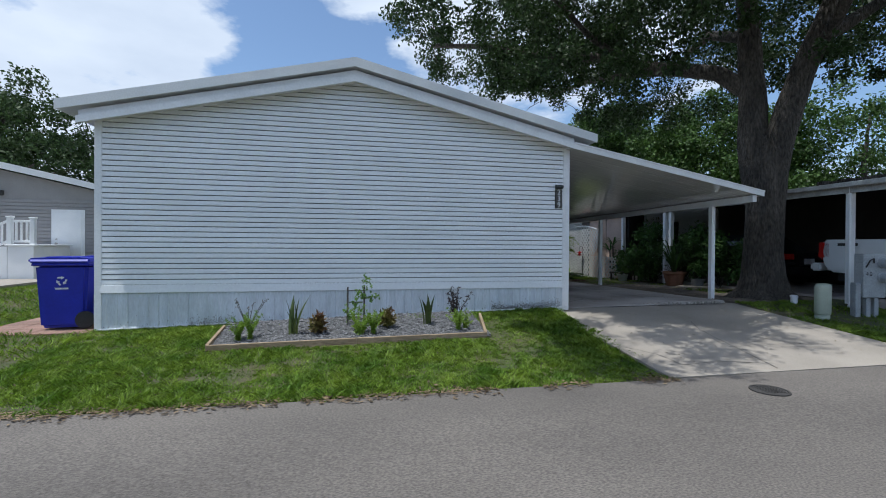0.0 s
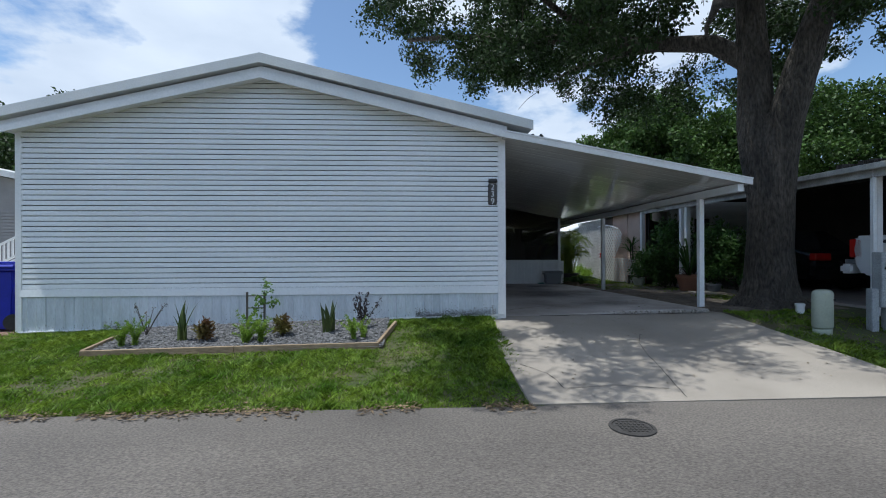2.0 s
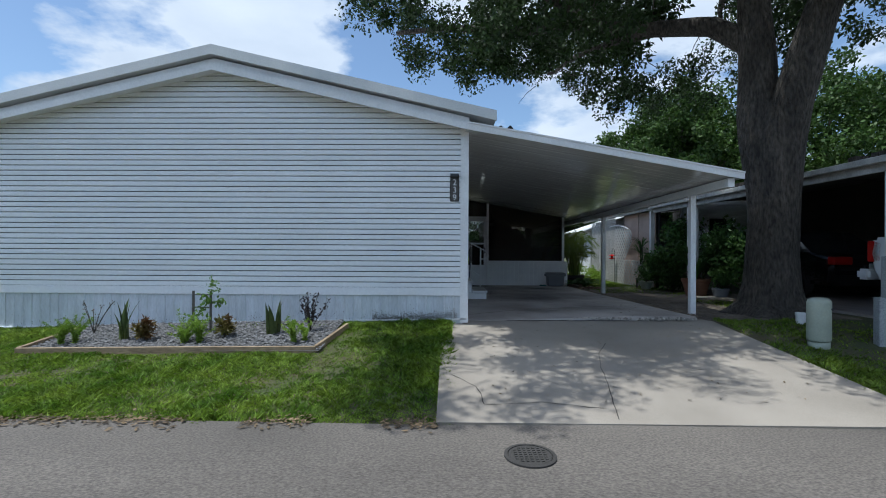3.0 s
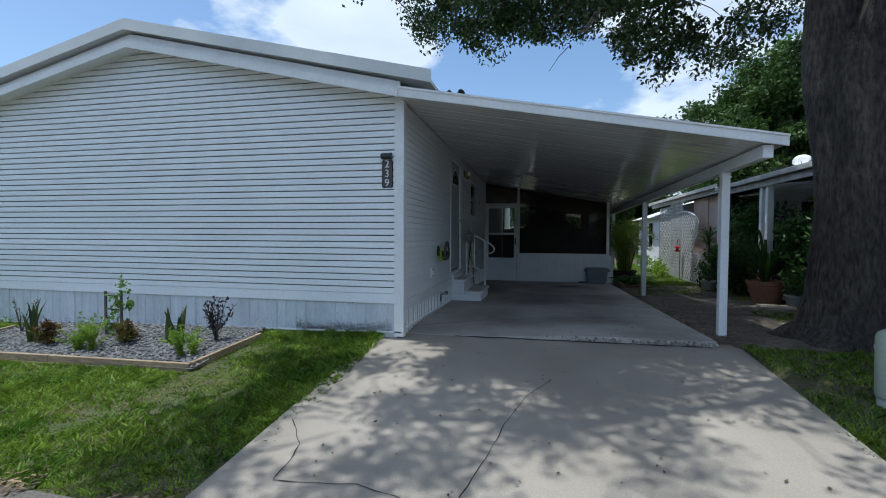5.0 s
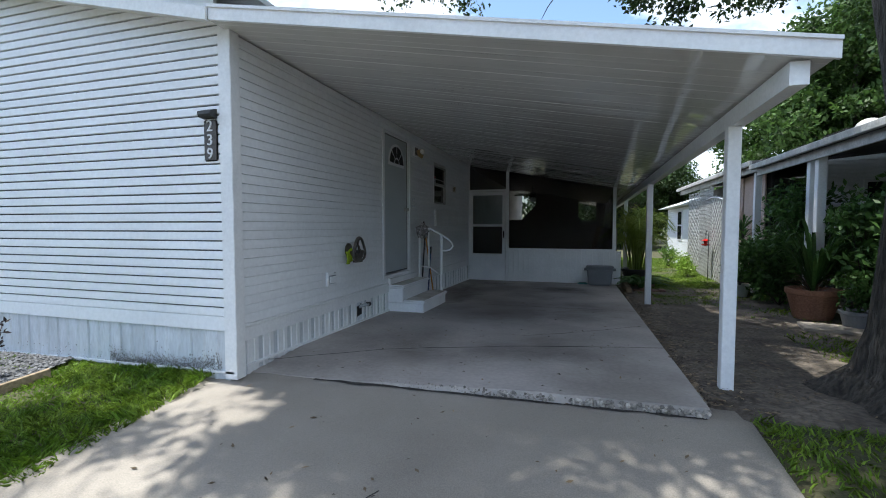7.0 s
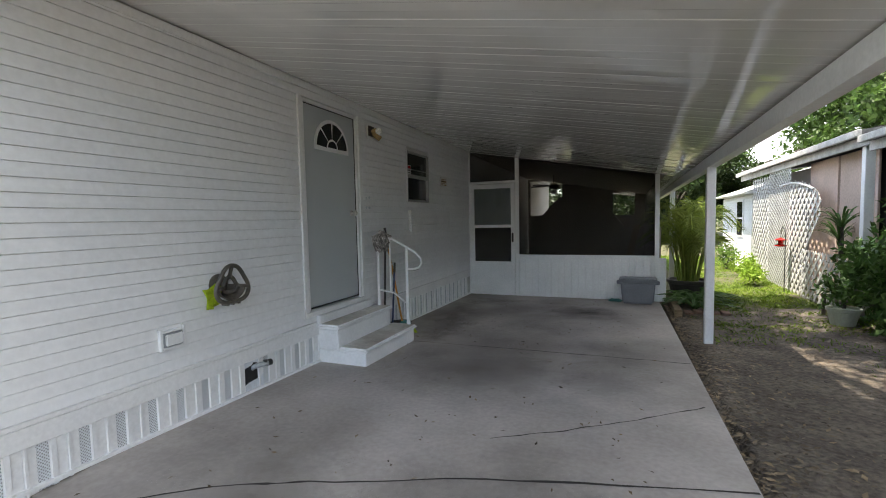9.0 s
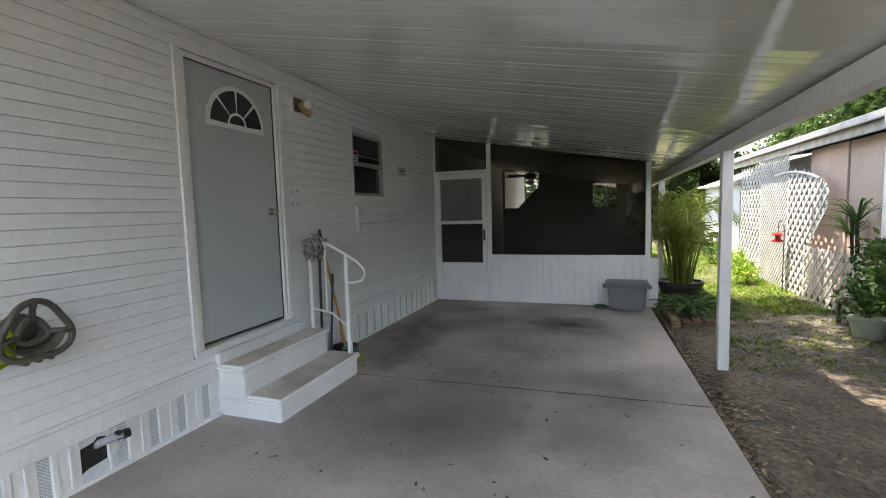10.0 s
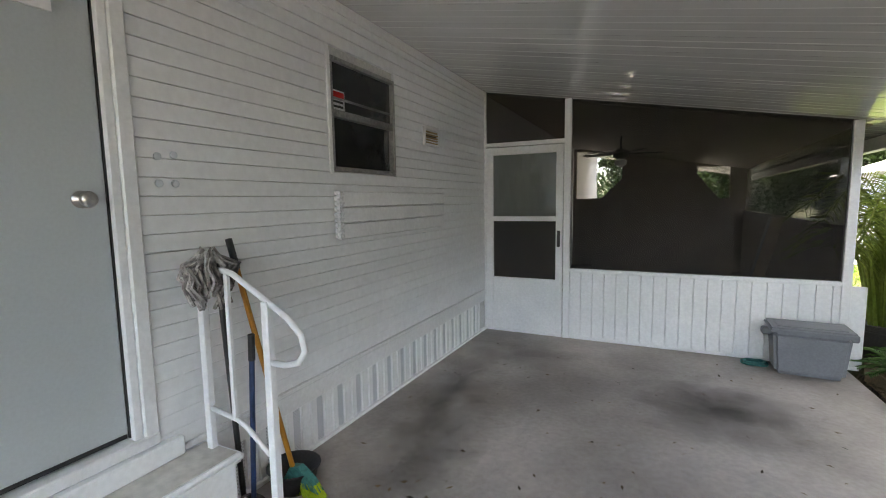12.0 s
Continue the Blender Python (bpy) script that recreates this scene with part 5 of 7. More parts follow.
BED = (-3.32, 0.34, 4.66, 5.62)
in_bed = lambda x, y: BED[0] - 0.02 < x < BED[1] + 0.02 and BED[2] - 0.03 < y < BED[3]
grass_patch("lawn_grass", "short green lawn grass in front of the home", -5.2, 1.93, RY - 0.03, FY - 0.03, 5600, 1, in_bed, patch=-0.25)
grass_patch("lawn_grass", "short green lawn grass beside the home", -11.0, -5.2, RY - 0.03, 12.0, 1000, 2, lambda x, y: -6.7 < x < -5.1 and 5.95 < y < 7.6, (0.04, 0.1), patch=-0.1)
grass_patch("lawn_grass", "patchy grass under the oak", 5.84, 9.5, RY - 0.03, 6.2, 2600, 3, lambda x, y: (x - TX) ** 2 + (y - TY) ** 2 < 0.5, patch=0.5)
grass_patch("lawn_grass", "patchy grass between the carport and the neighbour", 5.9, 8.0, 6.2, 13.0, 800, 4, lambda x, y: (x - TX) ** 2 + (y - TY) ** 2 < 1.2 or (y < 11 and x < 7.0), patch=0.75)
grass_patch("lawn_grass", "bright grass strip along the lattice", 6.1, 8.2, 12.0, 24.0, 1500, 5, patch=0.1)

soil_xs = [5.5 + 0.2 * i for i in range(15)]
soil_ys = [6.0 + 0.25 * i for i in range(33)]
grid_sheet("bare_soil", soil_xs, soil_ys, lambda x, y: ground_shape(x, y) + (0.012 if 5.6 < x < 8.2 and 6.1 < y < 13.8 else -0.05) + 0.01 * noise.noise((x * 4, y * 4, 2)), SAND, "bare grey-brown sandy soil beside the slab")

# ---- leaf litter along edges and under the oak ----
rg = np.random.default_rng(5)
spots = []
for k in range(2400):
    x = rg.uniform(-6, 1.8)
    if noise.noise((x * 1.3, 4.2, 0)) > -0.15:
        y = RY + rg.normal() * 0.07 - 0.02
        spots.append((x, y, max(0.004, ground_shape(x, y)) + 0.008))
for k in range(3600):
    x, y = 5.6 + 2.2 * rg.random() ** 2.6, rg.uniform(6.2, 13.5)
    if noise.noise((x * 1.6, y * 0.8, 3)) < 0.35 - 1.2 * max(0, x - 6.2) + 0.5 * rg.random():
        spots.append((x, y, ground_shape(x, y) + 0.028))
for k in range(420):
    x, y = rg.uniform(2.3, 5.4), rg.uniform(3.2, 13.5)
    spots.append((x, y, (drive_z(y) if y < 6.2 else slab_z(y)) + 0.008))
v = []
for x, y, z in spots:
    a, l = rg.uniform(0, 6.28), rg.uniform(0.008, 0.026) * (1.35 if y < 3.2 or x > 5.6 else 1.0)
    ca, sa = math.cos(a) * l, math.sin(a) * l
    v += [(x - ca, y - sa, z), (x + sa * 0.4, y - ca * 0.4, z + rg.uniform(-0.004, 0.008)), (x + ca, y + sa, z + rg.uniform(-0.004, 0.01)), (x - sa * 0.4, y + ca * 0.4, z + 0.002)]
tagged(new("leaf_litter", quads("leaf_litter", np.array(v), len(spots), DRYLEAF)), "scattered dry brown fallen leaves", "leaf litter", kind="stuff")


# ---- cracks and joints in the concrete ----
def crack(name, pts, width, fz, label):
    fine = []
    for (xa, ya), (xb, yb) in zip(pts, pts[1:]):
        for k in range(8):
            t = k / 8
            x, y = xa + (xb - xa) * t, ya + (yb - ya) * t
            fine.append((x + 0.02 * noise.noise((x * 6, y * 6, 1)), y + 0.02 * noise.noise((x * 6, y * 6, 9))))
    fine.append(pts[-1])
    vs, fs = [], []
    for i, (x, y) in enumerate(fine):
        x2, y2 = fine[min(i + 1, len(fine) - 1)]
        x1, y1 = fine[max(i - 1, 0)]
        d = Vector((x2 - x1, y2 - y1)).normalized()
        w = width * (0.35 + 0.65 * abs(noise.noise((x * 9, y * 9, 4))) * 2)
        for s in (-1, 1):
            px, py = x - d.y * w * s, y + d.x * w * s
            vs.append((px, py, fz(py) + 0.003))
    for i in range(len(fine) - 1):
        fs.append((2 * i, 2 * i + 1, 2 * i + 3, 2 * i + 2))
    return tagged(new(name, raw(name, vs, fs, CRACK)), label, "crack", kind="structure")


crack("crack", [(2.16, 6.3), (2.5, 6.55), (3.0, 6.95), (3.45, 7.15), (4.3, 7.5), (5.6, 7.84)], 0.012, slab_z, "dark crack across the carport slab")
crack("crack", [(2.2, 9.98), (3.4, 10.02), (4.6, 10.05), (5.56, 10.05)], 0.009, slab_z, "dark joint across the carport slab")
crack("crack", [(4.2, 7.95), (4.57, 8.19), (5.0, 8.5), (5.52, 8.94)], 0.008, slab_z, "thin crack in the slab")
crack("crack", [(3.25, 2.95), (3.41, 3.62), (3.5, 4.13), (3.64, 4.62), (3.85, 5.0)], 0.005, drive_z, "winding crack in the driveway")
crack("crack", [(1.9, 3.9), (2.15, 3.6), (2.2, 3.2), (2.7, 3.25), (3.2, 3.15)], 0.005, drive_z, "thin crack at the driveway corner")
crack("joint_shadow", [(2.75, 6.115), (3.6, 6.13), (4.6, 6.155), (5.6, 6.18)], 0.022, drive_z, "dark joint below the raised slab edge")
RUBBLE = mat("exposed_aggregate", (0.4, 0.37, 0.33), (0.2, 0.18, 0.16), rough=0.9, scale=20, fine=60, fine_amt=0.3, bump=0.4, rand=0.45)
# broken concrete lumps along the raised edge
bm = bmesh.new()
for k in range(420):
    x = rnd.uniform(3.3, 5.62)
    s = rnd.uniform(0.008, 0.023) * min(1, (x - 3.0) / 2)
    y = 6.15 + 0.06 * (x - 3) / 2.6 - rnd.uniform(0.0, 0.02)
    bmesh.ops.create_icosphere(bm, subdivisions=1, radius=s, matrix=pose(x, y, drive_z(y) + rnd.uniform(0.005, 0.045), rnd.uniform(0, 90), rnd.uniform(0, 90), 0))
solo("broken_edge", bm, RUBBLE, "crumbled aggregate along the slab edge", "rubble", kind="stuff")

# oil stains
def stain(x, y, rx, ry, fz, seed, material):
    vs = [(x, y, fz(y) + 0.0022)]
    m = 40
    for k in range(m):
        a = 2 * math.pi * k / m
        f = 1 + 0.35 * noise.noise((math.cos(a) * 1.5, math.sin(a) * 1.5, seed))
        vs.append((x + rx * f * math.cos(a), y + ry * f * math.sin(a), fz(y + ry * f * math.sin(a)) + 0.0022))
    return vs, [(0, k + 1, (k + 1) % m + 1) for k in range(m)]


def soft_stain_mat(name, col, x, y, rx, ry, strong=0.4):
    """Dark film that thins out towards its ragged rim."""
    m = bpy.data.materials.new(name)
    m.use_nodes = True
    n, l = m.node_tree.nodes, m.node_tree.links
    b = n["Principled BSDF"]
    b.inputs["Base Color"].default_value = (*col, 1)
    b.inputs["Roughness"].default_value = 0.6
    geo = n.new("ShaderNodeNewGeometry")
    mp_ = n.new("ShaderNodeMapping")
    mp_.inputs["Location"].default_value = (-x / rx, -y / ry, 0)
    mp_.inputs["Scale"].default_value = (1 / rx, 1 / ry, 0)
    l.new(geo.outputs["Position"], mp_.inputs["Vector"])
    ln = n.new("ShaderNodeVectorMath")
    ln.operation = "LENGTH"
    l.new(mp_.outputs["Vector"], ln.inputs[0])
    nz = n.new("ShaderNodeTexNoise")
    nz.inputs["Scale"].default_value, nz.inputs["Detail"].default_value = 4.0, 6.0
    l.new(geo.outputs["Position"], nz.inputs["Vector"])
    ad = n.new("ShaderNodeMath")
    ad.operation = "ADD"
    l.new(ln.outputs["Value"], ad.inputs[0])
    l.new(nz.outputs["Fac"], ad.inputs[1])
    mr = n.new("ShaderNodeMapRange")
    mr.inputs["From Min"].default_value, mr.inputs["From Max"].default_value = 0.45, 1.2
    mr.inputs["To Min"].default_value, mr.inputs["To Max"].default_value = strong, 0.0
    l.new(ad.outputs[0], mr.inputs["Value"])
    tr = n.new("ShaderNodeBsdfTransparent")
    ms = n.new("ShaderNodeMixShader")
    l.new(mr.outputs["Result"], ms.inputs[0])
    l.new(tr.outputs[0], ms.inputs[1])
    l.new(b.outputs[0], ms.inputs[2])
    l.new(ms.outputs[0], n["Material Output"].inputs["Surface"])
    return m


for i, (x, y, rx, ry, strong) in enumerate(((4.42, 12.4, 0.85, 0.9, 0.62), (3.6, 9.3, 1.3, 1.3, 0.28), (2.75, 10.9, 0.5, 1.4, 0.5), (4.3, 7.3, 1.1, 0.7, 0.25), (3.2, 6.9, 0.7, 0.7, 0.3), (3.0, 13.0, 0.7, 0.5, 0.35), (2.5, 12.2, 0.45, 1.6, 0.4), (4.8, 9.7, 0.8, 1.5, 0.22), (3.9, 11.2, 1.2, 0.8, 0.25))):
    vs, fs = stain(x, y, rx, ry, slab_z, i, None)
    m = soft_stain_mat("oil_film", (0.06, 0.05, 0.043), x, y, rx, ry, strong)
    tagged(new("oil_stain", raw("oil_stain", vs, fs, m)), "dark oily stain soaked into the carport concrete", "stain", kind="structure")

# ---- manhole ----
mh = thing("manhole_cover", ZP((2.43, 2.30, 0.003)) @ Matrix.Diagonal((0.8, 0.8, 1, 1)), "round cast iron utility cover set in the asphalt", "manhole cover")
part("rim", lathe(bmesh.new(), [(0.215, -0.02), (0.215, 0.012), (0.185, 0.014), (0.185, 0.0)], 32), IRON, mh)
part("lid", lathe(bmesh.new(), [(0.18, -0.01), (0.18, 0.011), (0.17, 0.014), (0.01, 0.014)], 32), IRON, mh)
stud = meshed("stud", boxbm(-0.012, 0.012, -0.012, 0.012, 0.013, 0.019), IRON)
for i in range(-4, 5):
    for j in range(-4, 5):
        if i * i + j * j < 16:
            piece("stud", stud, mh, ZP((i * 0.04, j * 0.04, 0)))

# ---- raised garden bed ----
bed_z = lambda x, y: ground_z(x, y) + 0.075
bed = thing("garden_bed", Matrix.Identity(4), "low weathered timber-edged garden bed", "garden bed")


def board_along(xa, ya, xb, yb, t=0.04):
    b = bmesh.new()
    d = Vector((xb - xa, yb - ya, 0)).normalized()
    nrm = Vector((-d.y, d.x, 0)) * t * 0.5
    ring = []
    for x, y in ((xa, ya), (xb, yb)):
        p = Vector((x, y, 0))
        ring.append([b.verts.new((p + nrm * s + Vector((0, 0, (bed_z(x, y) if up else ground_z(x, y) - 0.03))))) for s, up in ((-1, 0), (1, 0), (1, 1), (-1, 1))])
    for k in range(4):
        b.faces.new((ring[0][k], ring[0][(k + 1) % 4], ring[1][(k + 1) % 4], ring[1][k]))
    b.faces.new(ring[0])
    b.faces.new(ring[1][::-1])
    bmesh.ops.bevel(b, geom=list(b.edges), offset=0.004, segments=1, affect="EDGES")
    return b


for q in ((BED[0], BED[2], -1.5, 4.68), (-1.495, 4.68, BED[1] - 0.05, 4.69), (BED[0], BED[2] + 0.022, BED[0] - 0.03, BED[3]), (BED[1] - 0.06, 4.715, BED[1] + 0.12, BED[3])):
    part("board", board_along(*q), WOOD, bed)
rg = np.random.default_rng(8)
base = np.array([(1, 0, 0), (-1, 0, 0), (0, 1, 0), (0, -1, 0), (0, 0, 0.6), (0, 0, -0.6)])
tri = [(0, 2, 4), (2, 1, 4), (1, 3, 4), (3, 0, 4), (2, 0, 5), (1, 2, 5), (3, 1, 5), (0, 3, 5)]
vs, fs = [], []
for k in range(5200):
    x, y = rg.uniform(BED[0] - 0.02, BED[1] + 0.01), rg.uniform(BED[2] + 0.03, FY - 0.06)
    s = rg.uniform(0.010, 0.024)
    a = rg.uniform(0, 6.28)
    pts = base * s * rg.uniform(0.7, 1.3, (6, 3))
    ca, sa = math.cos(a), math.sin(a)
    o = len(vs)
    z = ground_z(x, y) + 0.035 + rg.uniform(0, 0.012)
    vs += [(x + p[0] * ca - p[1] * sa, y + p[0] * sa + p[1] * ca, z + p[2]) for p in pts]
    fs += [(a_ + o, b_ + o, c_ + o) for a_, b_, c_ in tri]
tagged(new("gravel", raw("gravel", vs, fs, GRAVEL)), "grey decorative gravel filling the bed", "gravel", kind="stuff")
b = bmesh.new()
g = [[b.verts.new((x, y, ground_z(x, y) + 0.03)) for x in (BED[0], -1.5, BED[1])] for y in (BED[2], 5.2, FY - 0.04)]
for j in range(2):
    for i in range(2):
        b.faces.new((g[j][i], g[j][i + 1], g[j + 1][i + 1], g[j + 1][i]))
solo("bed_soil", b, GRAVEL, "grey gravel bedding", "gravel", kind="structure")


def blade(b, x, y, z, h, w, lean, az, twist=0.3):
    """A stiff pointed leaf with a fold."""
    d = Vector((math.cos(az), math.sin(az), 0))
    s = Vector((-math.sin(az + twist), math.cos(az + twist), 0))
    prev = None
    for k in range(6):
        t = k / 5
        c = Vector((x, y, z)) + d * lean * t * t + Vector((0, 0, h * t))
        ww = w * (0.6 + 0.8 * t - 1.4 * t * t) if t < 1 else 0.001
        row = [b.verts.new(c - s * ww), b.verts.new(c - d * ww * 0.35), b.verts.new(c + s * ww)]
        if prev:
            for q in range(2):
                b.faces.new((prev[q], prev[q + 1], row[q + 1], row[q]))
        prev = row


def snake_plant(x, y, n, h, seed):
    r = random.Random(seed)
    t = thing("snake_plant", ZP((x, y, ground_z(x, y) + 0.03)), "upright snake plant with dark sword leaves", "plant", "snake plants in the bed")
    for k in range(n):
        b = bmesh.new()
        blade(b, r.uniform(-0.05, 0.05), r.uniform(-0.04, 0.04), 0, h * r.uniform(0.6, 1.05), 0.052, r.uniform(0.05, 0.2), r.uniform(0, 6.28))
        part("leaf", b, SNAKE, t)


def fox_fern(x, y, n, h, seed):
    r = random.Random(seed)
    t = thing("foxtail_fern", ZP((x, y, ground_z(x, y) + 0.03)), "bright green foxtail fern in the gravel", "plant", "ferns in the bed")
    for k in range(n):
        az, le, hh = r.uniform(0, 6.28), r.uniform(0.05, 0.21), h * r.uniform(0.55, 1.15)
        pts = [Vector((math.cos(az) * le * u * u, math.sin(az) * le * u * u, hh * u)) for u in (0, 0.25, 0.5, 0.75, 1)]
        cs_, rs_ = [], []
        for u in range(10):
            w = u / 9
            i = min(3, int(w * 4))
            cs_.append(tuple(pts[i].lerp(pts[i + 1], w * 4 - i)))
            rs_.append(0.024 * (1 - 0.6 * w))
        f = new("frond", leaf_cloud("frond", cs_, rs_, 20, 0.03, 0.007, FERN, seed * 31 + k, -0.4, 1.0))
        f.parent = t


def small_shrub(name, x, y, z, h, r_, material, label, seed, leaf=0.05, clumps=10, count=26, group="small shrubs", stems_=5):
    t = thing(name, ZP((x, y, z)), label, "plant", group)
    r = random.Random(seed)
    cs_, rs_ = [], []
    b = bmesh.new()
    for k in range(clumps):
        a, q = r.uniform(0, 6.28), r.uniform(0, 0.75) * r_
        p = (q * math.cos(a), q * math.sin(a), h * r.uniform(0.25, 0.85))
        cs_.append(p)
        rs_.append(r_ * r.uniform(0.3, 0.55))
        if k < stems_:
            tube(b, [(0, 0, 0), (p[0] * 0.4, p[1] * 0.4, p[2] * 0.5), p], [0.008, 0.006, 0.003], 5, cap=False)
    part("stems", b, BARK, t)
    f = new("foliage", leaf_cloud("foliage", cs_, rs_, count, leaf, leaf * 0.42, material, seed, -0.1, 1.0))
    f.parent = t
    return t


gz = lambda x, y: ground_z(x, y) + 0.03
snake_plant(-2.33, 5.12, 6, 0.52, 1)
snake_plant(-0.46, 5.3, 6, 0.52, 2)
fox_fern(-3.02, 4.95, 14, 0.27, 4)
fox_fern(-2.88, 5.0, 10, 0.32, 14)
fox_fern(-1.44, 4.95, 14, 0.24, 5)
fox_fern(-1.27, 4.97, 12, 0.27, 15)
fox_fern(-1.5, 5.0, 5, 0.36, 25)
fox_fern(-0.06, 4.95, 13, 0.27, 6)
fox_fern(0.06, 5.0, 7, 0.22, 16)
small_shrub("croton", -2.0, 5.05, gz(-2.0, 5.05), 0.3, 0.14, CROTON, "small bronze and green croton shrub", 7, 0.07, 14, 26, group="crotons in the bed")
small_shrub("croton", -1.06, 5.2, gz(-1.06, 5.2), 0.28, 0.13, CROTON, "small bronze and green croton shrub", 8, 0.07, 14, 26, group="crotons in the bed")
tr_ = thing("trellis", ZP((-1.5, 5.45, gz(-1.5, 5.45))), "small dark trellis carrying a leafy vine", "trellis")
for x in (-0.12, 0.12):
    part("upright", boxbm(x - 0.013, x + 0.013, -0.01, 0.01, 0, 0.56), TAUPE, tr_)
for z in (0.15, 0.33, 0.5):
    part("crossbar", boxbm(-0.13, 0.13, -0.012, -0.004, z, z + 0.014), TAUPE, tr_)
cs_ = [(-0.1 + 0.02 * k + 0.06 * math.sin(k * 1.7), -0.02 + 0.03 * math.cos(k), 0.06 + 0.045 * k) for k in range(15)] + [(0.16 + 0.05 * k, -0.02, 0.4 + 0.01 * k) for k in range(4)]
vine = new("vine", leaf_cloud("vine", cs_, [0.06] * len(cs_), 9, 0.055, 0.04, VINE, 9, 0.1, 1.0))
vine.parent = tr_
tagged(vine, "small-leaved green vine")
for (x, y, n, h, m_, lab, sd_) in ((0.0, 5.42, 10, 0.48, PURPLE, "plant with dark purple upright leafy stems", 10), (-3.0, 5.45, 6, 0.42, DRYLEAF, "thin dried flower stalks", 11)):
    t = thing("stalk_plant", ZP((x, y, gz(x, y))), lab, "plant", "stalk plants in the bed")
    r = random.Random(sd_)
    for k in range(n):
        a, le, hh = r.uniform(0, 6.28), r.uniform(0.04, 0.26), h * r.uniform(0.6, 1.05)
        e = (le * math.cos(a), le * math.sin(a) * 0.5, hh)
        s = part("stem", tube(bmesh.new(), [(0, 0, 0), (e[0] * 0.5, e[1] * 0.5, hh * 0.55), e], [0.006, 0.005, 0.003], 5), BARK, t)
        cs_ = [(e[0] * u, e[1] * u, hh * u) for u in ((0.4, 0.55, 0.7, 0.85, 1.0) if m_ is PURPLE else (0.9, 1.0))]
        f = new("leaves", leaf_cloud("leaves", cs_, [0.03] * len(cs_), 6 if m_ is PURPLE else 3, 0.05 if m_ is PURPLE else 0.025, 0.02, m_, sd_ * 7 + k, -0.2, 1.0))
        f.parent = s


# ---- neighbour on the carport's open side ----
LATT = mat("weathered_lattice_paint", (0.55, 0.55, 0.54), (0.42, 0.42, 0.40), rough=0.6, scale=2.5, fine=40, fine_amt=0.08, bump=0.05)


def lattice(name, label, x, y0, y1, z0, z1, pitch, bar, inside=None):
    """Diagonal lattice in a plane of constant x."""
    whole = pitch < 0.15
    t = thing(name, ZP((x, (y0 + y1) / 2, z0)), label, "lattice panel", "white lattice panels")
    back = ZP((-x, -(y0 + y1) / 2, -z0))
    b = bmesh.new()
    inside = inside or (lambda yy, zz: True)
    span = (y1 - y0) + (z1 - z0)
    for sgn in (1, -1):
        k = -int(span / pitch) - 1
        while k * pitch < span:
            run = None
            c = k * pitch
            steps_ = 60
            for i in range(steps_ + 1):
                zz = z0 + (z1 - z0) * i / steps_
                yy = y0 + c + sgn * (zz - z0) if sgn > 0 else y0 + c - (zz - z0)
                ok = y0 <= yy <= y1 and inside(yy, zz)
                if ok and run is None:
                    run = (yy, zz)
                if run and (not ok or i == steps_):
                    if abs(zz - run[1]) > 0.03:
                        o = bar * 0.5
                        xo = x + (0.004 if sgn > 0 else -0.004)
                        ya, za, yb, zb = run[0], run[1], yy, zz
                        pts = [(ya - o, za + o * sgn), (ya + o, za - o * sgn), (yb + o, zb - o * sgn), (yb - o, zb + o * sgn)]
                        if not whole:
                            b = bmesh.new()
                        prism(b, pts, lambda u, v, w: (w, u, v), xo - 0.004, xo + 0.004)
                        if not whole:
                            b.transform(back)
                            part("slat", b, LATT, t)
                    run = None
            k += 1
    if whole:
        b.transform(back)
        tagged(part("lattice_mesh", b, LATT, t), kind="stuff")
    for ya, yb, za, zb in (((y0, y1, z0 - 0.01, z0 + 0.025),) if inside is None else ()) + (((y0 - 0.02, y0 + 0.02, z0, z1),) if whole and inside is None else ()):
        b = boxbm(x - 0.014, x + 0.014, ya, yb, za, zb)
        b.transform(back)
        part("edge_strip", b, LATT, t)
    return t


def fan_shape(yy, zz):
    """Rounded wing that swells out over the low panel and tapers down to it."""
    if zz > 1.78:
        return ((16.03 - yy) / 1.53) ** 2 + ((zz - 1.78) / 0.5) ** 2 < 1.0
    return yy > 14.5 + 0.72 * min(1.0, (1.78 - zz) / 0.75) ** 1.4


NX = 8.0
lattice("lattice_panel", "tall white diagonal lattice screen panel", NX, 17.5, 18.9, 0.25, 2.52, 0.2, 0.038)
lattice("lattice_panel", "fine white lattice screen panel", NX - 0.02, 16.05, 17.48, 0.18, 2.62, 0.115, 0.024)
lattice("lattice_panel", "round-topped white lattice panel", NX - 0.03, 14.45, 16.03, 0.18, 2.3, 0.2, 0.038, fan_shape)
lattice("lattice_panel", "low white lattice panel by the path", NX - 0.06, 13.45, 15.22, 0.16, 1.04, 0.2, 0.038)
solo("lattice_arch", tube(bmesh.new(), [(NX - 0.05, 16.6 - 0.3 * k, 2.25 + 0.05 * math.sin(k * 0.5) - 0.004 * k * k) for k in range(7)], 0.016, 6), TRIM, "thin white arch rod over the lattice", "trim", kind="structure")
OLDW = mat("aged_white_metal", (0.50, 0.50, 0.48), (0.30, 0.29, 0.27), rough=0.6, scale=5, fine=40, fine_amt=0.2, bump=0.2)
nroof = thing("neighbour_roof", Matrix.Identity(4), "low weathered white-edged carport roof next door", "roof", kind="structure")
nz = lambda x: 2.72 + 0.10 * (x - 7.85)
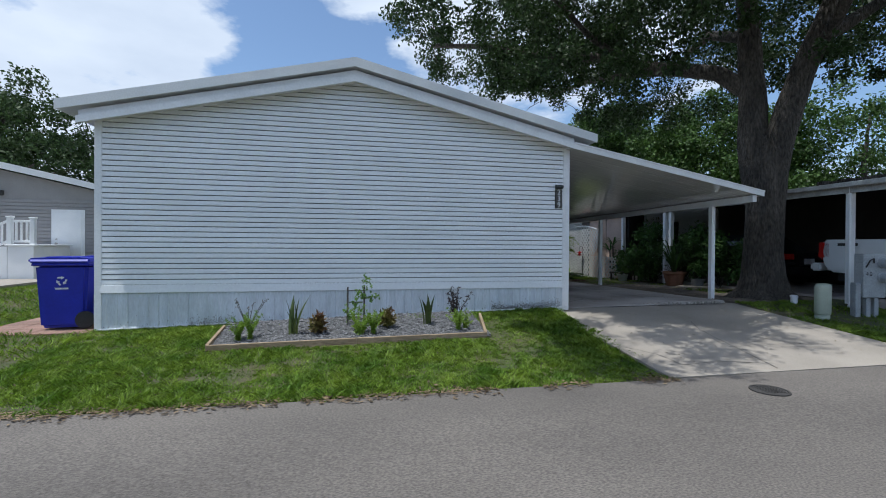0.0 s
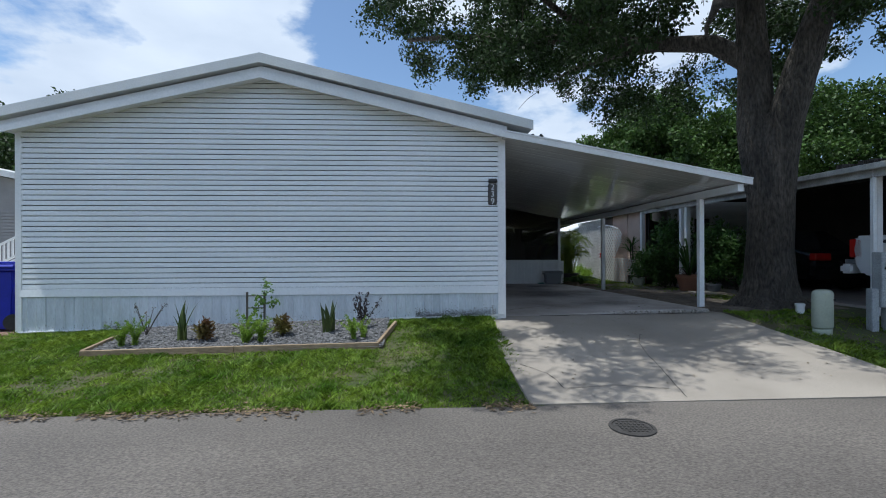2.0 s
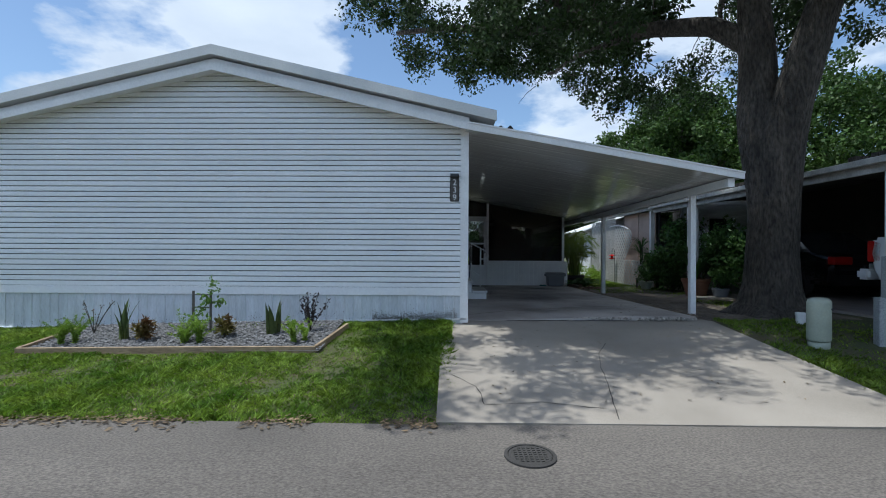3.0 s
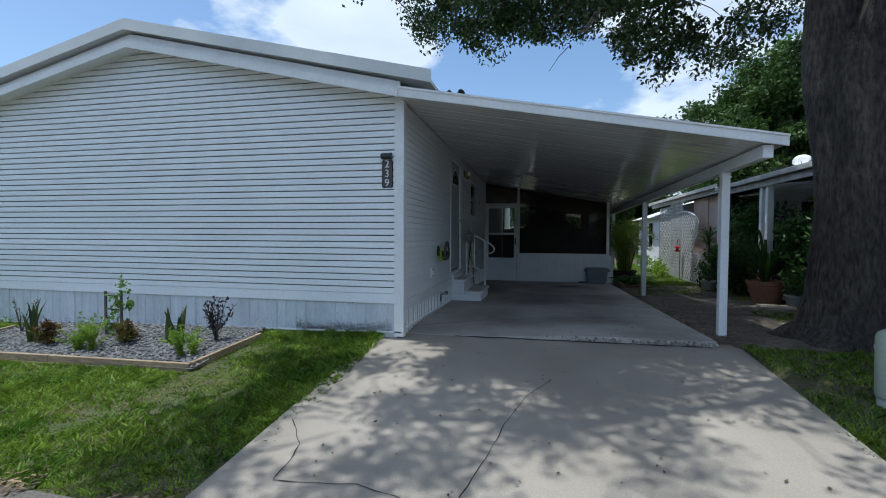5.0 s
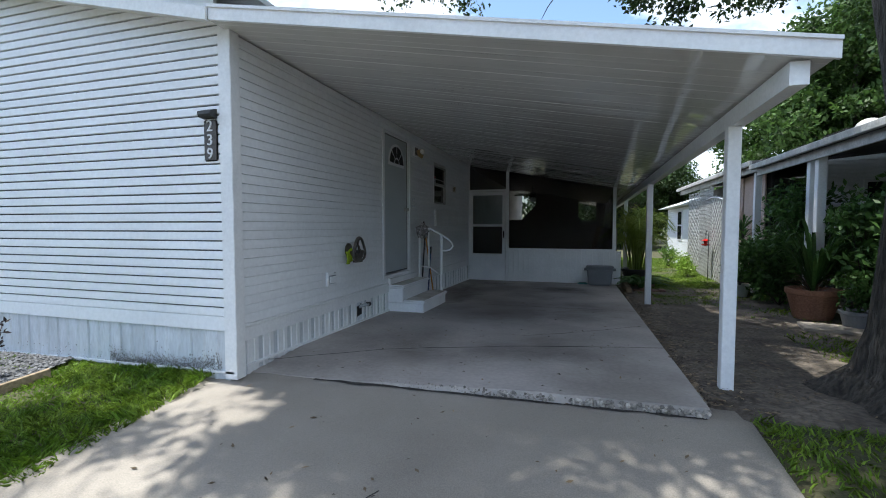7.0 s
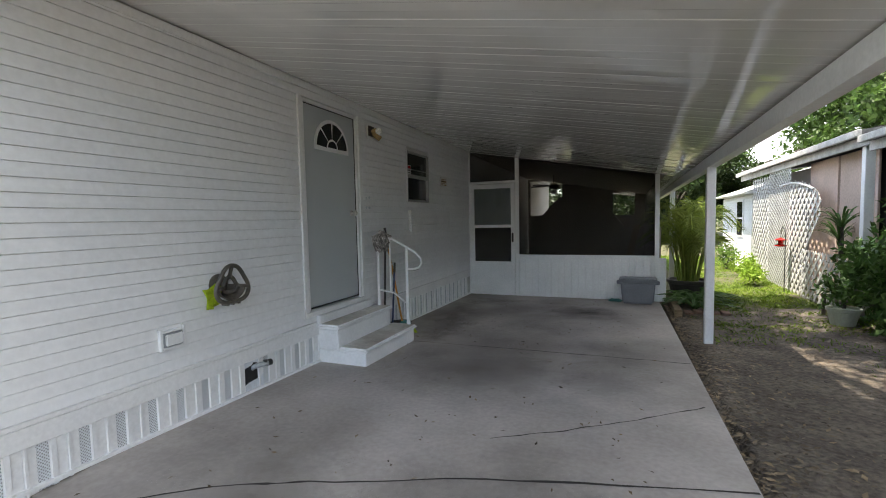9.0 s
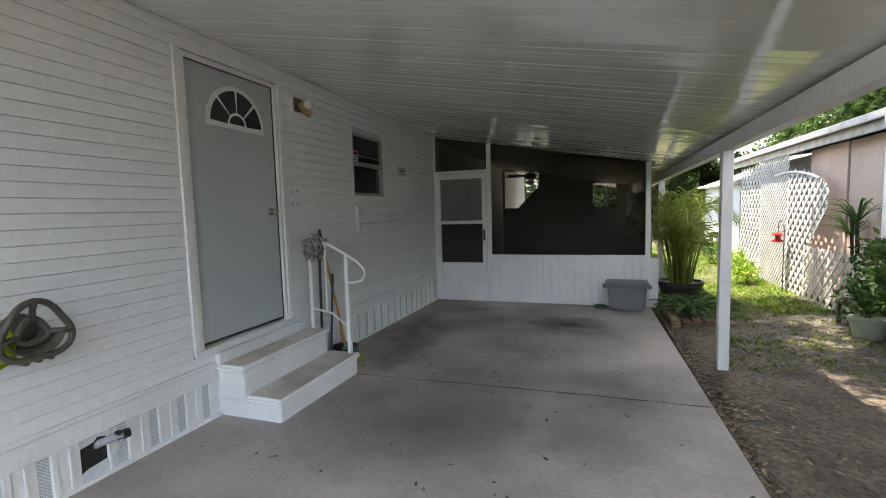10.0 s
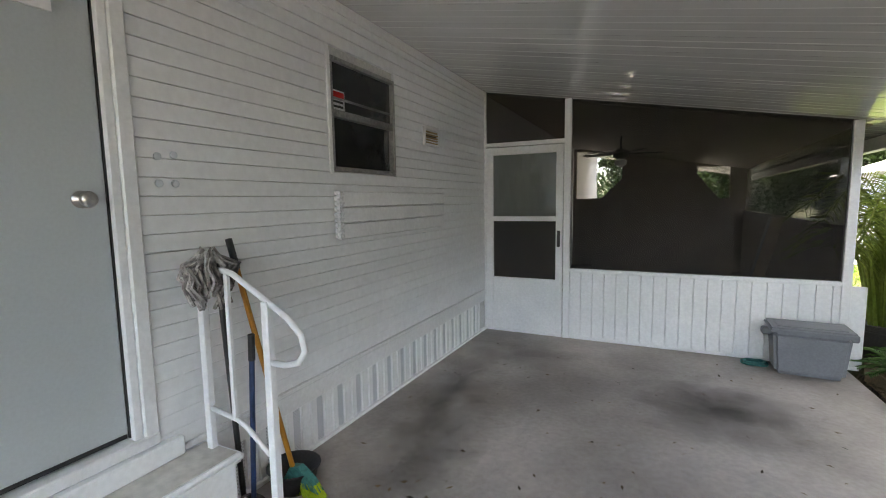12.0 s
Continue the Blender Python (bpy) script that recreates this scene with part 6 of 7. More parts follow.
for ya, yb in ((3.6, 12.9), (12.9, 16.3), (16.3, 19.9)):
    up = -0.09 if ya < 12 else 0.0
    part("roof_sheet", prism(bmesh.new(), [(7.85, nz(7.85) + up), (13.5, nz(13.5) + up), (13.5, nz(13.5) + 0.06 + up), (7.85, nz(7.85) + 0.06 + up)], lambda u, v, w: (u, w, v), ya, yb - 0.01), SHINGLE, nroof)
    part("gutter", boxbm(7.80, 7.86, ya, yb - 0.01, nz(7.85) - 0.03 + up, nz(7.85) + 0.065 + up, bevel=0.01), OLDW, nroof)
    part("fascia_board", boxbm(7.93, 7.97, ya, yb - 0.01, nz(7.85) - 0.14 + up, nz(7.85) - 0.012 + up, bevel=0.004), OLDW, nroof)
bm = bmesh.new()
for k in range(46):
    y = 3.8 + 16 * rnd.random()
    box(bm, 7.9 + rnd.random() * 0.4, 8.3 + rnd.random() * 0.5, y, y + rnd.uniform(0.1, 0.7), nz(8.1) - 0.03 + 0.09 * (y > 12.9), nz(8.1) + 0.02 + 0.09 * (y > 12.9) + 0.03 * rnd.random())
part("roof_debris", bm, BARK, nroof, "leaf debris and lifted sheets")
for y in (5.7, 10.75, 11.0, 13.2):
    p = thing("neighbour_post", ZP((8.05, y, ground_z(8, y) - 0.05)), "white square porch post next door", "post", "porch posts next door")
    part("shaft", boxbm(-0.055, 0.055, -0.055, 0.055, 0, (2.62 if y < 12 else 2.68) - ground_z(8, y), bevel=0.006), TRIM, p)
    if y < 7:
        part("downspout", tube(bmesh.new(), [(-0.09, -0.06, 2.35), (-0.09, -0.06, 0.12), (-0.13, -0.1, 0.06), (-0.28, -0.2, 0.03)], 0.032, 8), TRIM, p, "white downspout")
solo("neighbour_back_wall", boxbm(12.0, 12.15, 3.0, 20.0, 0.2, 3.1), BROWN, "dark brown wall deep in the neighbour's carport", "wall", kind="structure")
solo("neighbour_floor", boxbm(8.4, 12.0, 3.2, 13.17, 0.22, 0.385), SLABM, "shaded concrete carport floor next door", "floor", kind="structure")
endw = thing("neighbour_end_wall", ZP((8.95, 13.18, 0.3)), "white lap-sided end wall in the neighbour's porch", "wall", kind="structure")
part("wall_body", boxbm(0, 3.05, 0.0, 0.12, 0, 2.6), SIDING, endw)
pl = plank_mesh("plank", 3.05, SIDING)
for k in range(32):
    piece("siding_plank", pl, endw, ZP((0, 0, 0.05 + k * EX)))
wn_ = part("window", boxbm(0.75, 1.35, -0.05, 0.0, 1.2, 2.1), TRIM, endw, "white-framed window")
part("pane", boxbm(0.8, 1.3, -0.056, -0.05, 1.25, 2.05), PANE, wn_)
pan = thing("beige_panels", ZP((8.22, 13.35, 0.2)), "faded beige wall panels with dark gaps", "wall panel", kind="structure")
for k in range(4):
    part("panel", boxbm(0.02 * (k % 2), 0.03 + 0.02 * (k % 2), k * 0.64, k * 0.64 + 0.615, 0, 2.42, bevel=0.004), BEIGE, pan)
part("backing", boxbm(0.08, 0.12, -0.1, 2.7, 0, 2.42), DARK, pan)
solo("neighbour_gap_wall", boxbm(8.45, 8.55, 15.95, 19.8, 0.1, 2.6), GREYSIDE, "grey lap wall behind the lattice", "wall", kind="structure")
nh = thing("white_cottage", ZP((8.08, 19.25, 0.1)), "small white lap-sided house with metal roof", "house")
part("wall", boxbm(0, 4.5, 0, 3.7, 0, 2.15), LAP_SIDE, nh)
pl = plank_mesh("plank", 3.7, SIDING, "y")
for k in range(26):
    ob = piece("siding_plank", pl, nh, Matrix.Translation((0.001, 0, 0.06 + k * 0.0777)) @ Matrix.Diagonal((-1, 1, 1, 1)))
part("roof", prism(bmesh.new(), [(-0.35, 2.12), (4.8, 2.12), (2.25, 3.0)], lambda u, v, w: (u, w, v), -0.1, 4.0), ROOFW, nh, "white metal roof")
wn_ = part("window", boxbm(-0.05, 0.0, 0.85, 1.6, 0.95, 2.0, bevel=0.004), TRIM, nh, "white double-hung window")
part("pane", boxbm(-0.055, -0.05, 0.92, 1.53, 1.5, 1.94), PANE, wn_)
part("pane", boxbm(-0.055, -0.05, 0.92, 1.53, 1.0, 1.46), PANE, wn_)

dish = thing("satellite_dish", ZP((9.3, 12.2, nz(9.3) - 0.04)) @ Matrix.Scale(0.7, 4), "white satellite dish on the neighbour's roof", "satellite dish")
part("mast", tube(bmesh.new(), [(0, 0, 0), (0, 0, 0.35), (-0.05, -0.06, 0.45)], 0.02, 8), UTIL, dish)
part("reflector", lathe(bmesh.new(), [(0.02, 0.0), (0.15, 0.02), (0.25, 0.06), (0.255, 0.065), (0.15, 0.03), (0.01, 0.01)], 20), WHITEP, dish, smooth=True).matrix_basis = pose(-0.06, -0.08, 0.45, 60, 0, -30)
part("feed_arm", tube(bmesh.new(), [(-0.05, -0.08, 0.36), (-0.25, -0.4, 0.42)], 0.012, 6), UTIL, dish)
pole = thing("utility_pole", ZP((17.1, 41, 0)), "weathered wooden utility pole in the distance", "utility pole")
part("pole", tube(bmesh.new(), [(0, 0, 0), (0, 0, 9.5)], [0.16, 0.11], 8), WOOD, pole)
part("crossarm", boxbm(-1.2, 1.2, -0.06, 0.06, 8.7, 8.85), WOOD, pole)

# bird feeder on a shepherd hook
hook = thing("bird_feeder", ZP((7.8, 15.62, ground_z(7.8, 15.6))), "red hummingbird feeder on a black shepherd hook", "bird feeder")
part("pole", tube(bmesh.new(), [(0, 0, 0), (0, 0, 1.1), (0, 0.05, 1.22), (0, 0.16, 1.26), (0, 0.26, 1.2), (0, 0.27, 1.12)], 0.008, 6), BLACK, hook, smooth=True)
f = part("feeder", lathe(bmesh.new(), [(0.03, 0.86), (0.1, 0.88), (0.1, 0.9), (0.04, 0.92), (0.05, 0.98), (0.12, 1.0), (0.02, 1.04)], 14, (0, 0.27)), RED, hook, "red plastic feeder")
part("hanger", tube(bmesh.new(), [(0, 0.27, 1.03), (0, 0.27, 1.13)], 0.004, 5), BLACK, hook)


# ---- potted plants ----
def pot(parent, r, h, material, x=0, y=0):
    part("pot", lathe(bmesh.new(), [(r * 0.68, 0), (r * 0.75, h * 0.1), (r * 0.98, h * 0.8), (r * 1.06, h * 0.84), (r * 1.08, h), (r * 0.96, h), (r * 0.92, h * 0.88), (0.02, h * 0.86)], 24, (x, y)), material, parent, smooth=False)


def palm_frond(b, az, reach, rise, z0, n=24, leaf=0.26, seed=0, w=0.013):
    r = random.Random(seed)
    d = Vector((math.cos(az), math.sin(az), 0))
    s = Vector((-d.y, d.x, 0))
    pts = []
    for k in range(n + 1):
        t = k / n
        pts.append(Vector((0, 0, z0)) + d * reach * (t ** 1.3) + Vector((0, 0, rise * math.sin(t * 2.1) * (1 - 0.25 * t))))
    tube(b, pts[::3] + [pts[-1]], 0.008, 5, cap=False)
    for k in range(7, n + 1):
        t = k / n
        L = leaf * (1.15 - 0.7 * abs(t - 0.5) * 1.4)
        fwd = (pts[k] - pts[k - 1]).normalized()
        for sg in (-1, 1):
            dirv = (s * sg * 0.8 + fwd * 0.75 + Vector((0, 0, 0.25 + r.uniform(-0.15, 0.1)))).normalized()
            a = pts[k]
            m = a + dirv * L * 0.5
            e = a + dirv * L + Vector((0, 0, -0.22 * L))
            up = fwd * w
            q = [b.verts.new(v) for v in (a - up * 0.4, a + up * 0.4, m + up, e, m - up)]
            b.faces.new(q)


palm = thing("areca_palm", ZP((6.04, 14.5, ground_z(6, 14.5))), "areca palm in a large dark pot beside the porch", "palm")
pot(palm, 0.32, 0.36, mat("dark_pot", (0.05, 0.045, 0.04), (0.035, 0.032, 0.03), rough=0.6), 0, 0)
for k in range(26):
    a = rnd.uniform(0, 6.28)
    q = rnd.uniform(0.04, 0.2)
    part("cane", tube(bmesh.new(), [(q * math.cos(a), q * math.sin(a), 0.3), (1.5 * q * math.cos(a), 1.5 * q * math.sin(a), 0.7), (2.1 * q * math.cos(a), 2.1 * q * math.sin(a), 1.05)], [0.017, 0.014, 0.009], 6), PALM, palm)
for k in range(48):
    b = bmesh.new()
    palm_frond(b, k * 2.4 + rnd.uniform(-0.3, 0.3), rnd.uniform(0.3, 0.95), rnd.uniform(0.75, 1.75), 0.35, 34, 0.28, k, 0.006)
    part("frond", b, PALM, palm)


def arching_plant(name, x, y, z, n, reach, rise, material, label, seed, w=0.03, group="leafy plants by the path", potted=None):
    t = thing(name, ZP((x, y, z)), label, "plant", group)
    r = random.Random(seed)
    z0 = 0
    if potted:
        pot(t, *potted)
        z0 = potted[1] * 0.85
    for k in range(n):
        az, L, H = r.uniform(0, 6.28), reach * r.uniform(0.5, 1.1), rise * r.uniform(0.5, 1.1)
        d = Vector((math.cos(az), math.sin(az), 0))
        s = Vector((-d.y, d.x, 0))
        b = bmesh.new()
        prev = None
        for i in range(7):
            u = i / 6
            c = d * L * u + Vector((0, 0, z0 + H * math.sin(u * 2.2)))
            ww = w * (0.5 + 1.2 * u - 1.65 * u * u)
            row = [b.verts.new(c - s * ww), b.verts.new(c + Vector((0, 0, -ww * 0.4))), b.verts.new(c + s * ww)]
            if prev:
                for q in range(2):
                    b.faces.new((prev[q], prev[q + 1], row[q + 1], row[q]))
            prev = row
        part("leaf", b, material, t)
    return t


big = arching_plant("potted_dracaena", 7.85, 10.35, ground_z(7.85, 10.35), 46, 0.75, 0.95, BUSH, "strappy plant in a large terracotta pot", 61, 0.035, potted=(0.3, 0.42, TERRA))
arching_plant("dry_strap_plant", 7.85, 10.35, ground_z(7.85, 10.35) + 0.3, 18, 0.4, 0.3, DRYLEAF, "dried hanging strap leaves over the pot", 62, 0.025)
for i, (x, y, h, r_) in enumerate(((8.25, 8.4, 1.3, 0.5), (8.35, 9.2, 1.7, 0.6), (8.3, 10.0, 2.0, 0.6), (8.55, 10.8, 1.8, 0.6), (8.25, 11.7, 2.1, 0.65), (8.3, 12.5, 1.9, 0.55), (7.95, 12.0, 1.2, 0.5), (7.9, 11.6, 0.8, 0.4))):
    small_shrub("garden_shrub", x, y, ground_z(x, y), h, r_, BUSH, "dense dark green shrub beside the porch next door", 70 + i, 0.11, 26, 60, "shrubs along the neighbour's porch", 8)
for x, y, h, sd_ in ((7.98, 13.75, 1.0, 81), (8.08, 14.1, 0.8, 82)):
    dr_ = arching_plant("spiky_dracaena", x, y, ground_z(x, y) + h + 0.25, 24, 0.4, 0.3, BUSH, "spiky dracaena rising behind the low lattice", sd_, 0.022)
    part("cane", tube(bmesh.new(), [(0, 0, -h - 0.28), (0.03, 0.02, -0.5 * h), (0, 0, 0.02)], [0.03, 0.025, 0.02], 8), BARK, dr_)
st = thing("plant_stand", ZP((7.9, 13.0, ground_z(7.9, 13))), "dark plant stand with green pots by the lattice", "plant stand")
part("shelf", boxbm(-0.28, 0.28, -0.35, 0.35, 0.26, 0.3, bevel=0.006), BROWN, st)
for sx in (-0.25, 0.25):
    for sy in (-0.32, 0.32):
        part("leg", boxbm(sx - 0.02, sx + 0.02, sy - 0.02, sy + 0.02, 0, 0.26), BROWN, st)
for k, (x, y, z, m_) in enumerate(((7.85, 12.85, 0.31, GREYP), (7.95, 13.2, 0.31, NAVY), (7.6, 12.55, 0.0, UTIL_G), (8.0, 9.6, 0.0, GREYP))):
    t = thing("potted_plant", ZP((x, y, ground_z(x, y) + z)), "bushy green plant in a plain pot", "potted plant", "potted plants by the path")
    pot(t, 0.17, 0.24, m_)
    cs_ = [(rnd.uniform(-0.18, 0.18), rnd.uniform(-0.18, 0.18), 0.3 + rnd.uniform(0, 0.35)) for q in range(12)]
    f = new("foliage", leaf_cloud("foliage", cs_, [0.13] * 12, 34, 0.08, 0.035, BUSH, 90 + k, 0.0, 1.0))
    f.parent = t
for k, (x, y, s_) in enumerate(((5.98, 13.1, 0.5), (6.15, 13.55, 0.45), (5.9, 13.7, 0.35))):
    t = thing("sword_fern", ZP((x, y, ground_z(x, y))), "arching dark green sword fern by the slab edge", "fern", "ferns by the slab")
    for q in range(16):
        b = bmesh.new()
        palm_frond(b, q * 2.4 + k, s_ * rnd.uniform(0.7, 1.3), s_ * rnd.uniform(0.35, 0.7), 0.03, 24, 0.085, q, 0.011)
        part("frond", b, BUSH, t)
small_shrub("low_shrub", 7.55, 16.6, ground_z(7.5, 16.6), 0.4, 0.35, FERN, "low bright green shrub in the sun", 95, 0.08, 16, 40, "low plants by the lattice")
small_shrub("low_shrub", 7.7, 18.2, ground_z(7.5, 18), 0.5, 0.4, FERN, "low bright green shrub in the sun", 96, 0.08, 16, 40, "low plants by the lattice")
small_shrub("low_shrub", 7.6, 19.8, ground_z(7.5, 19), 0.7, 0.4, VINE, "low bright green shrub in the sun", 97, 0.09, 16, 40, "low plants by the lattice")
edging = thing("timber_edging", ZP((5.75, 13.2, 0)), "old timber and brick edging beside the slab", "edging")
part("timber", boxbm(-0.08, 0.02, -0.55, 0.6, 0.1, 0.32, bevel=0.008), WOOD, edging)
part("timber", boxbm(-0.05, 0.6, 0.62, 0.72, 0.1, 0.3, bevel=0.008), WOOD, edging)
for k in range(5):
    part("brick", boxbm(0.08 + 0.12 * k, 0.19 + 0.12 * k, -0.35 + 0.05 * (k % 2), -0.14 + 0.05 * (k % 2), 0.12, 0.25 + 0.02 * (k % 3), bevel=0.006), PAVER, edging)
solo("stepping_stone", boxbm(-0.35, 0.35, -0.22, 0.22, -0.02, 0.05, bevel=0.01), CONC, "flat grey concrete stepping stone in the dirt", "stepping stone", m=pose(7.75, 9.48, ground_z(7.75, 9.48), 0, 0, -12))

# ---- utilities by the driveway ----
ped = thing("utility_pedestal", pose(6.47, 4.98, ground_z(6.5, 5.0) - 0.02, 3, -4, 12), "pale green rounded utility pedestal leaning in the grass", "utility box")
bm = lathe(bmesh.new(), [(0.135, 0.1), (0.14, 0.12), (0.138, 0.57), (0.125, 0.605), (0.09, 0.625), (0.02, 0.63)], 28)
bm.transform(Matrix.Diagonal((1, 0.82, 1, 1)))
part("cover", bm, UTIL_G, ped, smooth=True)
bm = lathe(bmesh.new(), [(0.125, -0.04), (0.125, 0.1), (0.1, 0.105)], 28)
bm.transform(Matrix.Diagonal((1, 0.82, 1, 1)))
part("base", bm, UTIL_G, ped, smooth=True)
part("lock", tube(bmesh.new(), [(0.06, -0.11, 0.5), (0.06, -0.118, 0.5)], 0.015, 8), BLACK, ped)
meter = thing("electric_meter_pedestal", pose(7.48, 5.0, ground_z(7.5, 5.0) - 0.02, 0, 0, -12), "grey electric meter pedestal with two round meters", "electric meter")
part("cabinet", boxbm(-0.15, 0.25, -0.1, 0.1, 0.36, 1.14, bevel=0.012), UTIL, meter)
for sx in (-0.02, 0.12):
    part("post", boxbm(sx - 0.04, sx + 0.04, -0.06, 0.06, 0, 0.36, bevel=0.005), UTIL, meter)
part("side_post", boxbm(-0.25, -0.155, -0.06, 0.06, 0, 0.62, bevel=0.008), UTIL, meter)
for z in (0.72, 0.98):
    mt = part("meter", lathe(bmesh.new(), [(0.095, 0), (0.095, 0.04), (0.08, 0.045), (0.08, 0.13), (0.06, 0.15), (0.01, 0.155)], 20), UTIL, meter, "round electric meter with glass dome", smooth=False)
    mt.matrix_basis = pose(0.18, -0.1, z, 90, 0, 0)
for k, d in enumerate("40"):
    piece("numeral", text_mesh(d, 0.1, 0.002, BLACK), meter, pose(-0.09 + 0.065 * k, -0.102, 0.78, 90, 0, 0))
part("cable", tube(bmesh.new(), [(-0.12, -0.11, 0.9), (-0.08, -0.14, 1.02), (0.0, -0.13, 1.06), (0.02, -0.11, 0.98)], 0.012, 6), BLACK, meter, smooth=True)
cap = thing("cleanout_pipe", ZP((6.95, 5.9, ground_z(6.95, 5.9) - 0.02)), "short white plastic cleanout pipe in the grass", "pipe")
part("pipe", tube(bmesh.new(), [(0, 0, 0), (0, 0, 0.13)], 0.06, 16), TRIM, cap)
part("cap", lathe(bmesh.new(), [(0.07, 0.13), (0.07, 0.165), (0.055, 0.175), (0.01, 0.175)], 16), TRIM, cap)


# ---- vehicles next door ----
def wheel(parent, x, y, r=0.36, w=0.22):
    t = part("wheel", lathe(bmesh.new(), [(r * 0.6, -w / 2), (r * 0.95, -w / 2), (r, -w * 0.35), (r, w * 0.35), (r * 0.95, w / 2), (r * 0.6, w / 2)], 24), RUBBER, parent, "black tyre")
    t.matrix_basis = pose(x, y, r, 0, 90, 0)
    part("rim", lathe(bmesh.new(), [(r * 0.58, -w * 0.3), (r * 0.58, w * 0.42), (r * 0.3, w * 0.3), (0.03, w * 0.38)], 16), CHROME, t)


truck = thing("pickup_truck", pose(10.35, 4.55, 0.385, 0, 0, 14), "white pickup truck backed under the neighbour's carport", "pickup truck")
bedp = [(0.55, 0.45), (2.45, 0.5), (2.55, 0.6), (2.62, 0.95), (2.58, 1.22), (0.55, 1.22)]
bm = prism(bmesh.new(), bedp, lambda u, v, w: (w, u, v), -0.95, 0.95)
bmesh.ops.bevel(bm, geom=list(bm.edges), offset=0.05, segments=2, affect="EDGES")
part("bed", bm, CARW, truck)
bm = prism(bmesh.new(), [(-2.65, 0.4), (0.54, 0.45), (0.54, 1.15), (0.4, 1.75), (-0.9, 1.78), (-1.55, 1.15), (-2.55, 1.02), (-2.7, 0.8)], lambda u, v, w: (w * (1 - 0.12 * max(0, v - 1.15)), u, v), -0.93, 0.93)
bmesh.ops.bevel(bm, geom=list(bm.edges), offset=0.06, segments=2, affect="EDGES")
part("cab", bm, CARW, truck)
for sx in (-1, 1):
    part("side_window", prism(bmesh.new(), [(-1.3, 1.2), (0.4, 1.2), (0.3, 1.66), (-0.85, 1.68)], lambda u, v, w: (w, u, v), sx * 0.90, sx * 0.925), PANE, truck)
    part("tail_light", boxbm(sx * 0.84 - 0.11, sx * 0.84 + 0.11, 2.44, 2.66, 0.82, 1.16, bevel=0.02), RED, truck, "red tail light")
part("bumper", boxbm(-0.95, 0.95, 2.62, 2.82, 0.52, 0.7, bevel=0.04, seg=2), CARW, truck)
part("tailgate", boxbm(-0.72, 0.72, 2.6, 2.64, 0.72, 1.2, bevel=0.01), CARW, truck)
part("decal", boxbm(-0.962, -0.952, 1.95, 2.3, 1.08, 1.14), BLACK, truck, "dark bedside graphic")
for sx in (-0.85, 0.85):
    for yy in (1.5, -1.75):
        wheel(truck, sx, yy, 0.38, 0.24)
part("undercarriage", boxbm(-0.7, 0.7, -2.3, 2.4, 0.3, 0.46), BLACK, truck)

sedan = thing("black_sedan", pose(10.35, 10.75, 0.385, 0, 0, 0), "black sedan parked deep in the neighbour's carport", "car")
bm = prism(bmesh.new(), [(-2.3, 0.3), (2.2, 0.3), (2.25, 0.65), (1.1, 0.85), (0.5, 0.92), (-1.6, 0.98), (-2.25, 0.9), (-2.35, 0.6)], lambda u, v, w: (w, u, v), -0.88, 0.88)
bmesh.ops.bevel(bm, geom=list(bm.edges), offset=0.08, segments=2, affect="EDGES")
part("body", bm, CARK, sedan)
bm = prism(bmesh.new(), [(-1.75, 0.93), (0.8, 0.88), (0.1, 1.38), (-1.0, 1.42)], lambda u, v, w: (w * (1 - 0.3 * (v - 0.9)), u, v), -0.78, 0.78)
part("cabin", bm, PANE, sedan)
for sx in (-1, 1):
    part("tail_light", boxbm(sx * 0.66 - 0.19, sx * 0.66 + 0.19, -2.37, -2.2, 0.72, 0.88, bevel=0.02), RED, sedan, "red tail light")
part("licence_plate", boxbm(-0.16, 0.16, -2.385, -2.36, 0.6, 0.75), WHITEP, sedan)
for sx in (-0.8, 0.8):
    for yy in (1.4, -1.4):
        wheel(sedan, sx, yy, 0.32, 0.2)


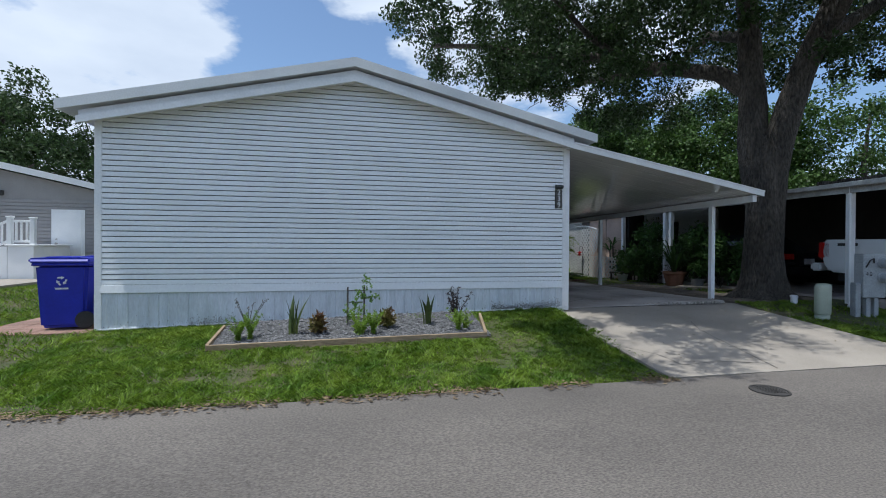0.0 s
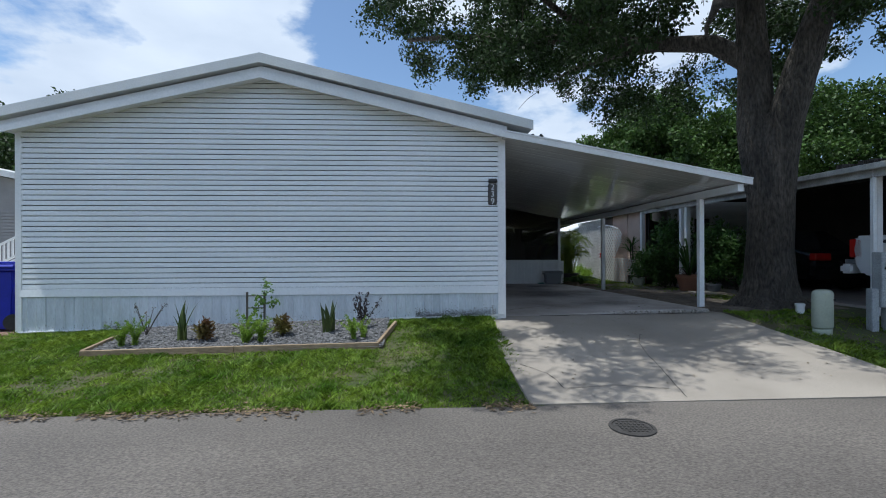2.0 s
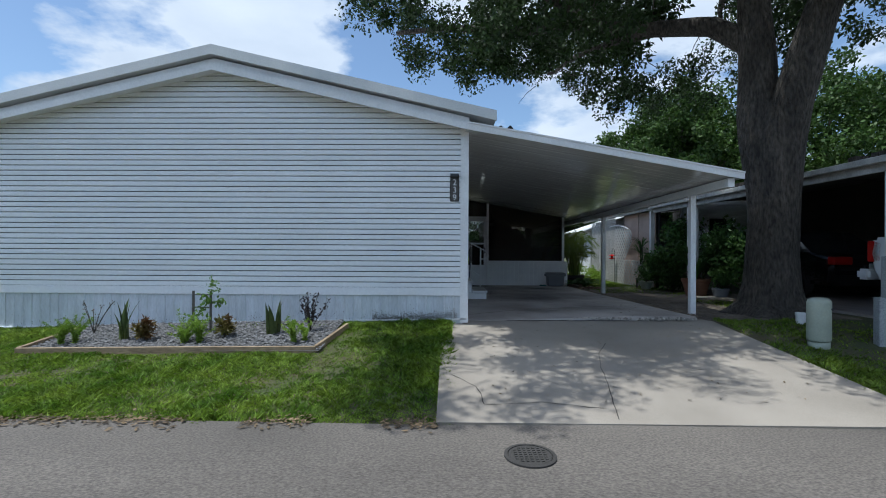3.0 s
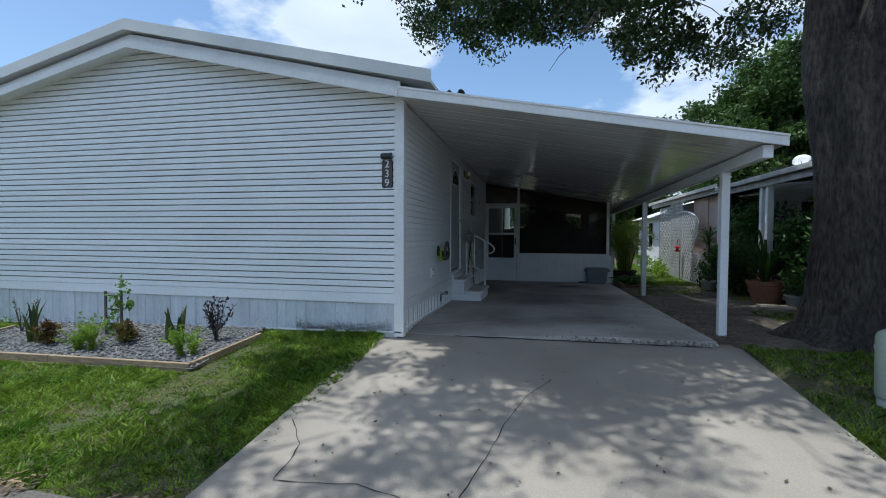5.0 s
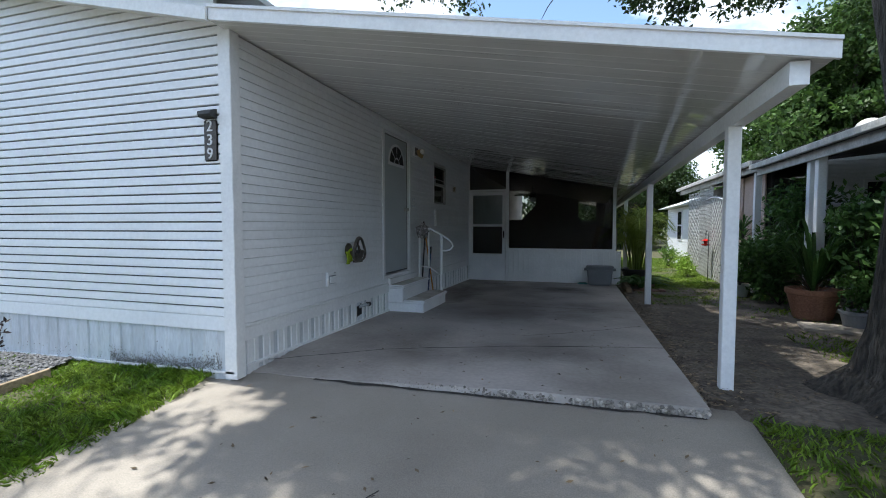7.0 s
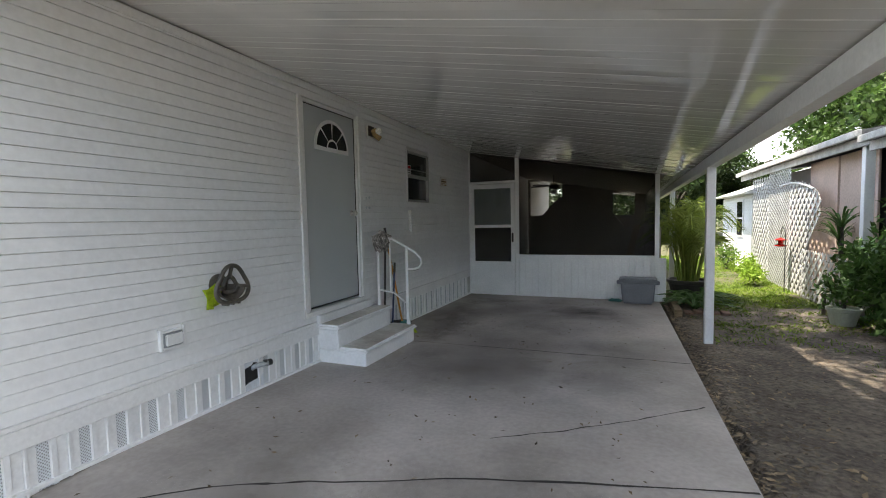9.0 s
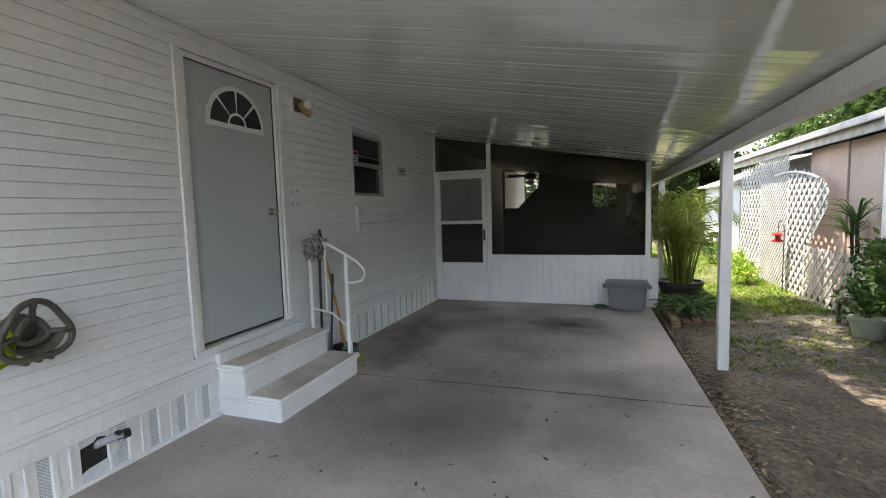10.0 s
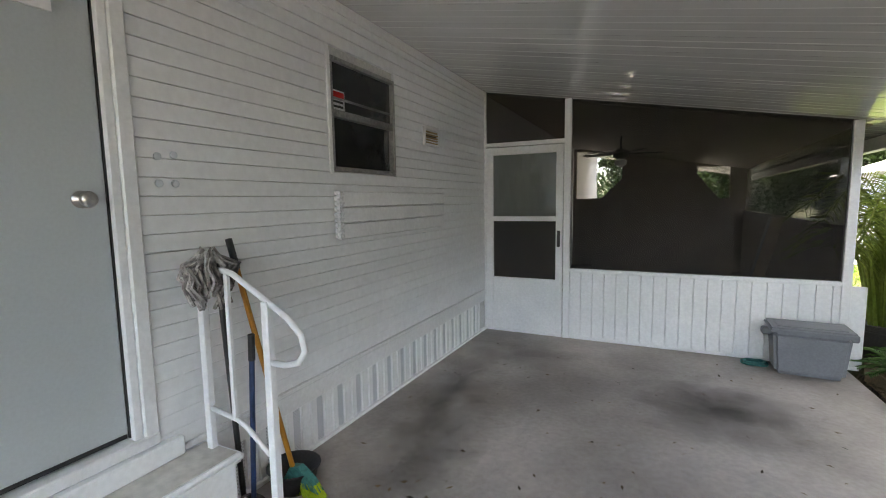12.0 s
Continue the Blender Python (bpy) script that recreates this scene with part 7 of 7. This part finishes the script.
# ---- left side: bins, pavers, grey house ----
def wheelie_bin(x, y, rz, label):
    t = thing("recycling_bin", pose(x, y, 0.165, 0, 0, rz) @ Matrix.Scale(1.06, 4), label, "bin", "blue recycling bins")
    b = boxbm(-0.27, 0.27, -0.3, 0.3, 0.02, 0.88, bevel=0.04, seg=3)
    for v in b.verts:
        f_ = 0.84 + 0.16 * v.co.z / 0.88
        v.co.x, v.co.y = v.co.x * f_, v.co.y * f_
    part("tub", b, BLUE, t)
    part("rim", boxbm(-0.295, 0.295, -0.325, 0.325, 0.86, 0.9, bevel=0.012), BLUE, t)
    b = boxbm(-0.31, 0.31, -0.35, 0.33, 0.9, 0.945, bevel=0.02, seg=2)
    for v in b.verts:
        if v.co.z > 0.92 and abs(v.co.x) < 0.3:
            v.co.z += 0.025
    part("lid", b, BLUE, t, "blue hinged lid")
    part("lid_ridge", boxbm(-0.2, 0.2, -0.22, 0.2, 0.955, 0.985, bevel=0.014, seg=2), BLUE, t)
    part("handle_bar", tube(bmesh.new(), [(-0.25, 0.36, 0.86), (0.25, 0.36, 0.86)], 0.016, 8), BLUE, t)
    for sx in (-0.24, 0.24):
        wh = part("wheel", lathe(bmesh.new(), [(0.04, -0.025), (0.11, -0.025), (0.12, 0), (0.11, 0.025), (0.04, 0.025)], 18), BLACK, t, "black plastic wheel")
        wh.matrix_basis = pose(sx, 0.26, 0.12, 0, 90, 0)
    for k in range(3):
        a = 2.0944 * k
        b = prism(bmesh.new(), [(-0.045, 0.032), (0.0, 0.032), (0.0, 0.02), (0.034, 0.043), (0.0, 0.066), (0.0, 0.054), (-0.045, 0.054)], lambda u, v, w: (w, u, v), 0.0, 0.003)
        part("recycle_arrow", b, WHITEP, t, "white printed arrow").matrix_basis = pose(0.2655, 0, 0.66, 0, 5, 0) @ pose(0, 0, 0, math.degrees(a), 0, 0)
    part("printed_bar", boxbm(0.0, 0.003, -0.075, 0.075, -0.012, 0.012), WHITEP, t, "white printed lettering").matrix_basis = pose(0.2585, 0, 0.555, 0, 5, 0)
    return t


wheelie_bin(-5.66, 6.36, -84, "blue recycling bin with closed lid on a paver slab")
wheelie_bin(-5.47, 7.05, -93, "blue recycling bin behind the first, lid closed")
pv = thing("paver_slab", ZP((-5.95, 6.55, 0.10)), "low reddish paver slab under the bins", "paver slab")
pm = meshed("paver", boxbm(-0.195, 0.195, -0.195, 0.195, 0, 0.055, bevel=0.008), PAVER)
for i in range(4):
    for j in range(4):
        piece("paver", pm, pv, ZP((-0.55 + 0.4 * i, -0.5 + 0.4 * j, 0.003 * ((i * 3 + j) % 3))))
gh = thing("grey_house", ZP((-13.4, 14.3, 0.15)), "grey lap-sided neighbour house with white trim and door", "house")
part("wall", prism(bmesh.new(), [(0.0, 0.0), (5.6, 0.0), (5.6, 2.56), (0.0, 3.8)], lambda u, v, w: (u, w, v), 0, 6), GREYSIDE, gh)
pl = plank_mesh("plank", 5.6, GREYSIDE)
for k in range(23):
    piece("siding_plank", pl, gh, Matrix.Translation((0, 0, 0.15 + 0.105 * k)) @ Matrix.Diagonal((1, 1, 1.35, 1)))
part("roof", prism(bmesh.new(), [(-0.5, 3.95), (3.9, 2.98), (6.2, 2.44), (6.2, 2.60), (3.9, 3.16), (-0.5, 4.15)], lambda u, v, w: (u, w, v), -0.45, 6.5), ROOFW, gh, "white-edged sloping roof")
dr = part("door", boxbm(3.16, 3.9, -0.05, -0.015, 0.45, 2.2, bevel=0.006), TRIM, gh, "plain white side door")
part("frame", boxbm(3.09, 3.97, -0.035, -0.012, 0.4, 2.27, bevel=0.006), TRIM, dr)
part("knob", tube(bmesh.new(), [(3.24, -0.05, 1.25), (3.24, -0.1, 1.25)], 0.03, 10), CHROME, dr)
part("knob", tube(bmesh.new(), [(3.24, -0.05, 1.38), (3.24, -0.07, 1.38)], 0.025, 10), CHROME, dr)
wl_ = part("wall_light", boxbm(1.75, 1.9, -0.15, -0.02, 2.65, 2.8, bevel=0.02), BLACK, gh, "dark wall light")
deck = thing("porch_deck", ZP((-11.22, 12.5, 0.45)), "white porch deck with railing and ramp", "deck")
part("skirt", boxbm(0.9, 1.5, 0, 1.6, 0, 0.88, bevel=0.01), TRIM, deck)
part("landing", boxbm(0.85, 1.55, -0.03, 1.62, 0.881, 0.92, bevel=0.006), TRIM, deck)
part("stair_stringer", prism(bmesh.new(), [(-0.75, 0.0), (0.895, 0.0), (0.895, 0.86), (0.75, 0.86)], lambda u, v, w: (u, w, v), 0.0, 1.6), TRIM, deck)
for x, low, high in ((-0.6, 0.1, 1.0), (0.93, 0.92, 1.62), (1.45, 0.92, 1.60)):
    part("post", boxbm(x - 0.055, x + 0.055, 0.0, 0.11, low, high, bevel=0.008), TRIM, deck)
    part("post_cap", boxbm(x - 0.07, x + 0.07, -0.015, 0.125, high, high + 0.04, bevel=0.01), TRIM, deck)
for z in (0.97, 1.5):
    part("rail", boxbm(0.985, 1.395, 0.03, 0.08, z, z + 0.06, bevel=0.006), TRIM, deck)
    part("stair_rail", prism(bmesh.new(), [(-0.545, z - 0.72), (0.875, z), (0.875, z + 0.06), (-0.545, z - 0.66)], lambda u, v, w: (u, w, v), 0.03, 0.08), TRIM, deck)
bal = meshed("baluster", boxbm(-0.02, 0.02, 0.035, 0.075, 0.0, 0.47), TRIM)
for k in range(3):
    piece("baluster", bal, deck, ZP((1.07 + 0.12 * k, 0, 1.03)))
for k in range(11):
    piece("baluster", bal, deck, ZP((-0.45 + 0.12 * k, 0, 1.03 - 0.507 * (0.865 - (-0.45 + 0.12 * k)))))
solo("garden_path", boxbm(-18, -9.0, 9.8, 12.4, 0.1, 0.47), CONC, "pale concrete path beside the grey house", "path", kind="structure")

# flood light on the roof edge
fl_ = thing("flood_light", ZP((2.72, 6.2, ceil_z(2.72, 6.2) + 0.07)), "small dark twin flood light on the carport roof", "flood light")
part("base", boxbm(-0.03, 0.03, -0.03, 0.03, 0, 0.12), BLACK, fl_)
for sx in (-1, 1):
    part("head", lathe(bmesh.new(), [(0.015, -0.06), (0.03, -0.04), (0.045, 0.04), (0.03, 0.045)], 12), BLACK, fl_).matrix_basis = pose(sx * 0.06, -0.04, 0.14, 70, 0, sx * 40)
